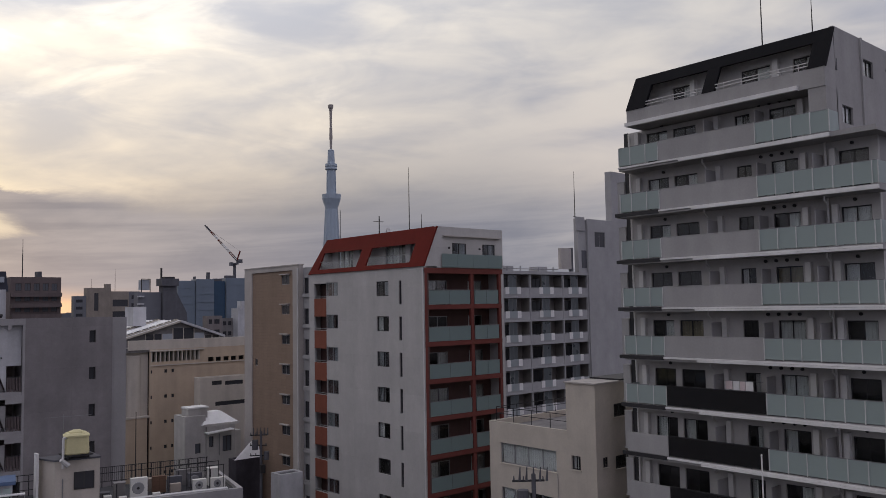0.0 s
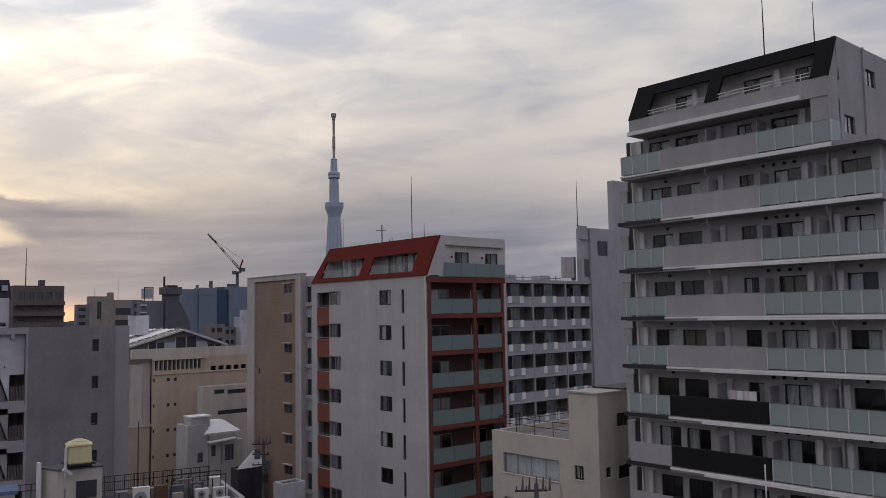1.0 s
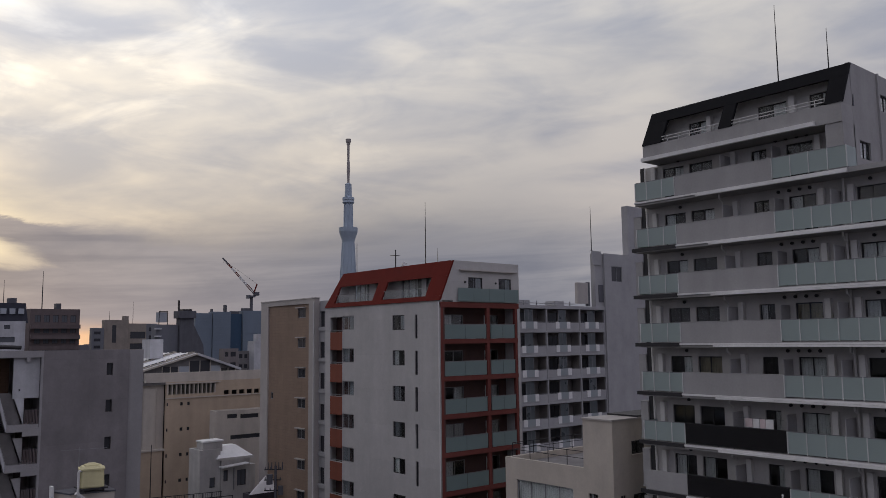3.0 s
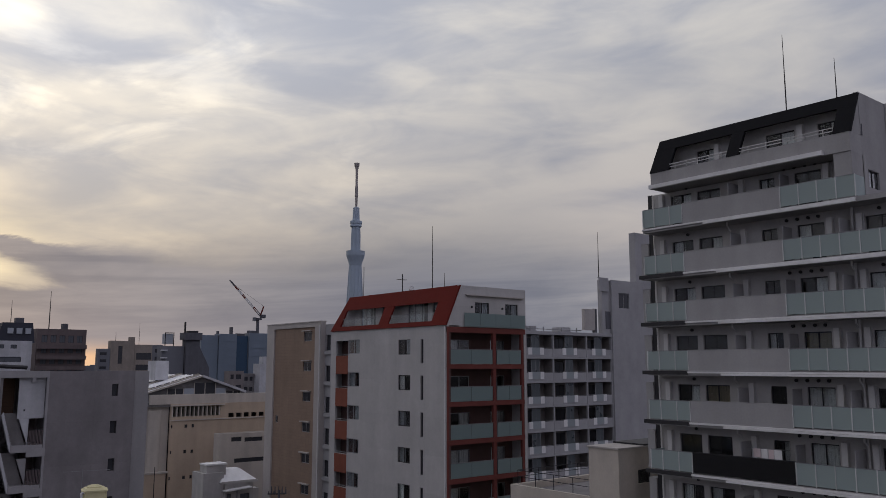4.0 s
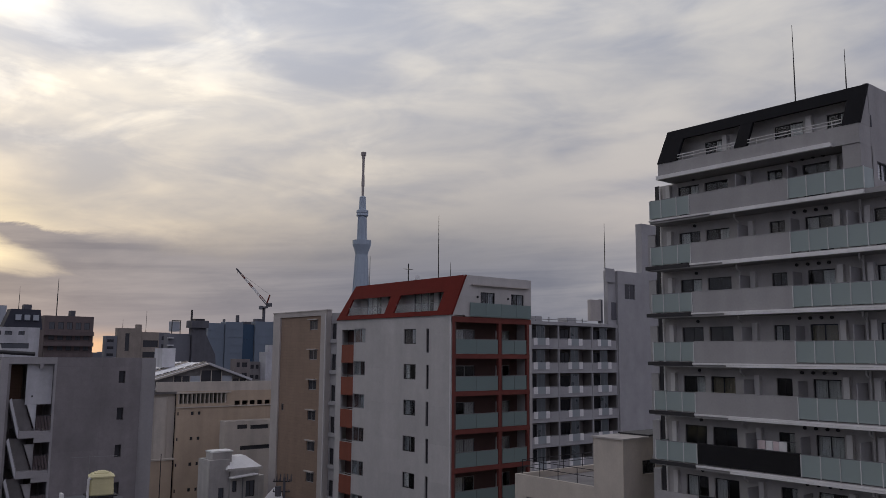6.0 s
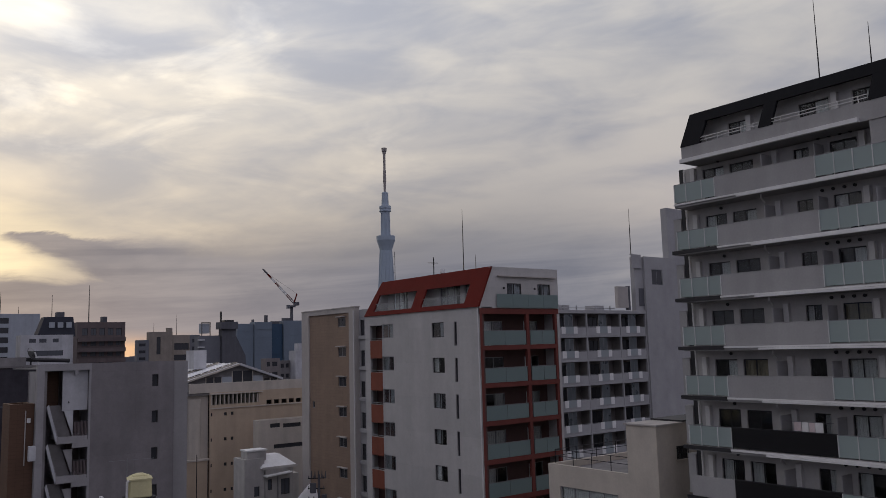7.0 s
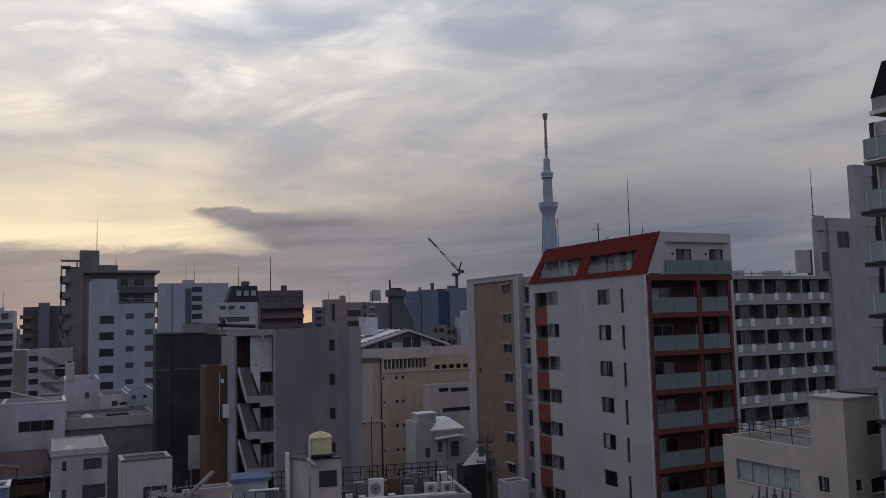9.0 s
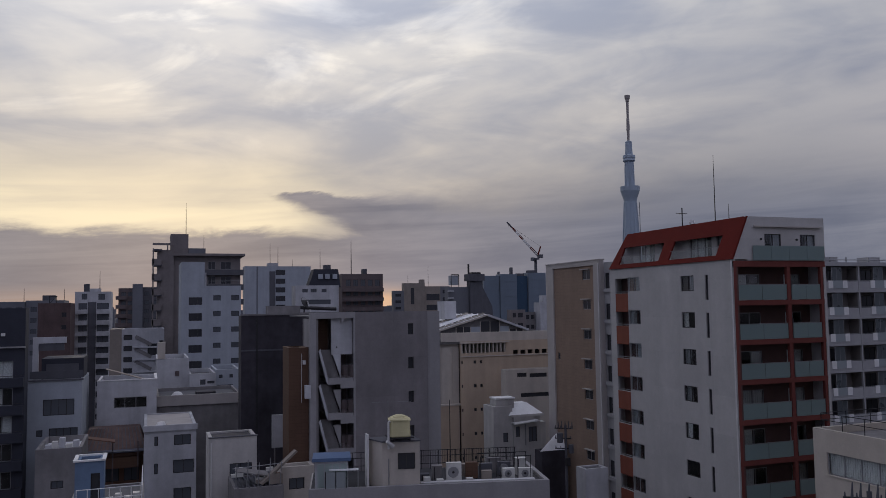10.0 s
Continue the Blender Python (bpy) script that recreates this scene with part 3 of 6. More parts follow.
    def slope(y0, y1, a, b):
        """A strip of the mansard between heights a and b (0 foot, 1 ridge)."""
        lo = lambda f, off: (XF + 1.25 * f + off, 41.76 + 2.36 * f)
        q = Solid()
        p0, p1, p2, p3 = lo(a, -0.04), lo(b, -0.04), lo(b, 0.16), lo(a, 0.16)
        q.hull([(p[0], y0, p[1]) for p in (p0, p3, p2, p1)], [(p[0], y1, p[1]) for p in (p0, p3, p2, p1)])
        return q

    part("mansard_strip", slope(17.45, 29.62, 0.64, 0.955), BLACK_ROOF, t, "black metal mansard")
    for a, b in ((28.25, 29.62), (23.62, 24.4), (17.45, 18.35)):
        part("mansard_strip", slope(a, b, 0, 0.638), BLACK_ROOF, t, "black metal mansard")
    part("roof", Solid().box(42.3, 56, 17.76, 29.15, 43.8, 43.95), ROOF_GREY, t)
    part("attic_end", Solid().box(42.2, 56, 29.2, 29.45, 40.7, 44.0), CONCRETE, t)
    lofts = [(26.0, 27.4), (24.45, 25.2), (21.2, 22.9), (18.6, 19.9)]
    lh = [(a, b, 41.55, 43.0) for a, b in lofts]
    part("attic_wall", Solid("x").wall(42.75, 0.2, 17.8, 29.2, 41.1, 44.0, lh), ATTIC_LIT, t)
    part("attic_core", Solid("x").box(17.9, 29.1, 43.6, 55, 41.1, 43.95), ROOM, t)
    for a, b, c, d in lh:
        window(t, "x", 42.75, a, b, c, d, blind=(0.0, 0.5, CURTAIN), name="attic_window")
    for y in (25.7, 20.6):
        part("duct_box", Solid("x").box(y, y + 0.3, 42.4, 42.74, 41.8, 43.1), PIPE_WHITE, t)
    for a, b in ((24.4, 28.25), (18.35, 23.62)):
        for z in (41.95, 42.12):
            part("rail", Solid().tube((XF + 0.12, a, z), (XF + 0.12, b, z), 0.025, n=6), PIPE_WHITE, t, "white handrail")
        for i in range(5):
            y = a + (b - a) * (i + 0.5) / 5
            part("baluster", Solid().tube((XF + 0.12, y, 41.75), (XF + 0.12, y, 42.12), 0.02, n=6), PIPE_WHITE, t)
    return t


tall_building()
rod("lightning_rod", 46.43, 23.42, 43.95, 50.25, "thin dark lightning rod on the flat roof", 0.045)
rod("lightning_rod", 47.62, 20.9, 43.95, 48.3, "thin dark lightning rod on the flat roof", 0.045)

# laundry over the smoked parapet
zc = 38.38 - 2.887 * 5
cl = thing("laundry", (41.17, 22.8, zc), "pale washing hung along a balcony", "laundry")
for i, (a, w, drop) in enumerate(((22.15, 0.42, 0.62), (22.6, 0.3, 0.5), (22.95, 0.35, 0.7), (23.35, 0.4, 0.45))):
    part("towel", Solid("x").box(a, a + w, 41.165, 41.185, zc + 1.66 - drop, zc + 1.66), CLOTH if i % 2 else LEDGE_WHITE, cl)
part("clothes_pole", Solid().tube((41.2, 21.6, zc + 1.68), (41.2, 24.2, zc + 1.68), 0.015, n=6), STEEL, cl)


# ---- the white building with the red roof and red balcony frame ----
def red_building():
    XW, YS, PITCH = 40.06, 48.23, 2.885
    t = thing("apartment_building", (46, 56, 0), "white apartment building with brick-red mansard roof and red balcony frames", "building")
    holes, n = [], 11
    for k in range(n):
        z = -PITCH * k
        holes += [(62.1, 64.15, 30.85 + z, 32.2 + z), (60.26, 62.09, 31.02 + z, 32.28 + z), (52.84, 54.5, 30.88 + z, 32.1 + z), (51.12, 51.48, 30.17 + z, 32.08 + z)]
    part("wall", Solid("x").wall(XW, 0.22, YS, 65.0, 0, 33.1, holes), WHITE_WALL, t)
    part("north_wall", Solid().box(XW + 0.221, 48.6, 64.75, 65.0, 0, 33.1), WHITE_WALL, t)
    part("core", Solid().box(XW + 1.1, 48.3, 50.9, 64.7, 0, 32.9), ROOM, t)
    part("corner_pipe", Solid().tube((XW - 0.07, YS + 0.12, 0), (XW - 0.07, YS + 0.12, 33.0), 0.06), PIPE_WHITE, t, "white downpipe at the corner")
    for k in range(n):
        z = -PITCH * k
        lg = part("loggia_panel", Solid("x").box(62.12, 64.13, XW - 0.012, XW - 0.002, 29.22 + z, 30.84 + z), RED_LOGGIA, t, "terracotta loggia panel")
        place("loggia_rail", Solid().tube((XW + 0.1, 62.12, 31.0 + z), (XW + 0.1, 64.13, 31.0 + z), 0.03, n=6).mesh("loggia_rail", STEEL), lg)
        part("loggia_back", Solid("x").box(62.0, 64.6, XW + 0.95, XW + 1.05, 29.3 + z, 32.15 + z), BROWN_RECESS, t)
        window(t, "x", XW, 60.26, 62.09, 31.02 + z, 32.28 + z, blind=half_drawn(), casing=FRAME_ALU, inset=0.05)
        window(t, "x", XW, 52.84, 54.5, 30.88 + z, 32.1 + z, panes=2, blind=half_drawn(), inset=0.09)
        window(t, "x", XW, 51.12, 51.48, 30.17 + z, 32.08 + z, panes=1, inset=0.1, name="slit_window", glass=DARK_PANE)
    # balcony front
    X1 = 48.62
    part("end_wall", Solid().box(X1 - 0.17, X1 + 0.06, YS - 0.02, YS + 1.6, 0, 33.1), WHITE_WALL, t, "white end wall")
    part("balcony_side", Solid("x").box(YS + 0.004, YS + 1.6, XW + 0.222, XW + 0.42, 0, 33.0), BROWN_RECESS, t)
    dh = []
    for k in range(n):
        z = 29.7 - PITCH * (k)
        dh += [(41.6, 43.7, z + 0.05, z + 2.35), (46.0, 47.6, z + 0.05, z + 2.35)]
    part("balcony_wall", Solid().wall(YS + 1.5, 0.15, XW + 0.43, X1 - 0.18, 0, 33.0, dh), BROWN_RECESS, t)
    for i, c in enumerate((XW + 0.01, 44.95, X1 - 0.45)):
        part("column", Solid().box(c, c + (0.26, 0.32, 0.24)[i], YS - 0.012, YS + 0.25, 0, 32.95), RED_BEAM, t, "dull red column")
    part("beam", Solid().box(XW, X1, YS - 0.03, YS + 0.25, 32.55, 32.98), RED_BEAM, t, "dull red beam")
    for k in range(n):
        z = 30.09 - PITCH * k
        part("beam", Solid().box(XW + 0.003, X1 - 0.16, YS - 0.02, YS + 0.25, z - 0.36, z), RED_BEAM, t, "dull red beam")
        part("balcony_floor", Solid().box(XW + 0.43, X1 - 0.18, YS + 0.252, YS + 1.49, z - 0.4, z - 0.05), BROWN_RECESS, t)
        for a, b in ((XW + 0.3, 44.93), (45.39, X1 - 0.47)):
            for i in range(2):
                p, q = a + (b - a) * i / 2, a + (b - a) * (i + 1) / 2
                part("balustrade_panel", Solid().box(p + 0.015, q - 0.015, YS + 0.04, YS + 0.06, z + 0.02, z + 1.12), FROST_TEAL, t, "teal frosted glass panel")
            part("rail", Solid().box(a, b, YS + 0.02, YS + 0.08, z + 1.125, z + 1.17), STEEL, t)
        fz = 29.7 - PITCH * k
        for a, b in ((41.6, 43.7), (46.0, 47.6)):
            window(t, "y", YS + 1.5, a, b, fz + 0.05, fz + 2.35, blind=drawn(), casing=FRAME_ALU, inset=0.04, name="balcony_window")
        part("air_conditioner", Solid().box(44.0, 44.7, YS + 1.1, YS + 1.4, fz + 0.1, fz + 0.7), AC_WHITE, t)
    # top floor
    tops = [(43.0, 44.55, 33.3, 35.0), (46.35, 47.8, 33.3, 35.0)]
    s = Solid().wall(YS, 0.2, 41.35, 48.7, 33.0, 36.28, tops)
    part("top_wall", s, WHITE_WALL, t)
    tri = Solid()
    tri.hull([(39.95, YS, 33.1), (41.35, YS, 33.1), (41.35, YS, 36.2)], [(39.95, YS + 0.2, 33.1), (41.35, YS + 0.2, 33.1), (41.35, YS + 0.2, 36.2)])
    part("gable", tri, WHITE_WALL, t)
    part("canopy", Solid().box(42.0, 48.3, YS - 0.22, YS - 0.003, 35.5, 35.6), BORDER_GREY, t, "shallow canopy")
    part("top_core", Solid().box(43.5, 48.4, YS + 1.9, 63.8, 33.1, 36.05), ROOM, t)
    for w in tops:
        window(t, "y", YS, *w, blind=(0.5, 1.0, CURTAIN_DIM), inset=0.05, name="top_window")
        part("wall_vent", Solid().tube((w[0] - 0.35, YS - 0.08, 34.6), (w[0] - 0.35, YS - 0.002, 34.6), 0.09), DARK_STEEL, t, "small round wall vent")
    for i in range(4):
        a, b = 41.8 + 6.75 * i / 4, 41.8 + 6.75 * (i + 1) / 4
        part("balustrade_panel", Solid().box(a + 0.01, b - 0.01, YS - 0.12, YS - 0.10, 33.05, 34.12), FROST_TEAL, t, "teal frosted glass panel")
    part("top_slab", Solid().box(40.3, 48.66, YS + 0.21, 64.7, 33.0, 33.09), CONCRETE, t)
    part("east_wall", Solid("x").box(YS + 1.61, 64.74, 48.4, 48.6, 0, 33.0), WHITE_WALL, t)
    part("top_side_wall", Solid("x").box(YS + 0.21, 64.0, 48.5, 48.7, 33.1, 36.28), WHITE_WALL, t)
    part("roof", Solid().box(41.4, 48.49, YS + 0.21, 63.9, 36.1, 36.29), ROOF_GREY, t)

    def slope(y0, y1, a, b, hip=0.0):
        lo = lambda f, off: (39.93 + 1.45 * f + off, 33.1 + 3.2 * f)
        pts = [lo(a, 0), lo(a, 0.16), lo(b, 0.16), lo(b, 0)]
        q = Solid()
        q.hull([(p[0], y0, p[1]) for p in pts], [(p[0], y1 - hip * f, p[1]) for p, f in zip(pts, (a, a, b, b))])
        return q

    part("mansard_strip", slope(YS - 0.03, 65.0, 0.0, 0.12, 1.0), RED_PAINT, t, "brick-red mansard")
    part("mansard_strip", slope(YS - 0.03, 65.0, 0.60, 1.0, 1.0), RED_PAINT, t, "brick-red mansard")
    for a, b, h in ((YS - 0.03, 50.15, 0.0), (56.15, 57.5, 0.0), (63.6, 65.0, 1.0)):
        part("mansard_strip", slope(a, b, 0.121, 0.599, h), RED_PAINT, t, "brick-red mansard")
    ng = Solid()
    ng.hull([(40.15, 63.55, 33.1), (41.69, 63.55, 33.1), (41.69, 63.55, 36.1), (41.45, 63.55, 36.1)], [(40.15, 63.7, 33.1), (41.69, 63.7, 33.1), (41.69, 63.7, 36.1), (41.45, 63.7, 36.1)])
    part("attic_end_wall", ng, WHITE_WALL, t)
    lh = [(51.0, 52.0, 33.3, 35.2), (52.6, 55.4, 33.3, 35.2), (58.0, 59.2, 33.3, 35.2), (60.2, 62.6, 33.3, 35.2)]
    part("attic_wall", Solid("x").wall(41.7, 0.15, YS + 1.2, 64.0, 33.1, 36.1, lh), WHITE_WALL, t)
    for a, b, c, d in lh:
        window(t, "x", 41.7, a, b, c, d, panes=2 if b - a < 2 else 3, blind=(0.3, 1.0, CURTAIN), casing=FRAME_ALU, name="attic_window")
    for a, b in ((50.15, 56.15), (57.5, 63.6)):
        part("balustrade_panel", Solid("x").box(a + 0.05, b - 0.05, 40.42, 40.44, 33.5, 34.15), GLASS, t, "clear glass panel")
        part("rail", Solid("x").box(a, b, 40.41, 40.46, 34.16, 34.2), STEEL, t)
    return t


red_building()
rod("roof_mast", 43.77, 54.62, 36.29, 42.1, "tall thin mast on the red building's roof", 0.045)
rod("roof_mast", 44.6, 53.96, 36.29, 38.0, "short thin mast on a flat roof", 0.035)
# television aerial
ae = thing("tv_aerial", (41.7, 56.2, 36.29), "small rooftop television aerial on a pole", "antenna")
part("pole", Solid().tube((41.7, 56.2, 36.2), (41.7, 56.2, 37.85), 0.05, n=6), DARK_STEEL, ae)
part("boom", Solid().beam((41.5, 55.7, 37.3), (41.9, 56.9, 37.45), 0.06, 0.06), DARK_STEEL, ae)
for i in range(6):
    f = i / 5
    part("element", Solid().beam((41.5 + 0.4 * f - 0.25, 55.7 + 1.2 * f + 0.08, 37.3 + 0.15 * f), (41.5 + 0.4 * f + 0.25, 55.7 + 1.2 * f - 0.08, 37.3 + 0.15 * f), 0.04, 0.04), DARK_STEEL, ae)
part("dish", Solid().tube((42.2, 55.6, 36.55), (42.12, 55.45, 36.6), 0.22, 0.20, 12), PIPE_WHITE, ae)


# ---- beige tiled building behind it ----
def beige_building():
    x, z1 = 40.4, 34.15
    t = thing("apartment_building", (46, 72, 0), "tan tiled apartment building with a pale grey border frame", "building")
    hs = [(69.45, 70.95, 32.35 - 2.92 * k, 33.25 - 2.92 * k) for k in range(10)] + [(75.9, 76.4, 24.2, 24.9)]
    part("wall", Solid("x").wall(x + 0.15, 0.25, 68.6, 76.9, 0, z1 - 0.45, hs), TAN_TILE, t, "tan tiled wall")
    part("border_side", Solid("x").box(76.9, 78.45, x, x + 0.5, 0, z1), BORDER_GREY, t, "pale render border")
    part("border_side", Solid("x").box(67.45, 68.6, x, x + 0.5, 0, z1), BORDER_GREY, t, "pale render border")
    part("border_top", Solid("x").box(68.6, 76.9, x, x + 0.5, z1 - 0.45, z1), BORDER_GREY, t, "pale render border")
    part("coping", Solid("x").box(67.4, 78.5, x - 0.06, x + 0.56, z1 + 0.003, z1 + 0.1), BORDER_GREY, t)
    part("body", Solid("x").box(66.99, 78.4, x + 0.8, 50, 0, z1 - 0.5), DARK_BROWN, t)
    part("north_wall", Solid().box(x + 0.51, 50, 78.2, 78.45, 0, z1 - 0.2), BORDER_GREY, t)
    part("downpipe", Solid().tube((x - 0.06, 67.6, 0), (x - 0.06, 67.6, z1 - 0.3), 0.06), PIPE_WHITE, t, "white downpipe")
    for a, b, c, d in hs:
        window(t, "x", x + 0.15, a, b, c, d, panes=2 if b - a > 1 else 1, blind=drawn() if b - a > 1 else None, casing=FRAME_ALU, glass=DARK_PANE, inset=0.06)
        if b - a > 1:
            me = shared("hood", lambda: Solid("x").box(-0.08, 1.58, -0.28, -0.003, 0, 0.10), "hood", BORDER_GREY)
            place("window_hood", me, t, (x + 0.15, a, d + 0.06), "pale hood over a window")
    # stair bay beside the red building
    sh = [(66.5, 67.3, 31.4 - 2.92 * k, 32.9 - 2.92 * k) for k in range(10)]
    part("stair_wall", Solid("x").wall(x + 0.5, 0.25, 65.25, 67.44, 0, 33.9, sh), OFFWHITE, t)
    for a, b, c, d in sh:
        window(t, "x", x + 0.5, a, b, c, d, panes=1, glass=DARK_PANE, inset=0.12, name="stair_window")
        part("sill_block", Solid("x").box(a - 0.5, b + 0.02, x + 0.3, x + 0.497, c - 0.35, c - 0.02), OFFWHITE, t)
    return t


beige_building()


# ---- white gallery building far behind ----
def gallery_building():
    y, P = 68.2, 2.89
    t = thing("apartment_building", (80, 74, 0), "white apartment building with open balcony rows and blank stair tower", "building")
    bays = ((62.3, 68.82), (68.82, 73.55), (73.55, 79.72), (79.72, 84.6))
    cols = (68.82, 73.55, 79.72, 84.6)
    doors = [(64.0, 65.0), (67.6, 68.9), (70.65, 71.6), (74.2, 75.3), (75.55, 77.2), (79.8, 81.0), (81.8, 83.6)]
    dh = [(a, b, 31.05 - P * k, 33.3 - P * k) for k in range(10) for a, b in doors]
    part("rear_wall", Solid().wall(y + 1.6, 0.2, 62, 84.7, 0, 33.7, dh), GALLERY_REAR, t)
    part("body", Solid().box(62, 84.7, y + 2.4, 82, 0, 33.6), ROOM, t)
    for w in dh:
        window(t, "y", y + 1.6, *w, glass=DARK_PANE, panes=2, inset=0.02, name="balcony_window")
    for k in range(10):
        z = 30.91 - P * k
        for a, b in bays:
            p = part("parapet", Solid().box(a + 0.1, b - 0.1, y, y + 0.1, z + 0.08, z + 1.10), OFFWHITE, t)
            m = a + (b - a) * (0.36 if b - a < 4.8 else 0.48)
            for q0, q1, mt in ((-1.33, -0.69, LEDGE_WHITE), (-0.68, 0.68, FROST_PALE), (0.69, 1.33, LEDGE_WHITE)):
                place("parapet_panel", Solid().box(m + q0, m + q1, y - 0.06, y - 0.003, z + 0.36, z + 1.2).mesh("parapet_panel", mt), p, label="white balcony panel" if mt is LEDGE_WHITE else "pale glass balcony panel")
            place("balcony_rail", Solid().box(a + 0.1, b - 0.1, y + 0.02, y + 0.06, z + 1.16, z + 1.2).mesh("balcony_rail", STEEL), p)
            scr = part("screen", Solid().box(m - 0.66, m + 0.66, y + 0.12, y + 0.16, z + 1.11, z + 2.68), SCREEN, t, "smoky glazed balcony screen")
            for xa in (m - 0.7, m - 0.02, m + 0.66):
                place("screen_bar", Solid().box(xa, xa + 0.04, y + 0.1, y + 0.18, z + 1.11, z + 2.68).mesh("screen_bar", FRAME_ALU), scr)
            part("downpipe", Solid().tube((b + 0.28, y + 0.3, z + 0.07), (b + 0.28, y + 0.3, z + 2.78), 0.05, n=6), DARK_STEEL, t)
        part("balcony_slab", Solid().box(62.2, 84.68, y - 0.04, y + 1.59, z - 0.11, z + 0.07), OFFWHITE, t)
        for c in (71.9, 77.6, 83.7):
            me = shared("ac_far", lambda: Solid().box(0, 0.75, 0, 0.3, 0, 0.6), "air_conditioner", AC_WHITE)
            place("air_conditioner", me, t, (c, y + 1.2, z + 0.08))
    for c in (62.2, *cols):
        part("column", Solid().box(c - 0.09, c + 0.09, y - 0.05, y + 0.2, 0, 33.7), OFFWHITE, t)
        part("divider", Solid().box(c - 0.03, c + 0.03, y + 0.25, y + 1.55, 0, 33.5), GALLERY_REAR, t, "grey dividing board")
    part("roof_slab", Solid().box(62, 84.75, y - 0.1, 82, 33.7, 34.1), OFFWHITE, t)
    for c in (70.8, 77.0):
        part("roof_vent", Solid().box(c - 0.9, c + 0.9, y + 1, y + 2.5, 34.1, 34.75), OFFWHITE, t)
    for c in (70.2, 72.5, 75.8, 78.6):
        part("roof_pipe", Solid().tube((c, y + 0.6, 34.1), (c, y + 0.6, 34.7), 0.08, n=6), STEEL, t)
    part("roof_rail", Solid().tube((69, y + 0.5, 34.4), (79.4, y + 0.5, 34.4), 0.05, n=6), STEEL, t)
    tw = [(86.15, 88.35, 37.5, 39.55)]
    part("tower_wall", Solid().wall(y - 0.25, 0.25, 84.72, 96, 0, 41.2, tw), OFFWHITE, t, "blank off-white stair tower wall")
    window(t, "y", y - 0.25, *tw[0], glass=DARK_PANE, casing=FRAME_ALU, inset=0.1)
    part("tower_left", Solid("x").box(y + 0.004, y + 0.7, 84.72, 84.95, 33.7, 41.1), OFFWHITE, t)
    part("tower_infill", Solid().box(84.73, 84.98, y + 0.004, y + 2.38, 0, 33.69), OFFWHITE, t)
    part("tower_core", Solid().box(85.0, 96, y + 0.8, y + 1.5, 0, 41.0), OFFWHITE, t)
    part("lift_house", Solid().box(83.1, 90.6, y + 0.1, y + 0.78, 34.1, 41.15), OFFWHITE, t)
    part("lift_parapet", Solid().box(82.5, 84.3, y - 0.1, y + 0.09, 39.6, 41.4), OFFWHITE, t)
    part("roof_door", Solid().box(83.75, 84.7, y + 0.03, y + 0.097, 34.7, 37.0), DARK_GREY, t)
    part("upper_block", Solid().box(90.6, 100, y + 0.2, y + 1.2, 41.0, 48.2), OFFWHITE, t)
    tank = part("water_tank", Solid().box(80.0, 82.0, y + 0.4, y + 0.9, 34.5, 37.2), BORDER_GREY, t, "grey panel water tank")
    place("tank_frame", Solid().box(82.02, 82.5, y + 0.5, y + 0.9, 34.2, 37.3).mesh("tank_frame", DARK_GREY), tank)
    return t


gallery_building()
rod("roof_mast", 82.6, 68.3, 41.4, 47.4, "thin mast on a stair tower", 0.06)


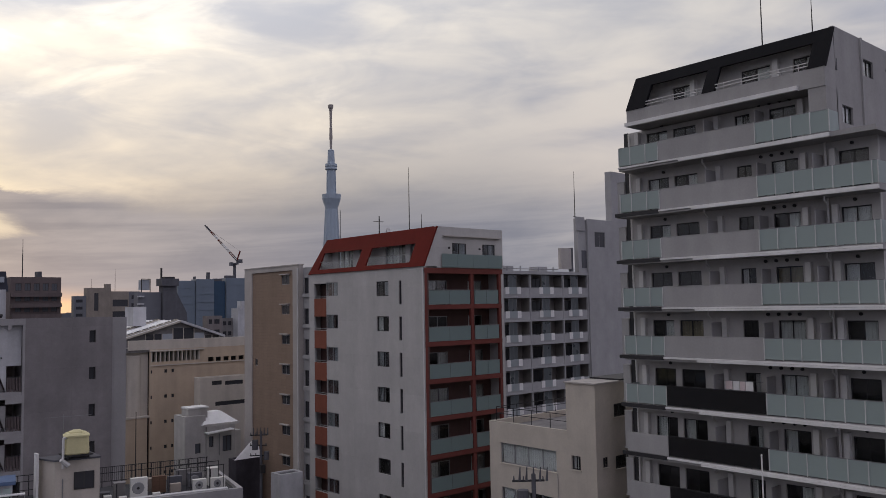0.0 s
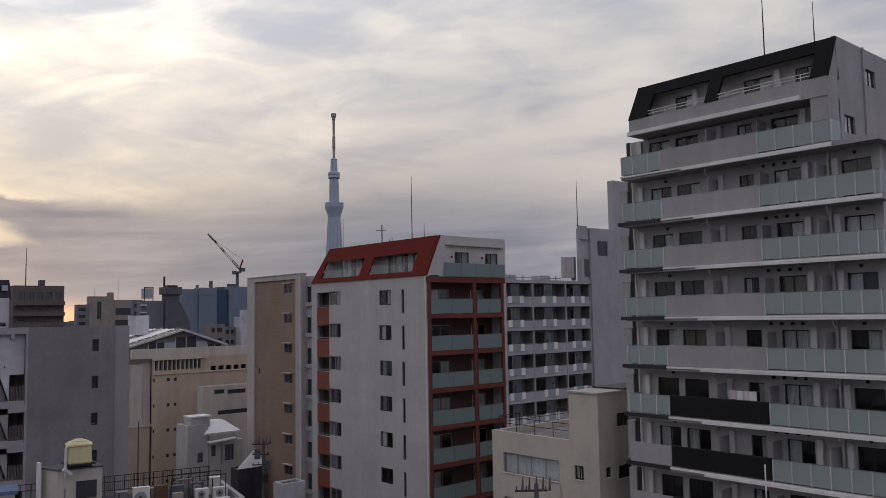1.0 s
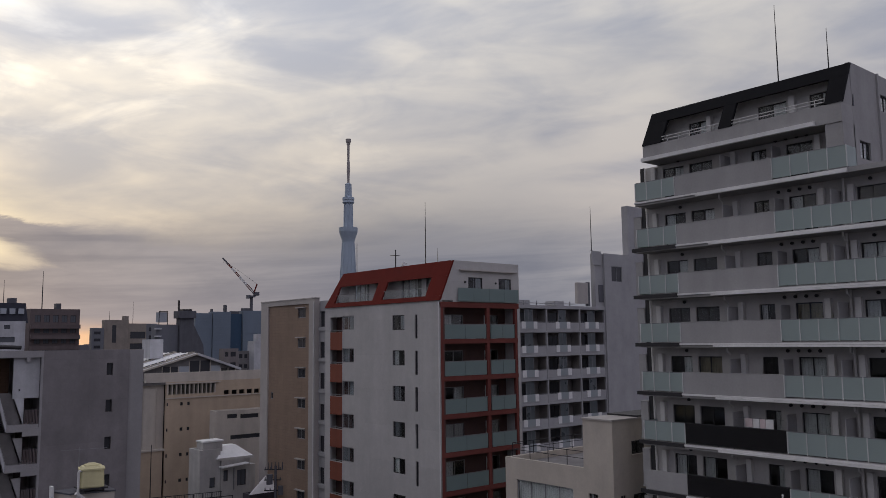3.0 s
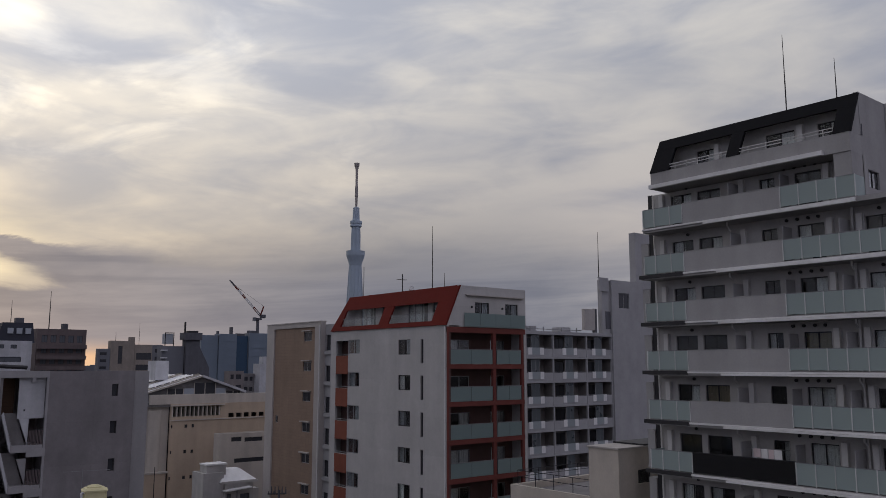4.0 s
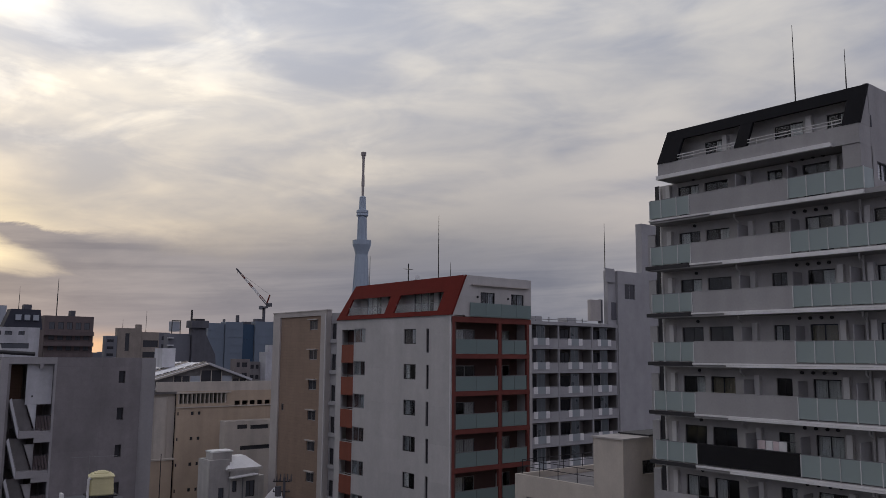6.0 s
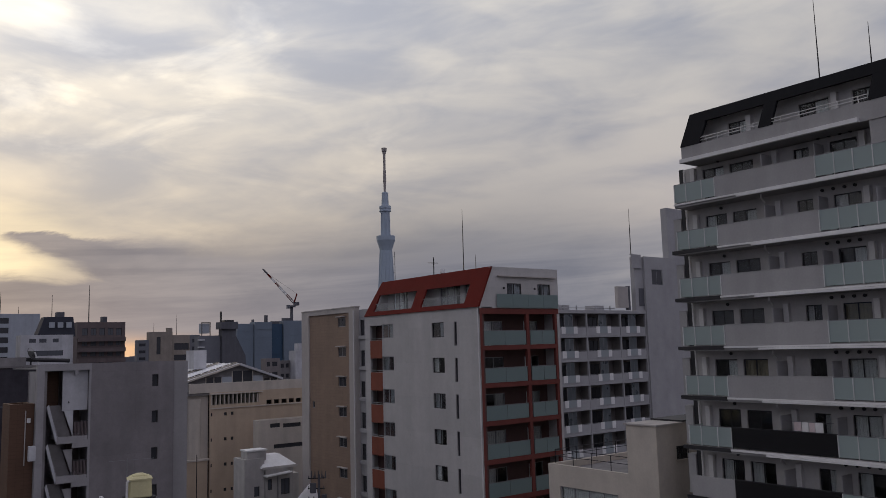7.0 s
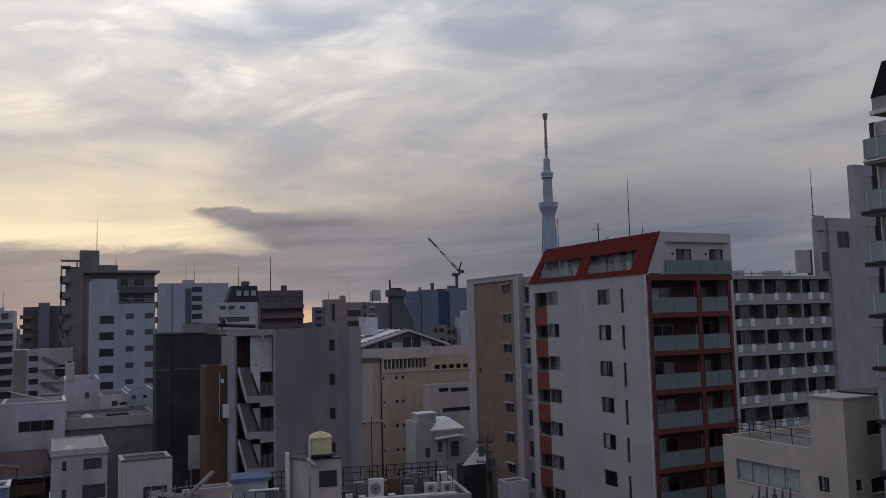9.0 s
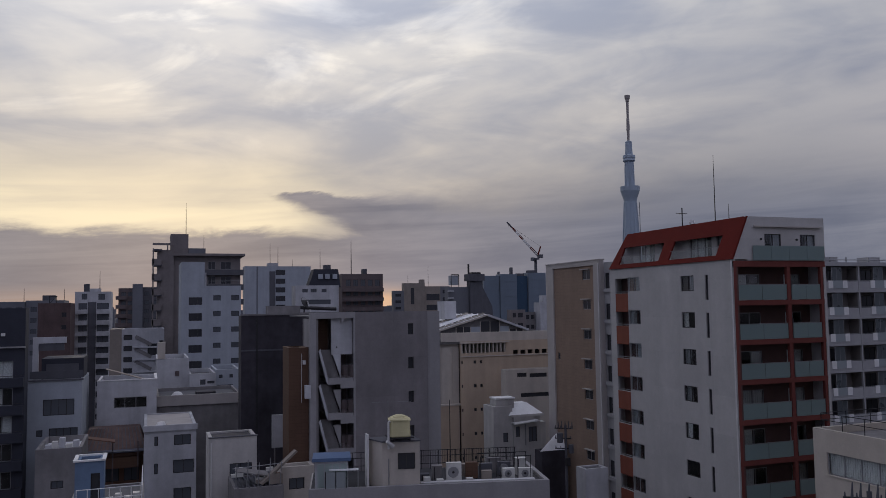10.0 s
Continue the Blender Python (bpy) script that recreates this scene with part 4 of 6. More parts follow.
# ---- cream office building ----
def cream_building():
    x, y = 41.43, 33.06
    t = thing("office_building", (47, 38, 0), "low cream rendered building with a stair tower and roof terrace", "building")
    w1 = [(36.42, 41.66, 18.8, 20.2), (34.36, 35.12, 19.2, 20.1), (36.6, 41.64, 15.4, 17.12), (34.36, 35.12, 16.0, 16.9)]
    part("wall", Solid("x").wall(x, 0.25, 35.46, 42.75, 0, 21.65, w1), CREAM, t)
    part("tower_wall", Solid("x").wall(x - 0.004, 0.25, y, 35.46, 0, 24.77, w1), CREAM, t)
    s1 = [(43.35, 44.75, 22.55, 23.4), (42.1, 42.65, 19.45, 20.1), (43.4, 44.9, 19.2, 20.05), (43.35, 44.75, 16.4, 17.2)]
    part("south_wall", Solid().wall(y, 0.25, x + 0.25, 52, 0, 24.77, s1), CREAM, t)
    part("tower_back", Solid().box(x + 0.246, 52, 35.2, 35.455, 21.0, 24.77), CREAM, t)
    part("core", Solid().box(x + 0.9, 51.8, y + 0.9, 42.4, 0, 21.1), ROOM, t)
    part("tower_core", Solid().box(x + 0.9, 51.8, y + 0.9, 35.1, 21.1, 24.6), ROOM, t)
    part("tower_roof", Solid().box(x - 0.1, 52.1, y - 0.1, 35.56, 24.775, 24.87), BORDER_GREY, t, "grey roof slab")
    part("tower_roof_shadow_gap", Solid().box(44.0, 52, y - 0.06, 35.5, 24.88, 24.98), DARK_STEEL, t)
    part("terrace", Solid().box(x + 0.26, 51.8, 35.47, 42.4, 21.12, 21.2), DIRTY_CONCRETE, t, "brown terrace floor")
    part("north_wall", Solid().box(x + 0.26, 52, 42.45, 42.74, 0, 21.65), CREAM, t)
    part("terrace_east", Solid("x").box(35.47, 42.4, 51.7, 52, 20.5, 21.65), CREAM, t)
    for i, (a, b, c, d) in enumerate(w1):
        big = b - a > 2
        window(t, "x", x, a, b, c, d, panes=4 if big else 2, blind=(0.0, 1.0, CURTAIN) if i == 0 else (0.5, 1.0, CURTAIN), casing=FRAME_ALU if big else FRAME_DARK, inset=0.1, sill=CREAM)
    for a, b, c, d in s1:
        window(t, "y", y, a, b, c, d, blind=None, inset=0.1, sill=CREAM)
    for a, b in (((x + 0.5, 35.6), (x + 0.5, 42.5)), ((x + 0.5, 42.5), (50.5, 42.5)), ((50.5, 35.6), (50.5, 42.5))):
        for z in (22.15, 22.6):
            part("rail", Solid().tube((*a, z), (*b, z), 0.025, n=6), DARK_STEEL, t, "dark terrace rail")
        for i in range(5):
            f = i / 4
            px, py = a[0] + (b[0] - a[0]) * f, a[1] + (b[1] - a[1]) * f
            part("rail_post", Solid().tube((px, py, 21.1), (px, py, 22.6), 0.03, n=6), DARK_STEEL, t)
    part("pipe", Solid().tube((x - 0.05, 36.3, 12), (x - 0.05, 36.3, 18.7), 0.035, n=6), BORDER_GREY, t)
    return t


cream_building()


# ---- general city building: south wall with holes, sides, roof, parapet, windows ----
def block(label, x0, x1, y0, y1, z1, mat, wins=(), category="building", name="city_building", side=None, panes=2, glass=DARK_PANE, casing=FRAME_DARK, blinds=False,
          parapet=0.5, roofmat=ROOF_GREY, inset=0.12, z0=0, group=""):
    t = thing(name, ((x0 + x1) / 2, (y0 + y1) / 2, z0), label, category, group)
    if name == "house":
        glass = GLASS if blinds else FAR_PANE
    part("wall", Solid().wall(y0, 0.25, x0, x1, z0, z1, wins), mat, t)
    # solid box painted dark, standing in for the unlit rooms
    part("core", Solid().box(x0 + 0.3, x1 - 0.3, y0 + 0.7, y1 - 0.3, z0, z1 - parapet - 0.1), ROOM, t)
    part("side_wall", Solid("x").box(y0 + 0.253, y1, x0, x0 + 0.25, z0, z1), side or mat, t)
    part("side_wall", Solid("x").box(y0 + 0.253, y1, x1 - 0.25, x1, z0, z1), side or mat, t)
    part("rear_wall", Solid().box(x0 + 0.253, x1 - 0.253, y1 - 0.25, y1, z0, z1), mat, t)
    part("roof", Solid().box(x0 + 0.253, x1 - 0.253, y0 + 0.253, y1 - 0.253, z1 - parapet - 0.08, z1 - parapet), roofmat, t)
    for w in wins:
        window(t, "y", y0, *w, panes=panes if w[1] - w[0] > 0.7 else 1, glass=glass, casing=casing, inset=inset, blind=drawn() if blinds else None)
    return t


def grid(cols, ztop, h, pitch, n):
    return [(a, b, ztop - h - pitch * k, ztop - pitch * k) for k in range(n) for a, b in cols]


def rooftop_box(t, x0, x1, y0, y1, z0, z1, mat, name="roof_house", label=""):
    return part(name, Solid().box(x0, x1, y0, y1, z0, z1), mat, t, label)


# ---- grey building with the open stair ----
def stair_building():
    y, z1 = 60.2, 29.62
    t = thing("apartment_building", (16.5, 65, 0), "grey concrete building with an open zigzag stair in its front", "building")
    slits = [(18.95, 19.4, 27.82 - 2.6 * k, 28.68 - 2.6 * k) for k in range(9)]
    part("wall", Solid().wall(y, 0.25, 14.78, 20.55, 0, z1, slits), GREY_WALL, t, "smooth grey wall")
    for w in slits:
        window(t, "y", y, *w, panes=1, glass=DARK_PANE, inset=0.14, name="slit_window")
    part("corner_strip", Solid().box(20.553, 21.6, y + 0.12, y + 0.6, 0, z1 - 0.03), GREY_LIGHT, t, "lighter corner strip")
    part("core", Solid().box(15.0, 21.5, y + 0.7, 69.5, 0, z1 - 0.3), ROOM, t)
    part("side_wall", Solid("x").box(y + 0.61, 70, 21.35, 21.59, 0, z1 - 0.05), GREY_WALL, t)
    part("roof", Solid().box(11.4, 21.4, y + 0.3, 69.8, z1 - 0.35, z1 - 0.25), ROOF_GREY, t)
    part("pillar", Solid().box(11.33, 11.79, y - 0.02, y + 0.4, 0, z1 - 0.02), GREY_LIGHT, t, "light grey pillar")
    part("pillar_return", Solid().box(11.793, 11.98, y + 0.14, y + 0.5, 0, z1 - 0.46), GREY_WALL, t)
    part("lintel", Solid().box(11.793, 14.777, y - 0.004, y + 0.3, z1 - 0.45, z1), GREY_LIGHT, t, "light grey lintel")
    part("hook", Solid().box(13.7, 13.92, y - 0.02, y + 0.2, z1 - 0.75, z1 - 0.453), GREY_LIGHT, t)
    # darker grey chosen here to deepen the stairwell's shade
    part("stair_rear_wall", Solid().box(11.3, 14.9, y + 2.6, y + 2.8, 0, z1 - 0.46), GREY_WALL, t)
    part("stair_side_wall", Solid("x").box(y + 0.51, y + 2.59, 11.33, 11.5, 0, z1 - 0.46), GREY_LIGHT, t)
    part("stair_inner_wall", Solid("x").box(y + 0.26, y + 2.59, 14.79, 14.95, 0, z1 - 0.46), GREY_WALL, t)
    part("jamb", Solid().box(14.63, 14.776, y + 0.0, y + 0.24, 0, z1 - 0.46), GREY_LIGHT, t, "pale door jamb")

    def sheet(pts, y0, y1):
        """An upright slab of any outline in x and z."""
        q = Solid()
        q.hull([(px, y0, pz) for px, pz in pts], [(px, y1, pz) for px, pz in pts])
        return q

    P = 2.61
    part("landing_wall", Solid().box(13.0, 14.625, y + 0.32, y + 0.44, 26.45, z1 - 0.46), HOUSE_WHITE, t, "white landing wall")
    part("wall_lamp", Solid().box(13.36, 13.44, y + 0.24, y + 0.317, 26.95, 27.07), DARK_STEEL, t, "small wall lamp")
    part("upper_door", Solid().box(12.1, 12.98, y + 1.5, y + 1.6, 26.7, 29.1), BROWN_TILE, t, "brown door")
    for k in range(8):
        z = 24.72 - P * k          # landing floor
        part("wing_wall", sheet([(13.12, z + 1.725), (13.72, z), (13.72, z + 1.725)], y + 0.32, y + 0.44), GREY_LIGHT if k else HOUSE_WHITE, t, "pale raked wall")
        ld = part("landing", Solid().box(12.68, 14.62, y + 0.05, y + 2.5, z - 0.24, z - 0.02), GREY_LIGHT, t)
        place("landing_rim", Solid().box(12.66, 13.95, y - 0.06, y + 0.047, z - 0.46, z + 0.02).mesh("landing_rim", GREY_LIGHT), ld, label="pale landing rim")
        place("landing_edge", Solid().box(13.62, 14.776, y - 0.02, y + 0.045, z - 0.78, z - 0.24).mesh("landing_edge", GREY_LIGHT), ld)
        part("doorway", Solid().box(13.75, 14.6, y + 2.45, y + 2.58, z, z + 1.9), DARK_BROWN, t, "dark doorway")
        grille = part("balustrade", Solid().box(13.72, 14.62, y + 0.10, y + 0.12, z + 0.95, z + 1.0), DARK_STEEL, t, "dark slatted balustrade")
        for i in range(10):
            x = 13.74 + 0.09 * i
            place("slat", shared("balustrade_slat", lambda: Solid().box(0, 0.05, 0, 0.02, 0, 0.95), "slat", DARK_BROWN), grille, (x, y + 0.10, z))
        # flight between the landings: pale string, inner parapet and steps
        part("stair_string", sheet([(11.99, z + 2.02), (12.62, z - 0.42), (12.74, z - 0.32), (12.12, z + 2.2)], y + 0.02, y + 0.16), HOUSE_WHITE, t, "pale stair string")
        part("stair_panel", sheet([(12.13, z + 2.1), (12.74, z - 0.02), (13.66, z - 0.02), (12.98, z + 2.1)], y + 0.72, y + 0.8), DIRTY_CONCRETE, t, "stained stair parapet")
        for i in range(11):
            f = i / 11
            me = shared("step", lambda: Solid().box(0, 0.22, 0, 0.5, 0, 0.16), "step", GREY_LIGHT)
            place("step", me, t, (12.05 + 0.62 * f, y + 0.18, z + 1.62 - 2.1 * f))
    part("meter_box", Solid().box(10.92, 11.325, y - 0.35, y + 0.1, 23.35, 24.3), HOUSE_WHITE, t)
    return t


stair_building()

# black clad and brown neighbours
t = block("black clad building with stained dark walls", 8.4, 15.5, 79.6, 82, 29.3, BLACK_CLAD, name="office_building", roofmat=DIRTY_CONCRETE, parapet=0.3)
part("joint", Solid().box(8.4, 15.5, 79.55, 79.597, 25.9, 26.05), DARK_GREY, t)
part("joint", Solid().box(9.8, 9.95, 79.55, 79.597, 0, 29.2), DARK_STEEL, t)
part("coping", Solid().box(8.35, 15.55, 79.5, 80.0, 29.303, 29.45), DIRTY_CONCRETE, t, "stained concrete coping")
rooftop_box(t, 11.0, 14.2, 80.5, 81.8, 29.0, 30.2, DIRTY_CONCRETE)
t = block("narrow brown tiled building with a wall pipe", 9.84, 11.32, 60.7, 63.5, 27.05, BROWN_TILE, name="office_building", parapet=0.3)
part("pipe", Solid().tube((10.78, 60.63, 23.0), (10.78, 60.63, 26.6), 0.035, n=6), BORDER_GREY, t)
part("wall_box", Solid().box(10.87, 11.08, 60.55, 60.695, 25.8, 26.1), PIPE_WHITE, t)
t = thing("billboard_back", (10.0, 66.4, 0), "pale metal hoarding screen", "screen")
part("panel", Solid().box(9.4, 10.65, 66.2, 66.35, 18.9, 21.5), HOUSE_WHITE, t)
for x in (9.6, 10.4):
    part("post", Solid().box(x, x + 0.1, 66.36, 66.5, 0, 21.4), STEEL, t)

# ---- left: tall blocks in the middle distance ----
t = block("dark tiled apartment block with curtained windows and balcony bands", -24, -9.6, 76, 78, 30.3, NAVY, grid([(-14.6, -13.0), (-12.0, -10.45)], 25.95, 1.45, 2.27, 7), name="apartment_building", glass=GLASS, blinds=True, casing=FRAME_ALU)
for k in range(6):
    zb = 22.27 - 2.27 * (k - 1)
    part("balcony", Solid().box(-24, -9.62, 75.45, 75.995, zb - 0.76, zb), NAVY, t)
    part("rail", Solid().box(-24, -9.62, 75.46, 75.5, zb + 0.15, zb + 0.19), DARK_STEEL, t)
part("string_course", Solid().box(-24, -9.55, 75.8, 75.995, 27.0, 27.12), GREY_LIGHT, t, "pale string course")
part("wall_lamp", Solid().box(-11.4, -11.1, 75.85, 75.995, 28.0, 28.25), LEDGE_WHITE, t, "small white wall box")
block("grey office block among distant rooftops", -41.9, -30.8, 240, 255, 32.5, FAR_GREY, grid([(-40 + 2.4 * i, -38.6 + 2.4 * i) for i in range(4)], 31, 1.3, 2.9, 5), glass=FAR_PANE)
t = block("grey distant block with rooftop plant", -30.7, -21.3, 241, 255, 32.8, FAR_GREY, grid([(-29.5 + 2.6 * i, -28 + 2.6 * i) for i in range(3)], 31, 1.2, 2.9, 5), glass=FAR_PANE)
rooftop_box(t, -27, -24, 244, 248, 32.3, 34.2, DARK_GREY)
block("dark red-brown distant block with a stair hood", -23.0, -16.4, 200, 212, 31.7, BROWN_DARK_TILE, [(-18.2, -17.2, 28.6, 29.6), (-18.2, -17.2, 25.8, 26.8)])


def balcony_tower():
    t = block("slim white apartment tower with a dark central recess", -16.6, -8.6, 214, 226, 34.5, HOUSE_WHITE,
              [(-15.1, -13.9, 32.6, 34.0), (-11.4, -9.9, 32.5, 33.9)] + grid([(-15.8, -13.9), (-11.7, -9.0)], 31.7, 1.5, 2.65, 11), name="apartment_building", glass=FAR_PANE)
    # flat dark strip on the wall face imitates a shaded recess
    part("recess_strip", Solid().box(-13.7, -11.85, 213.9, 213.997, 0, 32.0), DARK_GREY, t, "dark central strip")
    for k in range(10):
        for a, b in ((-16.3, -13.8), (-11.8, -8.8)):
            part("balcony", Solid().box(a, b, 213.0, 213.996, 29.1 - 2.65 * k, 29.35 - 2.65 * k), HOUSE_WHITE, t)
            part("balcony_front", Solid().box(a, b, 212.9, 212.995, 29.1 - 2.65 * k, 29.9 - 2.65 * k), HOUSE_WHITE, t)
    rooftop_box(t, -14.8, -13.6, 216, 219, 34.0, 36.4, DARK_GREY)
    rooftop_box(t, -13.5, -11.0, 216, 219, 34.0, 35.3, HOUSE_WHITE)
    return t


balcony_tower()
t = block("dark distant apartment slab with stacked balconies", -9.0, -4.1, 280, 292, 36.9, DARK_BROWN, grid([(-8.2, -6.8), (-6.2, -4.8)], 35.6, 1.3, 2.9, 6), glass=FAR_PANE)
for k in range(6):
    part("balcony", Solid().box(-9.8, -6.5, 279, 279.99, 33.2 - 2.9 * k, 34.4 - 2.9 * k), DARK_BROWN, t)
block("grey distant stair tower between slabs", -4.8, -1.7, 279, 292, 38.2, FAR_GREY)
block("brown-grey distant apartment slab", -1.9, 3.1, 281, 292, 37.2, DARK_GREY, grid([(-1.2, 0.2), (1, 2.4)], 35.8, 1.3, 2.9, 6), glass=FAR_PANE)
t = block("pale building with a sloping outside stair", -4.2, 2.7, 150, 160, 26.65, HOUSE_WHITE, grid([(-3.9, -2.5)], 25.7, 0.9, 1.9, 4) + [(0.0, 1.5, 22.1, 24.1), (1.9, 2.6, 21.0, 24.6)])
for k in range(3):
    zk = 25.4 - 2.1 * k
    part("stair_flight", Solid().beam((-2.0, 149.85, zk), (0.6, 149.85, zk - 1.5), 0.1, 0.6), DIRTY_CONCRETE, t)
    part("stair_landing", Solid().box(-2.3, 1.7, 149.6, 149.99, zk - 2.0, zk - 1.75), HOUSE_WHITE, t)
part("end_pier", Solid().box(-6.1, -4.203, 149.9, 160, 0, 26.7), TAUPE, t, "sand-coloured end pier")


def brown_tower():
    t = thing("apartment_building", (9, 172, 0), "brown apartment tower with corner balconies and a rooftop lift house", "building")
    part("balcony_bay", Solid().box(1.6, 4.6, 164.6, 175, 0, 41.4), TOWER_BROWN, t)
    for k in range(13):
        z = 41.4 - 2.9 * k
        part("balcony", Solid().box(0.6, 2.3, 163.6, 168, z - 2.9 + 0.0, z - 1.75), TOWER_BROWN, t)
        part("balcony_slab", Solid().box(0.7, 2.4, 163.65, 168, z - 0.2, z + 0.12), DARK_GREY, t)
    part("corner_post", Solid().box(0.7, 0.95, 163.6, 163.9, 0, 41.6), TOWER_BROWN, t)
    part("frame_beam", Solid().box(0.7, 4.6, 164, 164.4, 42.3, 42.7), TOWER_BROWN, t)
    part("frame_post", Solid().box(3.3, 3.55, 164, 164.4, 41.4, 42.3), TOWER_BROWN, t)
    part("lift_house", Solid().box(4.0, 7.3, 165.5, 172, 38, 44.6), TOWER_BROWN, t)
    wins = grid([(8.5, 9.6), (11, 12.4), (13.4, 15.4)], 39.2, 1.5, 2.9, 12)
    part("wall", Solid().wall(165.2, 0.3, 4.6, 17.2, 0, 40.3, wins), TOWER_BROWN, t)
    part("core", Solid().box(4.7, 17.0, 166.2, 178, 0, 40.2), ROOM, t)
    for w in wins:
        window(t, "y", 165.2, *w, glass=DARK_PANE, casing=FRAME_ALU)
    part("roof_slab", Solid().box(4.6, 18.0, 163.8, 178, 40.303, 40.75), TOWER_BROWN, t)
    part("stair_block", Solid().box(7.3, 10.5, 164.9, 170, 40.75, 41.8), FAR_GREY, t)
    for k in range(12):
        z = 36.6 - 2.9 * k
        part("balcony", Solid().box(10.4, 17.7, 163.9, 165.19, z - 0.1, z + 1.0), DARK_GREY, t)
    return t


brown_tower()
rod("roof_mast", 6.9, 167, 44.6, 50.9, "thin mast on a lift house", 0.07)
rod("roof_mast", 10.3, 167, 41.8, 44.6, "thin mast on a flat roof", 0.05)


def white_tower():
    t = block("pale blue-grey apartment building with small square windows", 8.8, 14.7, 140, 152, 33.8, BLUE_GREY, grid([(10.2, 11.4), (13.1, 14.4)], 32.2, 0.85, 2.62, 8), name="apartment_building", glass=FAR_PANE)
    wl = grid([(6.3, 8.4)], 31.9, 1.25, 2.62, 8)
    part("stair_wall", Solid().wall(139.95, 0.25, 5.1, 8.8, 0, 37.6, wl), BLUE_GREY, t)
    part("stair_core", Solid().box(5.4, 8.7, 141.2, 152, 0, 37.4), ROOM, t)
    part("stair_side", Solid("x").box(140.21, 152, 5.1, 5.35, 0, 37.6), BLUE_GREY, t)
    part("stair_roof", Solid().box(5.1, 8.8, 139.95, 152, 37.603, 37.75), BLUE_GREY, t)
    for w in wl:
        window(t, "y", 139.95, *w, glass=DARK_PANE, panes=3)
    part("rail", Solid().tube((8.9, 140.3, 34.6), (14.6, 140.3, 34.6), 0.04, n=6), STEEL, t)
    part("side_panel", Solid("x").box(140.3, 142, 8.9, 9.1, 33.8, 36.0), HOUSE_WHITE, t)
    return t


white_tower()
t = block("white distant apartment block with a dark window recess", 26.2, 45.4, 240, 245, 42.1, BLUE_GREY, [(35.1, 37.9, 39.5 - 2.55 * k, 41.0 - 2.55 * k) for k in range(5)], name="apartment_building")
# dark plate in place of the shaded window recess
part("recess", Solid().box(33.3, 35.0, 239.9, 239.997, 30, 40.6), DARK_GREY, t)
part("joint", Solid().box(29.6, 29.9, 239.9, 239.997, 0, 42), FAR_GREY, t)
rooftop_box(t, 33, 36, 241, 244, 41.6, 43.1, HOUSE_WHITE)
rod("roof_mast", 36.2, 243, 42.0, 48, "thin mast on a distant roof", 0.09)
t = block("white house block with dark mansard roof storey", 29.8, 39.3, 175, 180, 34.7, HOUSE_WHITE, [(31.3, 32.5, 33.2, 33.95), (33.1, 34.4, 33.2, 33.95), (35.5, 36.6, 33.2, 33.95), (31.9, 37.5, 30.6, 31.6)], name="apartment_building", glass=FAR_PANE)
man = Solid()
man.hull([(33.2, 178, 34.4), (40.4, 178, 34.4), (40.4, 182, 34.4), (33.2, 182, 34.4)], [(34.6, 178.6, 38.4), (40.0, 178.6, 38.4), (40.0, 182, 38.4), (34.6, 182, 38.4)])
part("mansard", man, NAVY, t, "dark mansard storey")
for x in (35.4, 37.0, 38.6):
    part("dormer", Solid().box(x, x + 1.0, 177.9, 178.6, 36.2, 37.3), BLUE_GREY, t)
rooftop_box(t, 37.0, 38.4, 179, 181, 38.4, 39.4, DARK_GREY)
rod("roof_mast", 36.2, 180, 38.4, 43.0, "thin mast on a mansard roof", 0.07)
rod("roof_mast", -11.2, 216, 35.3, 39.6, "thin mast on a slim white tower", 0.08)
rod("roof_mast", -31.6, 245, 32.0, 36.1, "thin mast on a distant grey block", 0.09)
rod("roof_mast", -21.8, 246, 32.3, 36.0, "thin mast on a distant grey block", 0.09)
rod("roof_mast", 33.9, 243, 43.1, 48.9, "thin mast on a white apartment block", 0.07)
rod("roof_mast", 40.6, 243, 41.6, 44.3, "short mast on a white apartment block", 0.08)
fr = thing("roof_gantry", (-20.3, 203, 31.2), "open dark steel gantry on a brown distant roof", "gantry")
for xa in (-21.0, -19.6):
    part("post", Solid().beam((xa, 203, 31.1), (xa, 203, 33.4), 0.14, 0.14), DARK_STEEL, fr)
part("crossbar", Solid().beam((-21.2, 203, 33.2), (-19.4, 203, 33.2), 0.16, 0.16), DARK_STEEL, fr)
part("brace", Solid().beam((-21.0, 203, 31.6), (-19.6, 203, 33.3), 0.1, 0.1), DARK_STEEL, fr)
t = thing("roof_dish", (20.6, 113, 28.8), "rooftop dish and pipes on a flat roof", "dish")
part("bowl", Solid().tube((20.35, 113, 30.7), (20.5, 112.85, 30.75), 0.35, 0.72, 16), OFFWHITE, t)
part("rim", Solid().tube((20.5, 112.85, 30.75), (20.52, 112.83, 30.76), 0.74, 0.72, 16), DARK_STEEL, t)
part("feed_arm", Solid().beam((20.4, 112.9, 30.2), (20.8, 112.4, 30.7), 0.06, 0.06), DARK_STEEL, t)
part("pipe", Solid().beam((21.4, 113, 29.3), (20.9, 113, 30.9), 0.16, 0.16), PIPE_WHITE, t)
part("stand", Solid().tube((20.5, 113.2, 28.75), (20.5, 113.1, 30.9), 0.1, n=6), DARK_STEEL, t)
t = block("low grey rooftop block behind a black building", 17.0, 27.5, 112, 114, 29.3, DIRTY_CONCRETE)
rooftop_box(t, 17.4, 19.4, 112.4, 113.6, 28.8, 30.0, DARK_GREY)
part("duct", Solid().tube((19.8, 113, 30.0), (25.0, 113, 29.7), 0.25, n=8), DARK_STEEL, t)

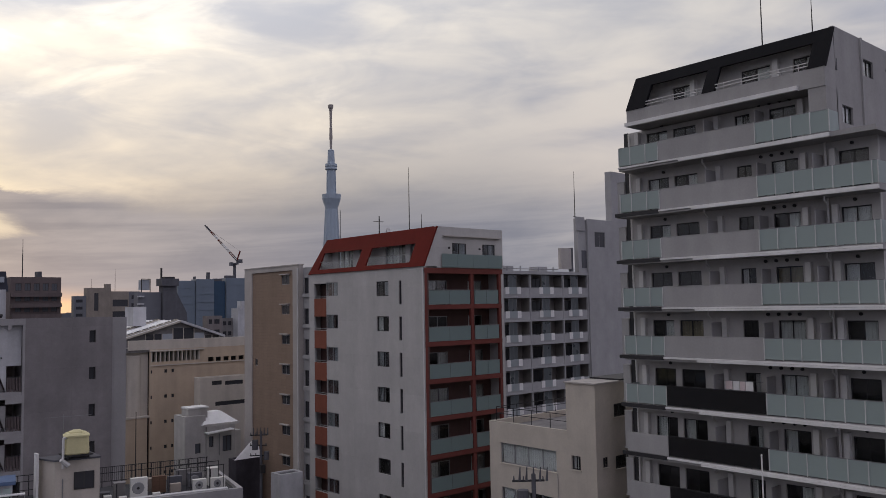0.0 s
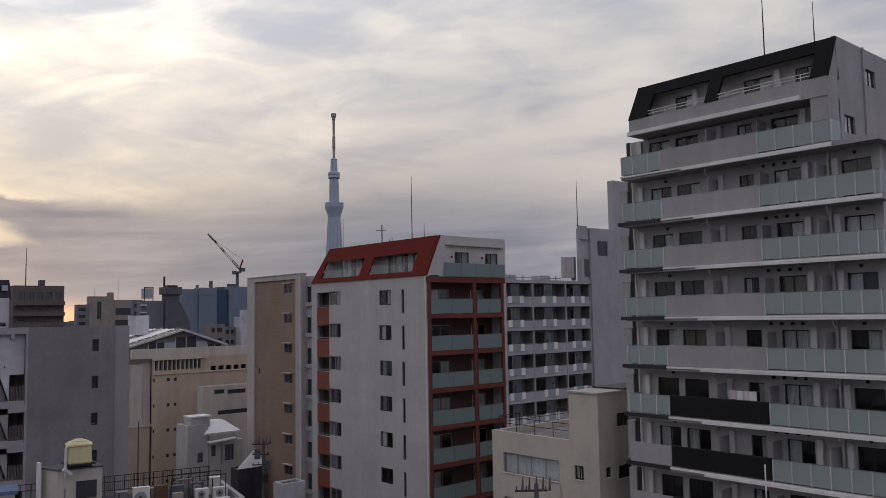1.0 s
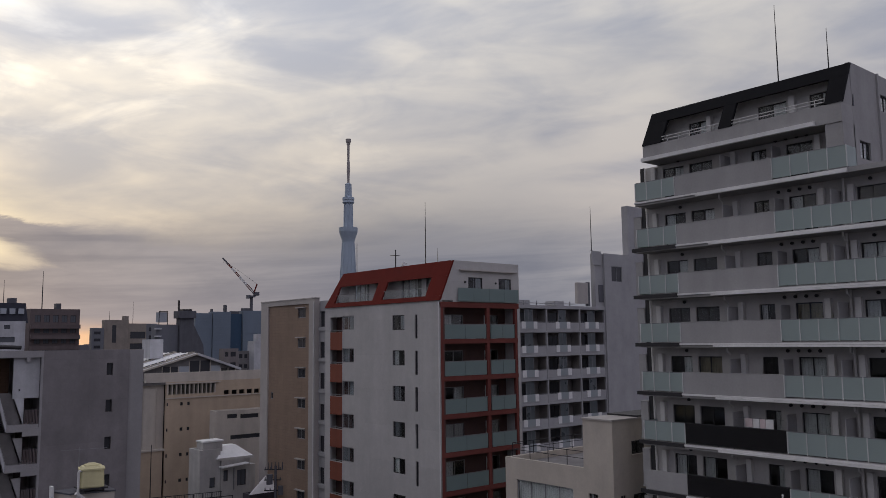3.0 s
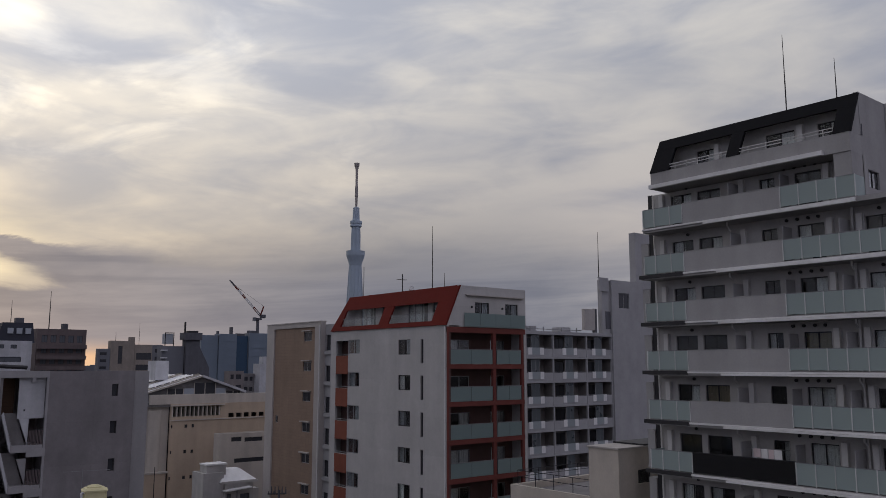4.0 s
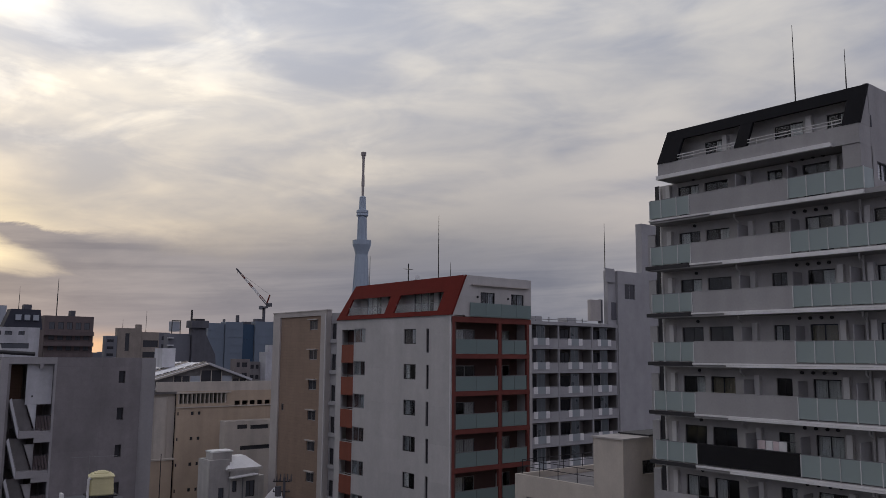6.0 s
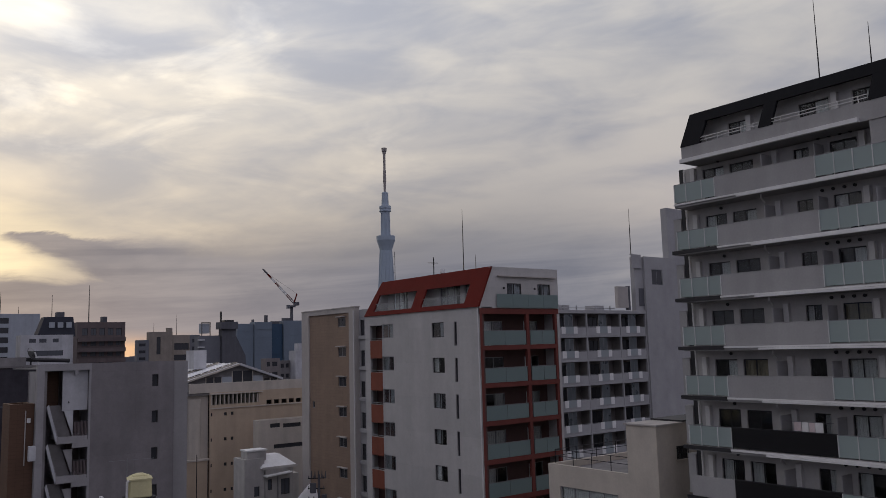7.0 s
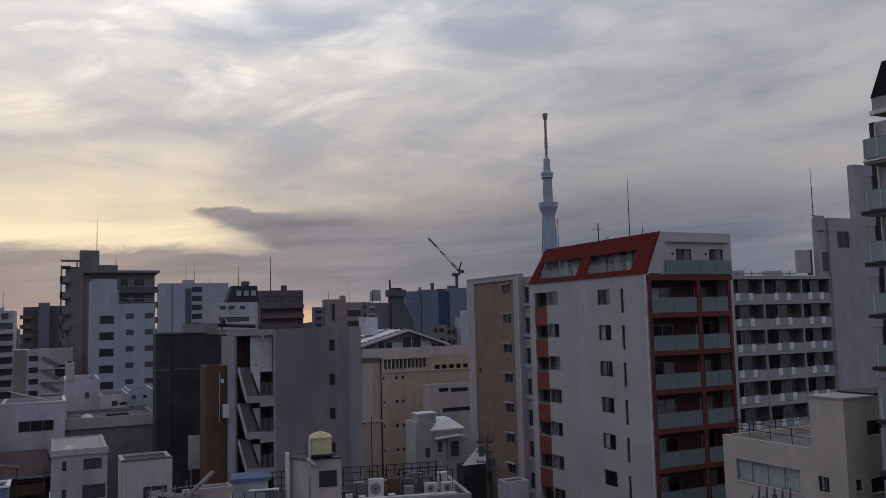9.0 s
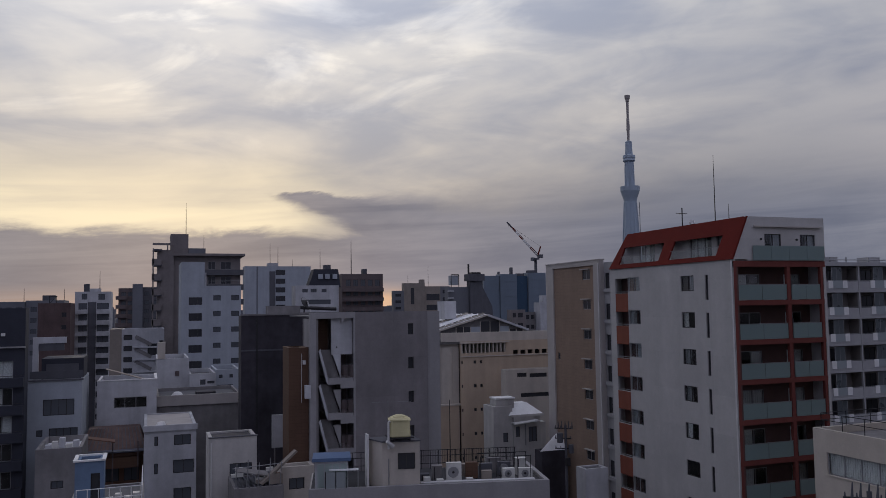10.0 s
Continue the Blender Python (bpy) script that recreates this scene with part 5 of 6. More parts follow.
t = block("dark brown apartment slab with balcony rows", 44.6, 55.0, 195, 199, 38.0, DARK_BROWN, grid([(45.6 + 1.85 * i, 46.8 + 1.85 * i) for i in range(5)], 36.6, 1.6, 2.35, 4), name="apartment_building", blinds=True, glass=FAR_PANE)
for k in range(4):
    part("balcony", Solid().box(44.7, 54.9, 193.8, 194.99, 33.6 - 2.35 * k, 34.5 - 2.35 * k), DARK_BROWN, t)
rooftop_box(t, 50.2, 51.2, 196, 198, 37.5, 39.3, DARK_GREY)
rod("roof_mast", 47.3, 196.5, 37.6, 46.5, "tall mast on a dark apartment slab", 0.12)
t = block("low blue-grey distant block with windows", 55.2, 62, 230, 234, 33.0, FAR_GREY, grid([(56, 57.6), (58.6, 60.2)], 31.8, 1.3, 2.8, 3))

# distant cluster in the middle
t = block("tan distant block with angled stair wall", 90.0, 98.2, 290, 293, 38.4, TAUPE, [(92.6, 94.0, 30.5, 36.6)])
rooftop_box(t, 96.6, 98.3, 290.5, 292.5, 38.0, 39.8, TAUPE)
rod("roof_mast", 92.0, 291.5, 37.9, 41.5, "thin mast on a distant roof", 0.08)
block("stepped low distant block", 86.0, 89.9, 290, 293, 35.6, FAR_GREY, grid([(86.6, 88.8)], 34.4, 1.0, 2.4, 3))
t = block("grey-tan distant apartment block with dark balconies", 98.4, 104.6, 290.5, 293, 37.2, TAUPE, [(99.0, 104.3, 31.9, 34.3), (99.0, 104.3, 28.2, 30.2)], panes=4)
rod("roof_mast", 100.2, 291.8, 36.8, 45.0, "thin mast on a distant roof", 0.09)
block("grey distant tower with paired windows", 105, 112, 300, 303, 37.4, FAR_GREY, grid([(106, 107.5), (109, 110.5)], 36, 1.4, 2.9, 4))
t = thing("rooftop_tank", (92, 241, 0), "framed rooftop water tank on a grey block", "water tank")
part("block", Solid().box(89.5, 96.4, 241, 244.5, 0, 35.7), FAR_GREY, t)
part("tank", Solid().box(90.7, 93.1, 241.5, 244, 36.4, 39.4), BLUE_GREY, t)
for x in (90.5, 93.1):
    part("post", Solid().box(x, x + 0.2, 241.2, 241.4, 35.7, 39.7), DARK_STEEL, t)
part("frame_top", Solid().box(90.5, 93.3, 241.2, 241.4, 39.5, 39.75), DARK_STEEL, t)
for k in range(4):
    part("balcony", Solid().box(89.2, 91.0, 240, 240.99, 34.2 - 2.2 * k, 34.6 - 2.2 * k), HOUSE_WHITE, t)
t = thing("dark_tower", (99, 244, 0), "dark grey tower with a wider crown and sloping shoulder", "building")
part("shaft", Solid().box(96.6, 100.9, 240, 243, 0, 37.6), DARK_GREY, t)
part("crown", Solid().box(95.9, 101.3, 239.2, 243.5, 37.603, 39.8), DARK_GREY, t)
part("crown_rail", Solid().box(97.5, 100.5, 240.5, 243, 39.803, 40.4), DARK_STEEL, t)
part("chimney", Solid().box(95.95, 96.4, 240, 240.5, 39.803, 43.0), DARK_STEEL, t)
sh = Solid()
sh.hull([(100.9, 240.2, 0), (107, 240.2, 0), (104.2, 240.2, 29.5), (100.9, 240.2, 35.8)], [(100.9, 243, 0), (107, 243, 0), (104.2, 243, 29.5), (100.9, 243, 35.8)])
part("shoulder", sh, DARK_GREY, t)


def blue_tower():
    t = thing("office_tower", (155, 338, 0), "blue-grey glass office slab with a deep blue recess", "building")
    for a, b, z, m, y in ((139.6, 147.1, 42.7, FAR_BLUE, 330.6), (147.3, 155.4, 43.4, FAR_BLUE, 330), (155.6, 161.0, 42.6, FAR_BLUE_DARK, 331), (161.2, 169.9, 44.0, FAR_BLUE, 330)):
        part("facade", Solid().box(a, b, y, y + 5, 0, z), m, t)
        for k in range(6):
            part("floor_band", Solid().box(a + 0.2, b - 0.2, y - 0.12, y - 0.01, z - 3.2 - 3.4 * k, z - 2.9 - 3.4 * k), m, t)
    for a, b, z in ((147.6, 148.0, 44.6), (156.5, 160, 43.8), (162, 166, 45.2), (153.6, 154.4, 46.5)):
        part("roof_plant", Solid().box(a, b, 332, 334, 42.5, z), DARK_GREY, t)
    return t


blue_tower()


def crane():
    base, piv, tip, mast = (166.6, 334.6, 44.0), (168.3, 334.0, 52.0), (156.2, 339.8, 67.2), (169.4, 333.4, 56.3)
    t = thing("tower_crane", (166.6, 334.6, 44), "luffing tower crane with a raised jib above the roofs", "crane")
    part("tower", Solid().beam((167.2, 334.4, 44.0), (167.2, 334.4, 50.2), 1.0, 1.0), DARK_GREY, t)
    part("turntable", Solid().box(166.2, 168.6, 333.2, 335.2, 50.203, 51.0), DARK_GREY, t)
    part("cab", Solid().box(164.9, 166.19, 333.6, 334.9, 49.6, 51.2), FAR_GREY, t)
    part("counterweight", Solid().box(168.4, 170.4, 333.0, 335.0, 51.01, 52.6), DARK_GREY, t)
    part("a_frame", Solid().beam((168.3, 334.0, 52.4), mast, 0.6, 0.6), RED_PAINT, t)
    a, b = Vector(piv), Vector(tip)
    w = (b - a).normalized()
    up = Vector((0, 0, 1)) - w * w.z
    up.normalize()
    sd = w.cross(up)
    for i, off in enumerate((up * 0.45, -up * 0.3 + sd * 0.4, -up * 0.3 - sd * 0.4)):
        for k, mt in enumerate((DARK_GREY, RED_PAINT, POST, POST, RED_PAINT, POST, RED_PAINT, DARK_GREY)):
            part("jib_chord", Solid().beam((a + off).lerp(b + off * 0.5, k / 8), (a + off).lerp(b + off * 0.5, (k + 1) / 8), 0.34, 0.34), mt, t)
    for i in range(14):
        p, q = a.lerp(b, i / 14), a.lerp(b, (i + 1) / 14)
        part("jib_lacing", Solid().beam(p + up * 0.45 * (1 - 0.5 * i / 14), q - up * 0.3 * (1 - 0.5 * i / 14), 0.14, 0.14), RED_PAINT if i in (3, 4, 9, 10) else POST, t)
    part("pendant", Solid().beam(mast, a.lerp(b, 0.93), 0.08, 0.08), DARK_STEEL, t)
    part("jib_head", Solid().beam(b, b + w * 0.9, 0.6, 0.6), DARK_GREY, t)
    part("hook_line", Solid().beam(b, b - Vector((0, 0, 1.6)), 0.1, 0.1), DARK_STEEL, t)
    return t


crane()


def broadcast_tower():
    x, y = 1311.0, 2003.0
    t = thing("broadcast_tower", (x, y, 0), "pale steel broadcast tower with two observation decks and a mast", "tower")

    def rings(profile, n=24):
        s = Solid()
        for (z0, r0), (z1, r1) in zip(profile, profile[1:]):
            s.tube((x, y, z0), (x, y, z1), r0, r1, n)
        return s

    part("shaft", rings([(0, 34), (150, 25), (272, 20.5), (322, 18.0)]), TOWER_GREY, t)
    part("deck", rings([(322, 18.2), (330, 20), (352, 27.5), (365, 28), (366, 22)]), TOWER_GREY, t, "flared lower observation deck")
    part("upper_shaft", rings([(366, 14.5), (415, 14), (437, 13)]), TOWER_GREY, t)
    part("upper_deck", rings([(437, 14), (440, 18), (446, 16.5), (449, 18), (456, 17.5), (458, 12)]), TOWER_GREY, t, "ring-shaped upper deck")
    part("neck", rings([(458, 11), (494, 9.5), (496, 10), (499, 6)]), TOWER_GREY, t)
    part("mast", rings([(499, 3.4), (530, 4.2), (531, 5.0), (565, 4.2), (566, 3.4), (615, 4.0), (616, 5.2), (624, 5.2)]), MAST_BROWN, t, "brown-grey broadcast mast")
    part("mast_cap", rings([(622, 6.0), (625, 7.5), (634, 8.2)]), MAST_BROWN, t)
    part("side_column", Solid().tube((x + 21.5, y - 14.1, 0), (x + 21.5, y - 14.1, 318), 0.9, n=6), DARK_GREY, t, "thin dark column beside the shaft")
    for i in range(12):
        part("column_tie", Solid().beam((x + 21.5, y - 14.1, 40 + 24 * i), (x + 14, y - 9.2, 40 + 24 * i), 0.6, 0.6), DARK_GREY, t)
    for k in range(10):
        a = 2 * math.pi * k / 10
        part("lattice_leg", Solid().beam((x + 35 * math.cos(a), y + 35 * math.sin(a), 0), (x + 18.6 * math.cos(a + 0.35), y + 18.6 * math.sin(a + 0.35), 320), 1.6, 1.6), TOWER_GREY, t)
    for k in range(6):
        a = 2 * math.pi * k / 6
        part("strut", Solid().beam((x + 15.2 * math.cos(a), y + 15.2 * math.sin(a), 366), (x + 13.6 * math.cos(a), y + 13.6 * math.sin(a), 437), 1.4, 1.4), TOWER_GREY, t)
    return t


broadcast_tower()


# ---- sand-coloured building with the pale roof ----
def sand_building():
    y = 98.0
    t = thing("office_building", (44, 105, 0), "sand-coloured building with a louvred attic and a pale sheet roof", "building")
    dots = [(a, b, 22.42 - 3.05 * k, 22.82 - 3.05 * k) for k in range(5) for a, b in ((38.03, 38.22), (39.72, 40.08), (40.62, 40.95))]
    big = [(38.05, 44.3, 23.8, 25.0)] + [(45.4 + 1.05 * i, 46.15 + 1.05 * i, 23.45, 24.0) for i in range(5)]
    part("wall", Solid().wall(y, 0.3, 37.9, 56, 0, 25.3, dots + big), TAN_WALL, t)
    part("core", Solid().box(38.2, 55.5, y + 1.0, 125, 0, 25.2), ROOM, t)
    part("attic_band", Solid().box(35.4, 56, y + 0.04, y + 0.5, 25.303, 26.45), PALE_BAND, t, "pale attic band")
    part("cornice", Solid().box(37.8, 44.8, y - 0.25, y - 0.004, 25.05, 25.2), PALE_BAND, t)
    part("string_course", Solid().box(37.8, 56, y - 0.12, y - 0.004, 23.3, 23.42), PALE_BAND, t)
    for i in range(12):
        a = 38.05 + 0.55 * i
        part("fin", Solid().box(a, a + 0.14, y - 0.06, y + 0.6, 23.8, 25.0), PALE_BAND, t)
    for w in dots:
        window(t, "y", y, *w, panes=1, glass=DARK_PANE, bar=0.03)
    wing = [(34.6, 35.25, 20.8, 22.2), (34.6, 35.25, 18.1, 19.3)]
    part("wing_wall", Solid().wall(y + 0.6, 0.3, 33.5, 37.9, 0, 25.3, wing), PALE_BAND, t)
    part("wing_core", Solid().box(33.8, 37.7, y + 1.6, 124, 0, 25.2), ROOM, t)
    part("wing_cornice", Solid().box(33.4, 38.1, y + 0.2, y + 0.597, 25.0, 25.3), DIRTY_CONCRETE, t)
    for w in wing:
        window(t, "y", y + 0.6, *w, panes=2, glass=DARK_PANE, bar=0.04)
    bay = Solid()
    arc = [(36.15 + 0.85 * math.sin(a), y + 0.6 - 0.5 * math.cos(a)) for a in (radians(-80 + 20 * i) for i in range(9))]
    bay.hull([(px, py, 0) for px, py in arc], [(px, py, 24.6) for px, py in arc])
    part("wing_bay", bay, PALE_BAND, t, "rounded pale bay")
    part("bay_base", Solid().box(35.0, 37.6, y - 0.1, y + 0.59, 0, 17.2), TAN_WALL, t)
    part("bay_ledge", Solid().box(35.0, 37.85, y - 0.2, y + 0.59, 17.203, 17.4), PALE_BAND, t)
    part("terrace", Solid().box(33.5, 56, y + 0.5, 126, 25.3, 25.5), ROOF_GREY, t)
    # pale pitched roof, ridge running away
    for x0, z0, x1, z1 in ((36.2, 26.3, 44.1, 28.55), (44.1, 28.55, 50.3, 26.4)):
        r = Solid()
        r.hull([(x0, 103.5, z0), (x1, 103.5, z1), (x1, 103.5, z1 + 0.15), (x0, 103.5, z0 + 0.15)], [(x0, 124, z0), (x1, 124, z1), (x1, 124, z1 + 0.15), (x0, 124, z0 + 0.15)])
        part("roof", r, ROOF_PALE, t, "pale sheet roof")
    for i in range(9):
        yy = 104.5 + 2.2 * i
        part("roof_seam", Solid().beam((36.2, yy, 26.5), (44.1, yy, 28.75), 0.12, 0.1), ROOF_PALE, t)
    part("verge", Solid().beam((36.2, 103.4, 26.35), (44.1, 103.4, 28.6), 0.2, 0.22), PALE_BAND, t)
    part("verge", Solid().beam((44.1, 103.4, 28.6), (50.3, 103.4, 26.45), 0.2, 0.3), HOUSE_WHITE, t)
    gb = Solid()
    gb.hull([(36.5, 104, 25.5), (50, 104, 25.5), (50, 104, 26.4), (44.1, 104, 28.5), (36.5, 104, 26.35)], [(36.5, 104.2, 25.5), (50, 104.2, 25.5), (50, 104.2, 26.4), (44.1, 104.2, 28.5), (36.5, 104.2, 26.35)])
    part("gable", gb, DIRTY_CONCRETE, t)
    for a, b, z in ((39.6, 41.75, 27.0), (43.2, 46.1, 27.7), (47.6, 49.7, 26.6)):
        g1 = part("gable_glazing", Solid().box(a, b, 103.9, 103.998, 25.6, z), DARK_PANE, t, "dark gable glazing")
        for i in range(3):
            xa = a + (b - a) * i / 2
            place("mullion", Solid().box(xa - 0.05, xa + 0.05, 103.84, 103.897, 25.6, z).mesh("mullion", PALE_BAND), g1)
    for a, b in ((41.8, 43.15), (46.15, 47.55)):
        part("gable_panel", Solid().box(a, b, 103.86, 103.998, 25.5, 27.0), BLUE_GREY, t, "blue-grey gable panel")
    # raised skylight bands running up the slope
    for yy in (104.3, 110.6, 117.0):
        bd = part("skylight_band", Solid().beam((36.3, yy, 26.6), (44.0, yy, 28.8), 0.5, 0.12), PALE_BAND, t, "pale skylight band on the roof")
        for i in range(8):
            f0, f1 = (i + 0.12) / 8, (i + 0.88) / 8
            place("skylight_pane", Solid().beam((36.3 + 7.7 * f0, yy, 26.72 + 2.2 * f0), (36.3 + 7.7 * f1, yy, 26.72 + 2.2 * f1), 0.3, 0.06).mesh("skylight_pane", DARK_PANE), bd)
    part("roof_box", Solid().box(40.2, 42.0, 110, 113, 28.0, 30.6), HOUSE_WHITE, t, "white roof box")
    return t


sand_building()
w = [(43.1, 44.4, 21.0, 21.5), (44.8, 47.2, 20.9, 21.4), (43.55, 50, 18.5, 19.0)]
block("white low building with slot openings", 41.6, 54, 92, 93.6, 21.95, PALE_BAND, w, name="office_building", panes=1)
block("brown distant flat-roofed block with small windows", 92.4, 96.5, 200, 203, 28.5, TOWER_BROWN, grid([(92.8, 93.7), (94.3, 95.8)], 27.6, 1.2, 2.7, 3))
block("olive distant block among low roofs", 96.6, 100.0, 201, 204, 27.8, DIRTY_CONCRETE, grid([(97.2, 98.2), (98.7, 99.6)], 27.0, 1.1, 2.7, 3))
t = block("white stepped distant block", 100.1, 106, 198, 202, 30.4, HOUSE_WHITE)
rooftop_box(t, 101.5, 106, 199, 201.5, 29.9, 32.3, HOUSE_WHITE)

# small houses before it
t = block("small white house with a roof turret", 34.55, 36.72, 79.8, 82.6, 19.2, WHITE_HOUSE, [(35.6, 36.2, 15.4, 16.4)], name="house")
rooftop_box(t, 35.0, 37.1, 80.2, 81.8, 18.8, 19.9, WHITE_HOUSE)
part("turret_roof", Solid().box(34.95, 37.2, 80.1, 81.9, 19.903, 20.05), ROOF_PALE, t)
t = block("small pale house with a hipped white roof and a lower lean-to", 36.75, 39.9, 79.6, 83, 18.15, WHITE_HOUSE, [(37.0, 37.5, 15.9, 17.0), (38.5, 39.5, 15.3, 16.9)], name="house", parapet=0.1)
hip = Solid()
hip.hull([(36.2, 79.3, 18.2), (40.25, 79.3, 18.2), (40.25, 83.3, 18.2), (36.4, 83.3, 18.2)], [(37.2, 80.8, 19.35), (38.9, 80.8, 19.35), (38.9, 82, 19.35), (37.3, 82, 19.35)])
part("hip_roof", hip, ROOF_PALE, t, "white hipped roof")
part("fascia", Solid().box(36.25, 40.2, 79.26, 79.295, 18.05, 18.3), WHITE_HOUSE, t)
part("lean_roof", Solid().beam((36.5, 79.2, 17.4), (39.4, 79.2, 17.62), 0.9, 0.12), ROOF_PALE, t, "white lean-to roof")
part("side_block", Solid().box(39.9, 41.0, 80.5, 83, 0, 17.2), WHITE_HOUSE, t)
part("duct", Solid().tube((38.1, 79.5, 15), (38.1, 79.5, 17.2), 0.06, n=6), STEEL, t)
t = block("black netted house with a pale peaked canopy", 37.2, 39.9, 74, 75.6, 15.3, BLACK_CLAD, name="house")
pk = Solid()
pk.hull([(37.0, 74, 15.3), (39.9, 74, 15.3), (39.9, 75.6, 15.3)], [(39.2, 74.8, 16.8), (39.9, 74.7, 16.8), (39.8, 75.1, 16.8)])
part("canopy", pk, ROOF_PALE, t)

block("pale grey shed wall at the foot of a tiled building", 35.2, 37.4, 61.9, 63.5, 15.9, HOUSE_WHITE, name="shed", category="shed", parapet=0.1)

# ---- low houses on the far left ----
t = block("white flat-roofed house with a roof parapet frame", -4.5, 0.9, 85, 92, 23.2, HOUSE_WHITE, [(-3.0, 0.0, 20.55, 21.6)], name="house", panes=3, parapet=1.0, blinds=True, casing=FRAME_ALU)
part("coping", Solid().box(-4.55, 0.95, 84.95, 85.2, 23.203, 23.3), LEDGE_WHITE, t, "white coping")
part("board", Solid().beam((-3.8, 86.2, 24.3), (0.3, 86.2, 23.0), 1.3, 0.06), WOOD, t, "leaning board")
part("coping_side", Solid("x").box(85.2, 92, 0.7, 0.95, 23.203, 23.3), LEDGE_WHITE, t)
t = block("blue-grey house with a set-back top storey", -9.9, -5.4, 79, 88, 23.9, BLUE_GREY, [(-8.5, -6.0, 20.9, 22.3), (-9.0, -8.5, 19.1, 19.7), (-8.0, -5.7, 18.9, 19.8)], name="house", panes=4)
rooftop_box(t, -9.0, -5.5, 82, 87, 23.4, 25.7, NAVY)
part("louvre", Solid().box(-8.6, -5.9, 81.9, 81.997, 24.0, 25.2), DARK_GREY, t, "dark louvre panel")
part("frame_post", Solid().box(-10.35, -9.85, 87.0, 87.4, 20, 26.9), HOUSE_WHITE, t, "white roof frame")
part("frame_beam", Solid().box(-10.35, -7.4, 87.0, 87.4, 26.905, 27.5), HOUSE_WHITE, t, "white roof frame")
# solid dark filler painted as the shade under the roof frame
part("frame_gap", Solid().box(-9.84, -7.6, 87.1, 87.3, 26.2, 26.9), DARK_GREY, t)
part("setback_rail", Solid().box(-9.9, -5.5, 81.7, 81.76, 23.9, 24.6), DARK_GREY, t)
part("parapet_cap", Solid().box(-10.0, -5.3, 78.9, 79.3, 23.903, 24.05), DARK_GREY, t)
t = block("small white annex with clutter on its roof", -8.0, -4.7, 70, 77, 19.4, DIRTY_CONCRETE, [(-6.9, -6.0, 16.35, 16.95)], name="house", roofmat=ROOF_PALE)
for i in range(5):
    a = -7.4 + 0.5 * i
    part("roof_crate", Solid().box(a, a + 0.42, 70.6, 71.2, 19.0, 19.6 + 0.25 * (i % 3)), AC_WHITE if i % 2 else HOUSE_WHITE, t)
t = block("white rendered house with a small dark vent", 1.0, 4.6, 100, 110, 24.3, HOUSE_WHITE, name="house")
part("pier", Solid().box(1.1, 1.95, 99.9, 101, 24.303, 26.2), PALE_BAND, t)
part("wall_vent", Solid().box(3.05, 3.5, 99.9, 99.997, 22.25, 22.85), DARK_BROWN, t, "small dark wall vent")
block("low white house with a dark window band", 4.6, 7.55, 99, 108, 22.5, HOUSE_WHITE, [(5.8, 6.4, 21.2, 21.8), (6.6, 7.4, 21.3, 21.6)], name="house")
t = block("white house with porthole windows", 7.6, 10.4, 100, 108, 22.8, BLUE_GREY, [(7.75, 9.6, 19.9, 21.0), (8.0, 8.4, 21.8, 22.2), (9.2, 9.6, 21.8, 22.2)], name="house", panes=3)
t = block("long flat-roofed concrete building with a white roof dome", 0.9, 9.25, 88, 97, 21.2, DIRTY_CONCRETE, name="house", parapet=0.35)
part("fascia", Solid().box(0.85, 9.3, 87.8, 87.996, 20.2, 21.25), BORDER_GREY, t, "pale fascia")
dome = Solid()
for (z0, r0), (z1, r1) in zip([(20.9, 0.62), (21.2, 0.58), (21.4, 0.42)], [(21.2, 0.58), (21.4, 0.42), (21.52, 0.15)]):
    dome.tube((2.95, 88.9, z0), (2.95, 88.9, z1), r0, r1, 14)
part("roof_dome", dome, LEDGE_WHITE, t, "white roof dome")
rooftop_box(t, 4.8, 6.8, 89, 91, 20.8, 21.35, BLACK_CLAD, "roof_tarp")
t = block("narrow white house with dark windows", -0.2, 4.1, 75, 84, 20.0, HOUSE_WHITE, [(0.65, 0.95, 18.3, 19.1), (2.25, 3.65, 18.25, 19.15), (0.65, 0.95, 15.9, 16.8), (2.2, 3.95, 15.85, 17.0), (2.25, 3.7, 13.5, 14.6)], name="house", parapet=0.1, roofmat=BORDER_GREY)
part("fascia", Solid().box(-0.3, 4.2, 74.85, 74.997, 19.55, 20.05), HOUSE_WHITE, t)
dm = Solid().tube((1.2, 76, 19.9), (1.2, 76, 20.2), 0.45, 0.3, 12)
part("roof_dome", dm, LEDGE_WHITE, t)
t = block("cream house with a bare flat roof", 4.3, 7.7, 62, 65.5, 20.6, CREAM_HOUSE, [(5.75, 7.35, 17.75, 18.7)], name="house", roofmat=BLACK_CLAD, parapet=0.12)
part("coping", Solid().box(4.25, 7.75, 61.95, 62.2, 20.603, 20.68), DARK_GREY, t)
part("downpipe", Solid().tube((4.45, 61.93, 0), (4.45, 61.93, 20.3), 0.05, n=6), PIPE_WHITE, t)
t = block("brown-roofed old house with a wide veranda", -5.3, -0.3, 80, 85, 17.2, ROOF_BROWN, [(-3.8, -2.3, 14.6, 16.5), (-1.9, -0.6, 14.6, 16.5)], name="house")
rf = Solid()
rf.hull([(-5.8, 79.2, 17.2), (0.1, 79.2, 17.2), (0.1, 85.5, 17.2), (-5.8, 85.5, 17.2)], [(-5.0, 82, 19.1), (-0.6, 82, 19.1), (-0.6, 84, 19.1), (-5.0, 84, 19.1)])
part("tiled_roof", rf, surface("rust_sheet_roof", (0.135, 0.092, 0.08), stain=0.45), t, "rusty brown sheet roof")
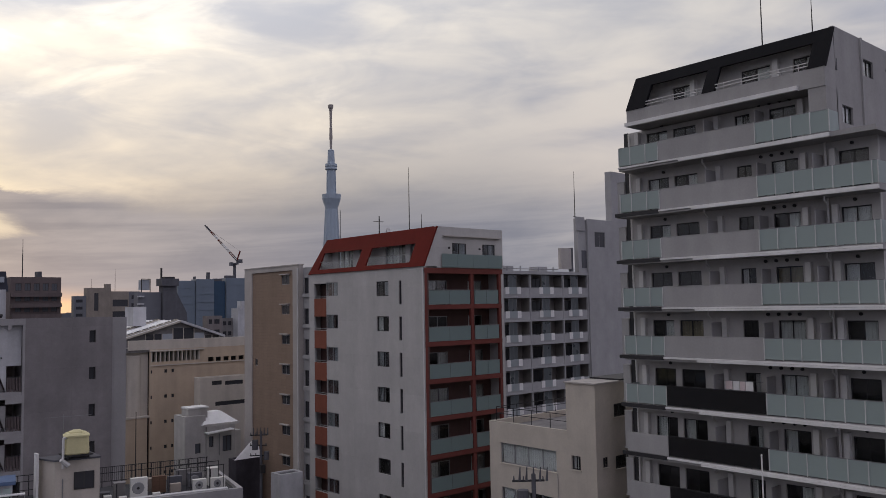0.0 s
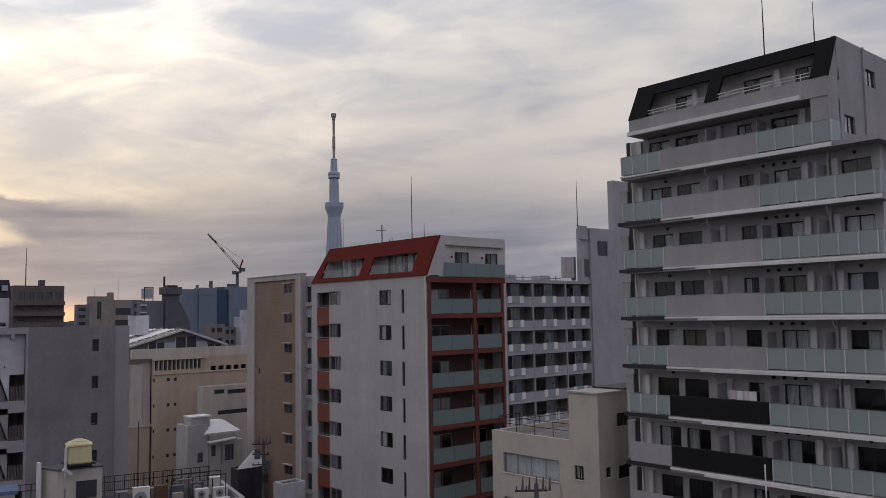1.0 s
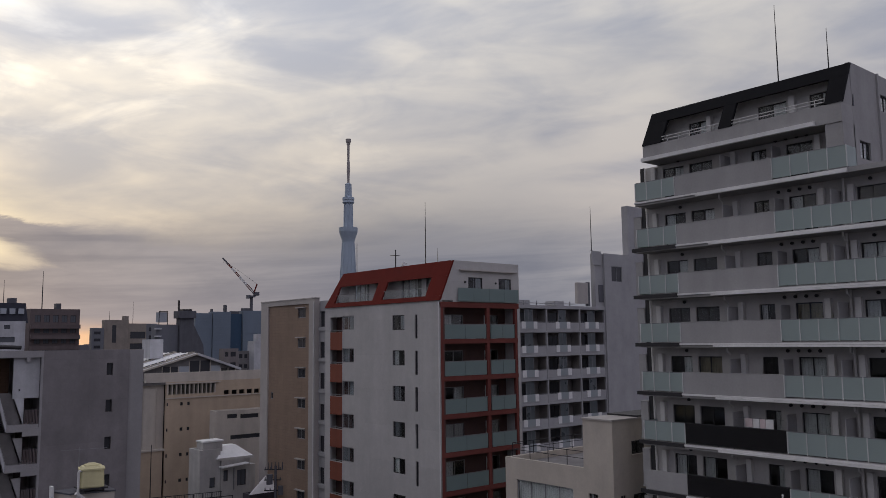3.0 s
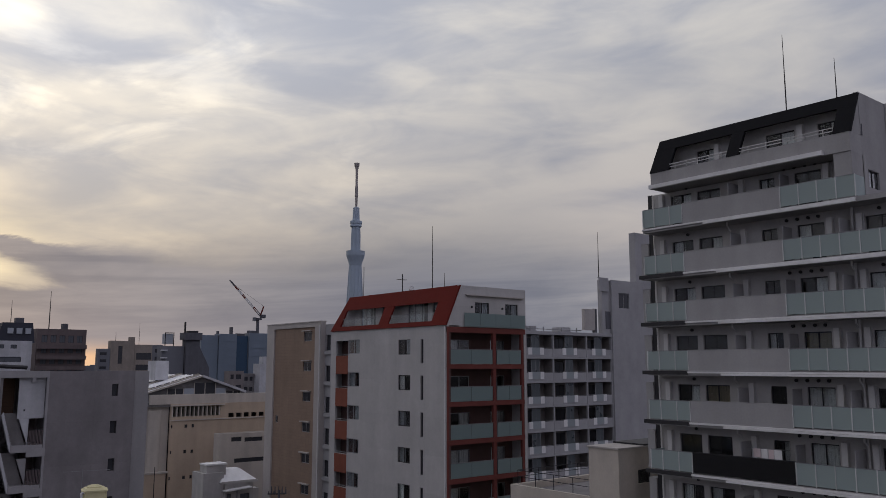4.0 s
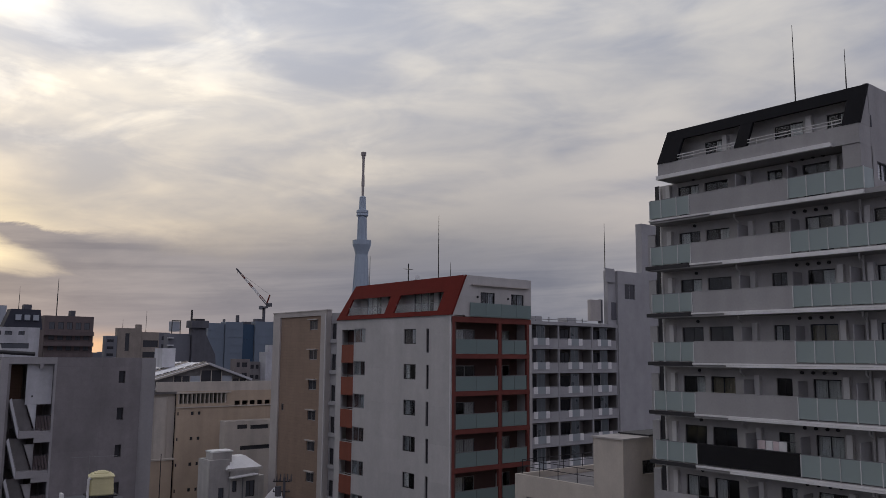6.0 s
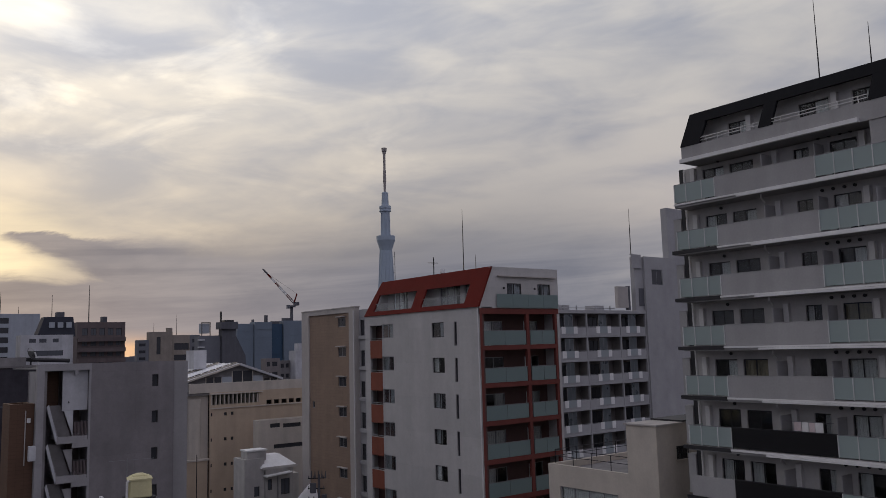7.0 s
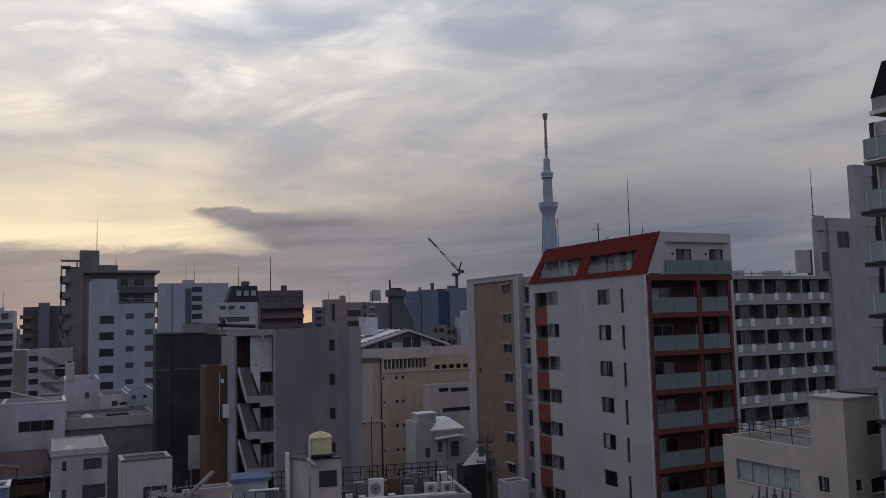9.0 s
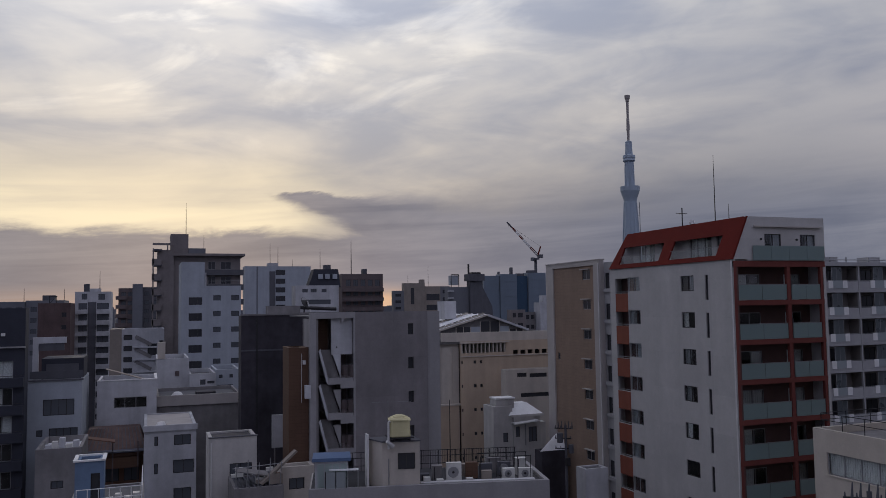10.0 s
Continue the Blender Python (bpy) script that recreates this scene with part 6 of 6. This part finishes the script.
for i in range(16):
    xa = -5.7 + 0.37 * i
    part("roof_batten", Solid().beam((xa, 79.3, 17.27), (-5.0 + 0.285 * i, 82.0, 19.14), 0.05, 0.05), DARK_GREY, t)
part("eave_tiles", Solid().beam((-5.7, 79.0, 17.45), (0.0, 79.0, 17.45), 1.0, 0.12), surface("blue_grey_tiles", (0.12, 0.125, 0.155), stain=0.35), t, "blue-grey eave tiles")
part("balcony_front", Solid().box(-5.0, -0.6, 78.6, 78.72, 16.0, 16.95), BROWN_TILE, t, "rust-brown balcony front")
part("washing_pole", Solid().tube((-4.9, 78.5, 17.5), (-0.7, 78.5, 17.5), 0.03, n=6), STEEL, t)
for xa in (-4.9, -2.8, -0.7):
    part("balcony_post", Solid().box(xa - 0.05, xa + 0.05, 78.5, 78.6, 14.5, 18.3), DARK_BROWN, t)
part("lean_roof", Solid().beam((-5.2, 78.0, 19.0), (-2.6, 78.0, 18.5), 1.4, 0.08), ROOF_BROWN, t)
part("gutter", Solid().box(-5.8, 0.1, 79.0, 79.19, 17.0, 17.25), ROOF_BROWN, t)
t = block("blue-grey rooftop stair shed with a white rim", -3.85, -2.3, 52, 54, 21.3, SHED_BLUE, [(-3.0, -2.5, 18.9, 20.6)], name="shed", category="shed", parapet=0.15)
for q in ((-3.95, -2.2, 51.9, 52.1), (-3.95, -2.2, 53.9, 54.1)):
    part("rim", Solid().box(*q, 21.303, 21.4), LEDGE_WHITE, t, "white rim")
for q in ((-3.95, -3.75, 52.1, 53.9), (-2.4, -2.2, 52.1, 53.9)):
    part("rim", Solid().box(*q, 21.303, 21.4), LEDGE_WHITE, t, "white rim")
t = block("low flat roof with white railing and clutter", -4.2, -0.1, 51, 58, 18.7, DIRTY_CONCRETE, name="house", parapet=0.1)
for z in (19.3, 19.85):
    part("rail", Solid().tube((-3.7, 51.2, z), (-0.2, 51.2, z), 0.03, n=6), LEDGE_WHITE, t, "white railing")
    part("rail", Solid().tube((-0.2, 51.2, z), (-0.2, 57.5, z), 0.03, n=6), LEDGE_WHITE, t, "white railing")
for i in range(7):
    f = i / 6
    part("rail_post", Solid().tube((-3.7 + 3.5 * f, 51.2, 18.6), (-3.7 + 3.5 * f, 51.2, 19.85), 0.025, n=6), LEDGE_WHITE, t)
for i in range(4):
    a = -2.2 + 0.5 * i
    part("roof_crate", Solid().box(a, a + 0.36, 52.4, 52.9, 18.6, 19.0 + 0.2 * (i % 2)), AC_WHITE, t)
# old house with sloping board and lean-to
t = block("cream lean-to house beside the grey building", 8.9, 11.3, 58.5, 60.0, 18.8, PALE_BAND, [(9.5, 10.6, 17.2, 18.0)], name="house")
part("board", Solid().beam((7.4, 57.5, 18.0), (9.9, 58.0, 20.0), 0.5, 0.15), WOOD, t, "sloping weathered board")
t = block("dark corrugated roof shed", 5.6, 8.9, 57, 61.5, 17.9, DIRTY_CONCRETE, name="shed", category="shed", parapet=0.1, roofmat=DARK_GREY)
for i in range(8):
    part("roof_rib", Solid().box(5.8 + 0.38 * i, 5.9 + 0.38 * i, 57.1, 61.3, 17.8, 17.95), DARK_GREY, t)
rng_c = random.Random(77)
for i in range(14):
    xa, ya = rng_c.uniform(5.7, 8.4), rng_c.uniform(57.2, 60.6)
    hh = rng_c.uniform(0.15, 0.7)
    part("stored_crate", Solid().box(xa, xa + rng_c.uniform(0.25, 0.7), ya, ya + rng_c.uniform(0.25, 0.6), 17.96, 17.96 + hh), rng_c.choice([DIRTY_CONCRETE, DARK_GREY, BROWN_TILE, AC_WHITE, TAUPE]), t)
for i in range(5):
    xa = 5.7 + 0.75 * i
    part("scaffold_post", Solid().tube((xa, 57.3, 17.9), (xa + 0.1, 57.3, 19.5 + 0.25 * (i % 2)), 0.03, n=6), STEEL, t)
part("scaffold_rail", Solid().tube((5.5, 57.28, 19.2), (8.9, 57.28, 19.35), 0.03, n=6), STEEL, t)
part("tarpaulin", Solid().beam((5.8, 58.6, 18.9), (8.0, 58.4, 18.5), 1.6, 0.05), DIRTY_CONCRETE, t, "grey sagging tarpaulin")


# ---- near flat roof with the water tank ----
def tank_roof():
    a, b = Vector((8.9, 47.84, 0)), Vector((22.9, 44.65, 0))
    e1 = (b - a).normalized()
    e2 = Vector((-e1.y, e1.x, 0))

    def P(u, v, z):
        q = a + e1 * u + e2 * v
        return (q.x, q.y, z)

    def ob(u0, u1, v0, v1, z0, z1):
        s = Solid()
        s.hull([P(u0, v0, z0), P(u1, v0, z0), P(u1, v1, z0), P(u0, v1, z0)], [P(u0, v0, z1), P(u1, v0, z1), P(u1, v1, z1), P(u0, v1, z1)])
        return s

    L = (b - a).length
    t = thing("flat_roofed_building", P(L / 2, 3, 0), "plain pale building with a cluttered flat roof", "building")
    part("body", ob(0, L, 0.25, 6.0, 0, 19.2), BORDER_GREY, t)
    part("parapet", ob(0, L, 0, 0.25, 0, 19.46), GREY_LIGHT, t, "pale front parapet")
    part("parapet", ob(L - 0.25, L, 0.255, 6.0, 19.2, 19.46), GREY_LIGHT, t)
    part("roof_skin", ob(0.1, L - 0.26, 0.26, 5.9, 19.203, 19.26), ROOF_DARK, t)
    # stair house
    ph = Solid()
    base = [(13.2, 47.27), (15.38, 46.79), (15.45, 48.9), (12.65, 48.9)]
    ph.hull([(x, y, 19.26) for x, y in base], [(x, y, 21.95) for x, y in base])
    house = thing("stair_house", (14, 47.5, 19.26), "pale rooftop stair house with a two-pane window", "roof house")
    part("wall", ph, PALE_BAND, house)
    cap = Solid()
    cap.hull([(x + (0.05 if x > 14 else -0.05), y - 0.05, 21.953) for x, y in base], [(x + (0.05 if x > 14 else -0.05), y - 0.05, 22.04) for x, y in base])
    part("roof_cap", cap, DARK_GREY, house, "dark flat roof")
    part("fin_wall", Solid().box(12.48, 12.6, 48.1, 48.6, 19.26, 22.35), LEDGE_WHITE, house, "white fin wall")
    p0, p1 = Vector((14.1, 47.062, 0)), Vector((15.1, 46.842, 0))
    d = (p1 - p0).normalized()
    nrm = Vector((d.y, -d.x, 0))

    def W(f, off, z):
        q = p0 + d * f + nrm * off
        return (q.x, q.y, z)

    def wbox(f0, f1, o0, o1, z0, z1):
        s = Solid()
        s.hull([W(f0, o1, z0), W(f1, o1, z0), W(f1, o0, z0), W(f0, o0, z0)], [W(f0, o1, z1), W(f1, o1, z1), W(f1, o0, z1), W(f0, o0, z1)])
        return s

    fr = part("window", wbox(0, 1.03, -0.02, 0.035, 20.36, 21.3), FRAME_DARK, house)
    for f0, f1 in ((0.06, 0.49), (0.54, 0.97)):
        place("pane", wbox(f0, f1, 0.036, 0.045, 20.42, 21.24).mesh("pane", DARK_PANE), fr)
    part("conduit", Solid().tube((13.55, 47.13, 19.26), (13.55, 47.13, 21.0), 0.03, n=6), STEEL, house)
    # water tank
    tk = thing("water_tank", (14.27, 47.3, 22.04), "yellowed plastic roof water tank with domed lid on stand", "water tank")
    cx, cy = 14.27, 47.3

    def ring(z, h):
        c = 0.22 * h
        r = [(-h + c, -h), (h - c, -h), (h, -h + c), (h, h - c), (h - c, h), (-h + c, h), (-h, h - c), (-h, -h + c)]
        ca, sa = math.cos(radians(-13)), math.sin(radians(-13))
        return [(cx + u * ca - v * sa, cy + u * sa + v * ca, z) for u, v in r]

    body = Solid()
    for z0, h0, z1, h1 in ((22.28, 0.60, 22.34, 0.64), (22.34, 0.64, 23.22, 0.60), (23.22, 0.655, 23.30, 0.655), (23.30, 0.60, 23.40, 0.50)):
        body.hull(ring(z0, h0), ring(z1, h1))
    part("body", body, TANK_YELLOW, tk)
    lid = Solid()
    lid.hull(ring(23.40, 0.38), ring(23.47, 0.36))
    lid.hull(ring(23.47, 0.30), ring(23.54, 0.18))
    part("lid", lid, TANK_YELLOW, tk)
    for i in range(2):
        z = 22.58 + 0.32 * i
        rb = Solid()
        rb.hull(ring(z, 0.639 - 0.015 * i), ring(z + 0.04, 0.637 - 0.015 * i))
        part("rib", rb, TANK_YELLOW, tk)
    for u, v in ((-0.5, -0.5), (0.5, -0.5), (0.5, 0.5), (-0.5, 0.5)):
        part("leg", Solid().box(cx + u - 0.04, cx + u + 0.04, cy + v - 0.04, cy + v + 0.04, 22.04, 22.2), DARK_STEEL, tk)
    part("stand", Solid().box(cx - 0.7, cx + 0.7, cy - 0.7, cy + 0.7, 22.2, 22.275), DARK_STEEL, tk)
    part("pipe", Solid().tube((cx - 0.78, cy - 0.4, 21.6), (cx - 0.78, cy - 0.4, 23.2), 0.07), PIPE_WHITE, tk, "white supply pipe")
    part("pipe", Solid().tube((cx - 0.78, cy - 0.4, 23.2), (cx - 0.5, cy - 0.4, 23.24), 0.07), PIPE_WHITE, tk)
    part("elbow", Solid().tube((cx - 0.95, cy - 0.6, 22.1), (cx - 0.55, cy - 0.5, 21.75), 0.1, 0.14), PIPE_WHITE, tk)
    ax = thing("tv_aerial", (13.9, 48.9, 22.0), "thin television aerial behind the tank", "antenna")
    part("pole", Solid().tube((13.9, 48.4, 22.0), (13.9, 48.4, 24.3), 0.02, n=6), STEEL, ax)
    part("boom", Solid().beam((12.9, 48.4, 24.2), (15.4, 48.4, 24.15), 0.02, 0.02), STEEL, ax)
    # outdoor units
    def unit(u, v, w, h, label, fan=True, skin=AC_WHITE):
        ac = thing("outdoor_unit", P(u, v, 19.26), label, "air conditioner", "outdoor units")
        part("case", ob(u, u + w, v, v + 0.35, 19.34, 19.34 + h), skin, ac)
        part("foot", ob(u + 0.05, u + 0.15, v, v + 0.35, 19.262, 19.338), DARK_STEEL, ac)
        part("foot", ob(u + w - 0.15, u + w - 0.05, v, v + 0.35, 19.262, 19.338), DARK_STEEL, ac)
        if fan:
            c = Vector(P(u + w * 0.45, v, 19.34 + h * 0.5))
            part("fan_guard", Solid().tube(c - e2 * 0.03, c - e2 * 0.002, 0.3 * min(w, h) / 0.9, 0.33 * min(w, h) / 0.9, 16), STEEL, ac, "grey fan guard")
            part("fan_hub", Solid().tube(c - e2 * 0.05, c - e2 * 0.031, 0.07, 0.08, 10), DARK_STEEL, ac)
        return ac

    unit(8.25, 1.15, 0.92, 1.12, "tall off-white outdoor air-conditioning unit on the roof")
    unit(10.45, 1.2, 0.6, 0.55, "small sand-coloured outdoor unit beside a rack", False, TAUPE)
    unit(11.75, 1.3, 0.78, 0.62, "off-white outdoor unit on the roof")
    unit(12.75, 1.2, 0.85, 0.62, "off-white outdoor unit near the roof corner")
    unit(9.55, 1.9, 0.75, 0.95, "brown rusted outdoor unit behind a pipe run", False, BROWN_TILE)
    unit(10.5, 2.4, 0.8, 0.75, "dark outdoor unit on the equipment rack", False, DARK_GREY)
    unit(11.7, 2.5, 0.8, 0.8, "dark outdoor unit on the equipment rack", True, DARK_GREY)
    rack = thing("equipment_rack", P(11, 1.6, 19.26), "dark steel equipment rack on the roof", "rack")
    for u in (10.3, 11.5, 12.6, 13.4):
        for v in (0.9, 2.2):
            part("post", ob(u, u + 0.04, v, v + 0.04, 19.262, 20.8), DARK_STEEL, rack)
    for z in (20.76,):
        part("beam", ob(10.3, 13.46, 0.9, 0.94, z, z + 0.04), DARK_STEEL, rack)
        part("beam", ob(10.3, 13.46, 2.2, 2.24, z, z + 0.04), DARK_STEEL, rack)
    pipes = thing("pipe_run", P(9, 0.7, 19.26), "pale insulated pipes along the roof edge", "pipe")
    for v in (0.62, 0.8):
        part("pipe", Solid().tube(P(6.6, v, 19.45), P(13.6, v, 19.42), 0.06, n=6), PIPE_WHITE, pipes)
    for u in (6.8, 7.6, 9.4):
        part("block", ob(u, u + 0.4, 0.6, 1.0, 19.262, 19.75 if u < 7.5 else 19.6), AC_WHITE, pipes)
    for i, (u, v, w, h, m2, lab) in enumerate(((6.7, 1.6, 0.5, 0.45, DARK_GREY, "dark crate on the flat roof"), (7.5, 2.2, 0.6, 0.8, DIRTY_CONCRETE, "stained grey box on the flat roof"),
                                               (9.3, 2.9, 0.7, 0.7, TAUPE, "taupe storage box on the flat roof"), (12.9, 2.6, 0.6, 1.0, AC_WHITE, "off-white storage box near the roof corner"),
                                               (3.9, 2.6, 0.5, 0.6, DARK_GREY, "dark crate on the flat roof"), (11.2, 3.6, 0.9, 0.9, DIRTY_CONCRETE, "stained grey box on the flat roof"))):
        bx = thing("roof_box", P(u, v, 19.262), lab, "box")
        part("case", ob(u, u + w, v, v + 0.45, 19.262, 19.262 + h), m2, bx)
        part("lid", ob(u - 0.03, u + w + 0.03, v - 0.03, v + 0.48, 19.264 + h, 19.31 + h), m2, bx)
        part("strap", ob(u + 0.1, u + 0.16, v - 0.012, v - 0.002, 19.28, 19.25 + h), DARK_STEEL, bx)
    fence = thing("roof_fence", P(7, 5.6, 19.26), "dark mesh fence along the back of the roof", "fence")
    for i in range(24):
        u = 0.3 + i * 0.57
        part("post", ob(u, u + 0.05, 5.6, 5.65, 19.262, 20.5), DARK_STEEL, fence)
    for z in (19.6, 20.1, 20.46):
        part("rail", ob(0.3, 13.5, 5.62, 5.66, z, z + 0.04), DARK_STEEL, fence)
    for i in range(60):
        u = 6.6 + i * 0.115
        part("bar", ob(u, u + 0.015, 5.63, 5.645, 19.6, 20.46), DARK_STEEL, fence)
    # greenhouse-like shed at the corner, with blue top
    sd = thing("roof_shed", P(1.2, 1.5, 19.26), "small white glazed roof shed with a blue roof edge", "shed")
    part("body", ob(0.35, 2.3, 0.5, 2.2, 19.262, 20.95), HOUSE_WHITE, sd)
    part("roof", ob(0.2, 2.45, 0.35, 2.4, 20.953, 21.15), ROOF_BLUE, sd, "blue roof")
    for i in range(4):
        part("glazing", ob(0.5 + 0.45 * i, 0.88 + 0.45 * i, 0.47, 0.497, 19.4, 20.8), FROST, sd)
    part("awning", ob(1.2, 2.9, 0.1, 0.46, 20.45, 20.5), ROOF_PALE, sd)
    part("post", ob(2.85, 2.9, 0.1, 0.15, 19.262, 20.447), STEEL, sd)
    for u in (0.95, 1.55, 2.15):
        part("lean_post", ob(u, u + 0.05, 0.02, 0.07, 19.262, 20.43), DARK_STEEL, sd, "dark lean-to post")
    part("lean_pane", ob(1.0, 1.53, 0.03, 0.05, 19.35, 20.4), FROST_PALE, sd, "pale lean-to pane")
    part("lean_pane", ob(1.6, 2.13, 0.03, 0.05, 19.35, 20.4), FROST_PALE, sd, "pale lean-to pane")
    return t


tank_roof()


# ---- street poles ----
def pole(x, y, top, label, arms=2):
    t = thing("utility_pole", (x, y, 0), label, "utility pole", "utility poles")
    part("shaft", Solid().tube((x, y, 0), (x, y, top), 0.17, 0.11, 10), DARK_GREY, t)
    for k in range(arms):
        z = top - 0.35 - 0.9 * k
        arm = part("crossarm", Solid().beam((x - 0.7, y + 0.75, z), (x + 0.35, y - 0.4, z + 0.05), 0.09, 0.09), DARK_STEEL, t)
        for f in (0.05, 0.35, 0.65, 0.95):
            px, py = x - 0.7 + 1.05 * f, y + 0.75 - 1.15 * f
            place("insulator", Solid().tube((px, py, z + 0.05), (px, py, z + 0.25), 0.05, 0.03, 6).mesh("insulator", DARK_GREY), arm)
    part("transformer", Solid().tube((x - 0.4, y + 0.35, top - 1.6), (x - 0.4, y + 0.35, top - 0.75), 0.28, 0.28, 12), DARK_GREY, t, "grey pole transformer")
    part("transformer", Solid().tube((x + 0.35, y - 0.3, top - 2.5), (x + 0.35, y - 0.3, top - 1.75), 0.24, 0.24, 12), DARK_GREY, t, "grey pole transformer")
    part("gear_box", Solid().box(x - 0.2, x + 0.2, y - 0.42, y - 0.12, top - 3.6, top - 2.9), DARK_STEEL, t, "dark switch box")
    for i in range(5):
        part("cutout", Solid().tube((x - 0.5 + 0.22 * i, y + 0.45 - 0.24 * i, top - 0.3), (x - 0.55 + 0.22 * i, y + 0.35 - 0.24 * i, top + 0.35), 0.07, 0.03, 6), DARK_GREY, t)
    part("bracket", Solid().beam((x, y, top - 1.2), (x - 0.4, y + 0.35, top - 1.2), 0.08, 0.08), DARK_STEEL, t)
    return t


pole(29.3, 27.25, 21.8, "concrete utility pole with crossarms and a transformer")
pole(35.6, 66.0, 19.1, "concrete utility pole before a tan tiled wall", 3)
thin = thing("roof_pole", (26.5, 14.07, 0), "thin pale pole rising from a roof", "pole")
part("shaft", Solid().tube((26.5, 14.07, 0), (26.5, 14.07, 24.7), 0.035, 0.025, 8), PIPE_WHITE, thin)
part("cap", Solid().tube((26.5, 14.07, 24.7), (26.5, 14.07, 24.74), 0.04, 0.02, 8), PIPE_WHITE, thin)
# ---- the city beyond, and the building the view is taken from ----
far = Solid()
cr = random.Random(11)
for i in range(420):
    a = radians(cr.uniform(-75, 28))
    d = cr.uniform(380, 1900)
    w, dp, h = cr.uniform(8, 26), cr.uniform(8, 20), 14 + 15 * cr.random() ** 1.5 + d * 0.002
    cx, cy = -math.sin(a) * d, math.cos(a) * d
    far.box(cx - w / 2, cx + w / 2, cy, cy + dp, 0, h)
    if cr.random() < 0.4:
        far.box(cx - w / 6, cx + w / 6, cy + 2, cy + dp * 0.7, h, h + 2.5)
tagged(new("distant_city", far.mesh("distant_city", FAR_GREY)), "hazy grey rooftops of the distant city", "city", kind="stuff")
own = thing("own_building", (0, -8, 0), "plain rendered building behind the viewpoint", "building", kind="structure")
part("wall", Solid().box(-14, 14, -14, -2.5, 0, 34), BORDER_GREY, own)

rod("service_mast", 26.05, 70.3, 0, 21.4, "thin dark service mast between buildings", 0.09)
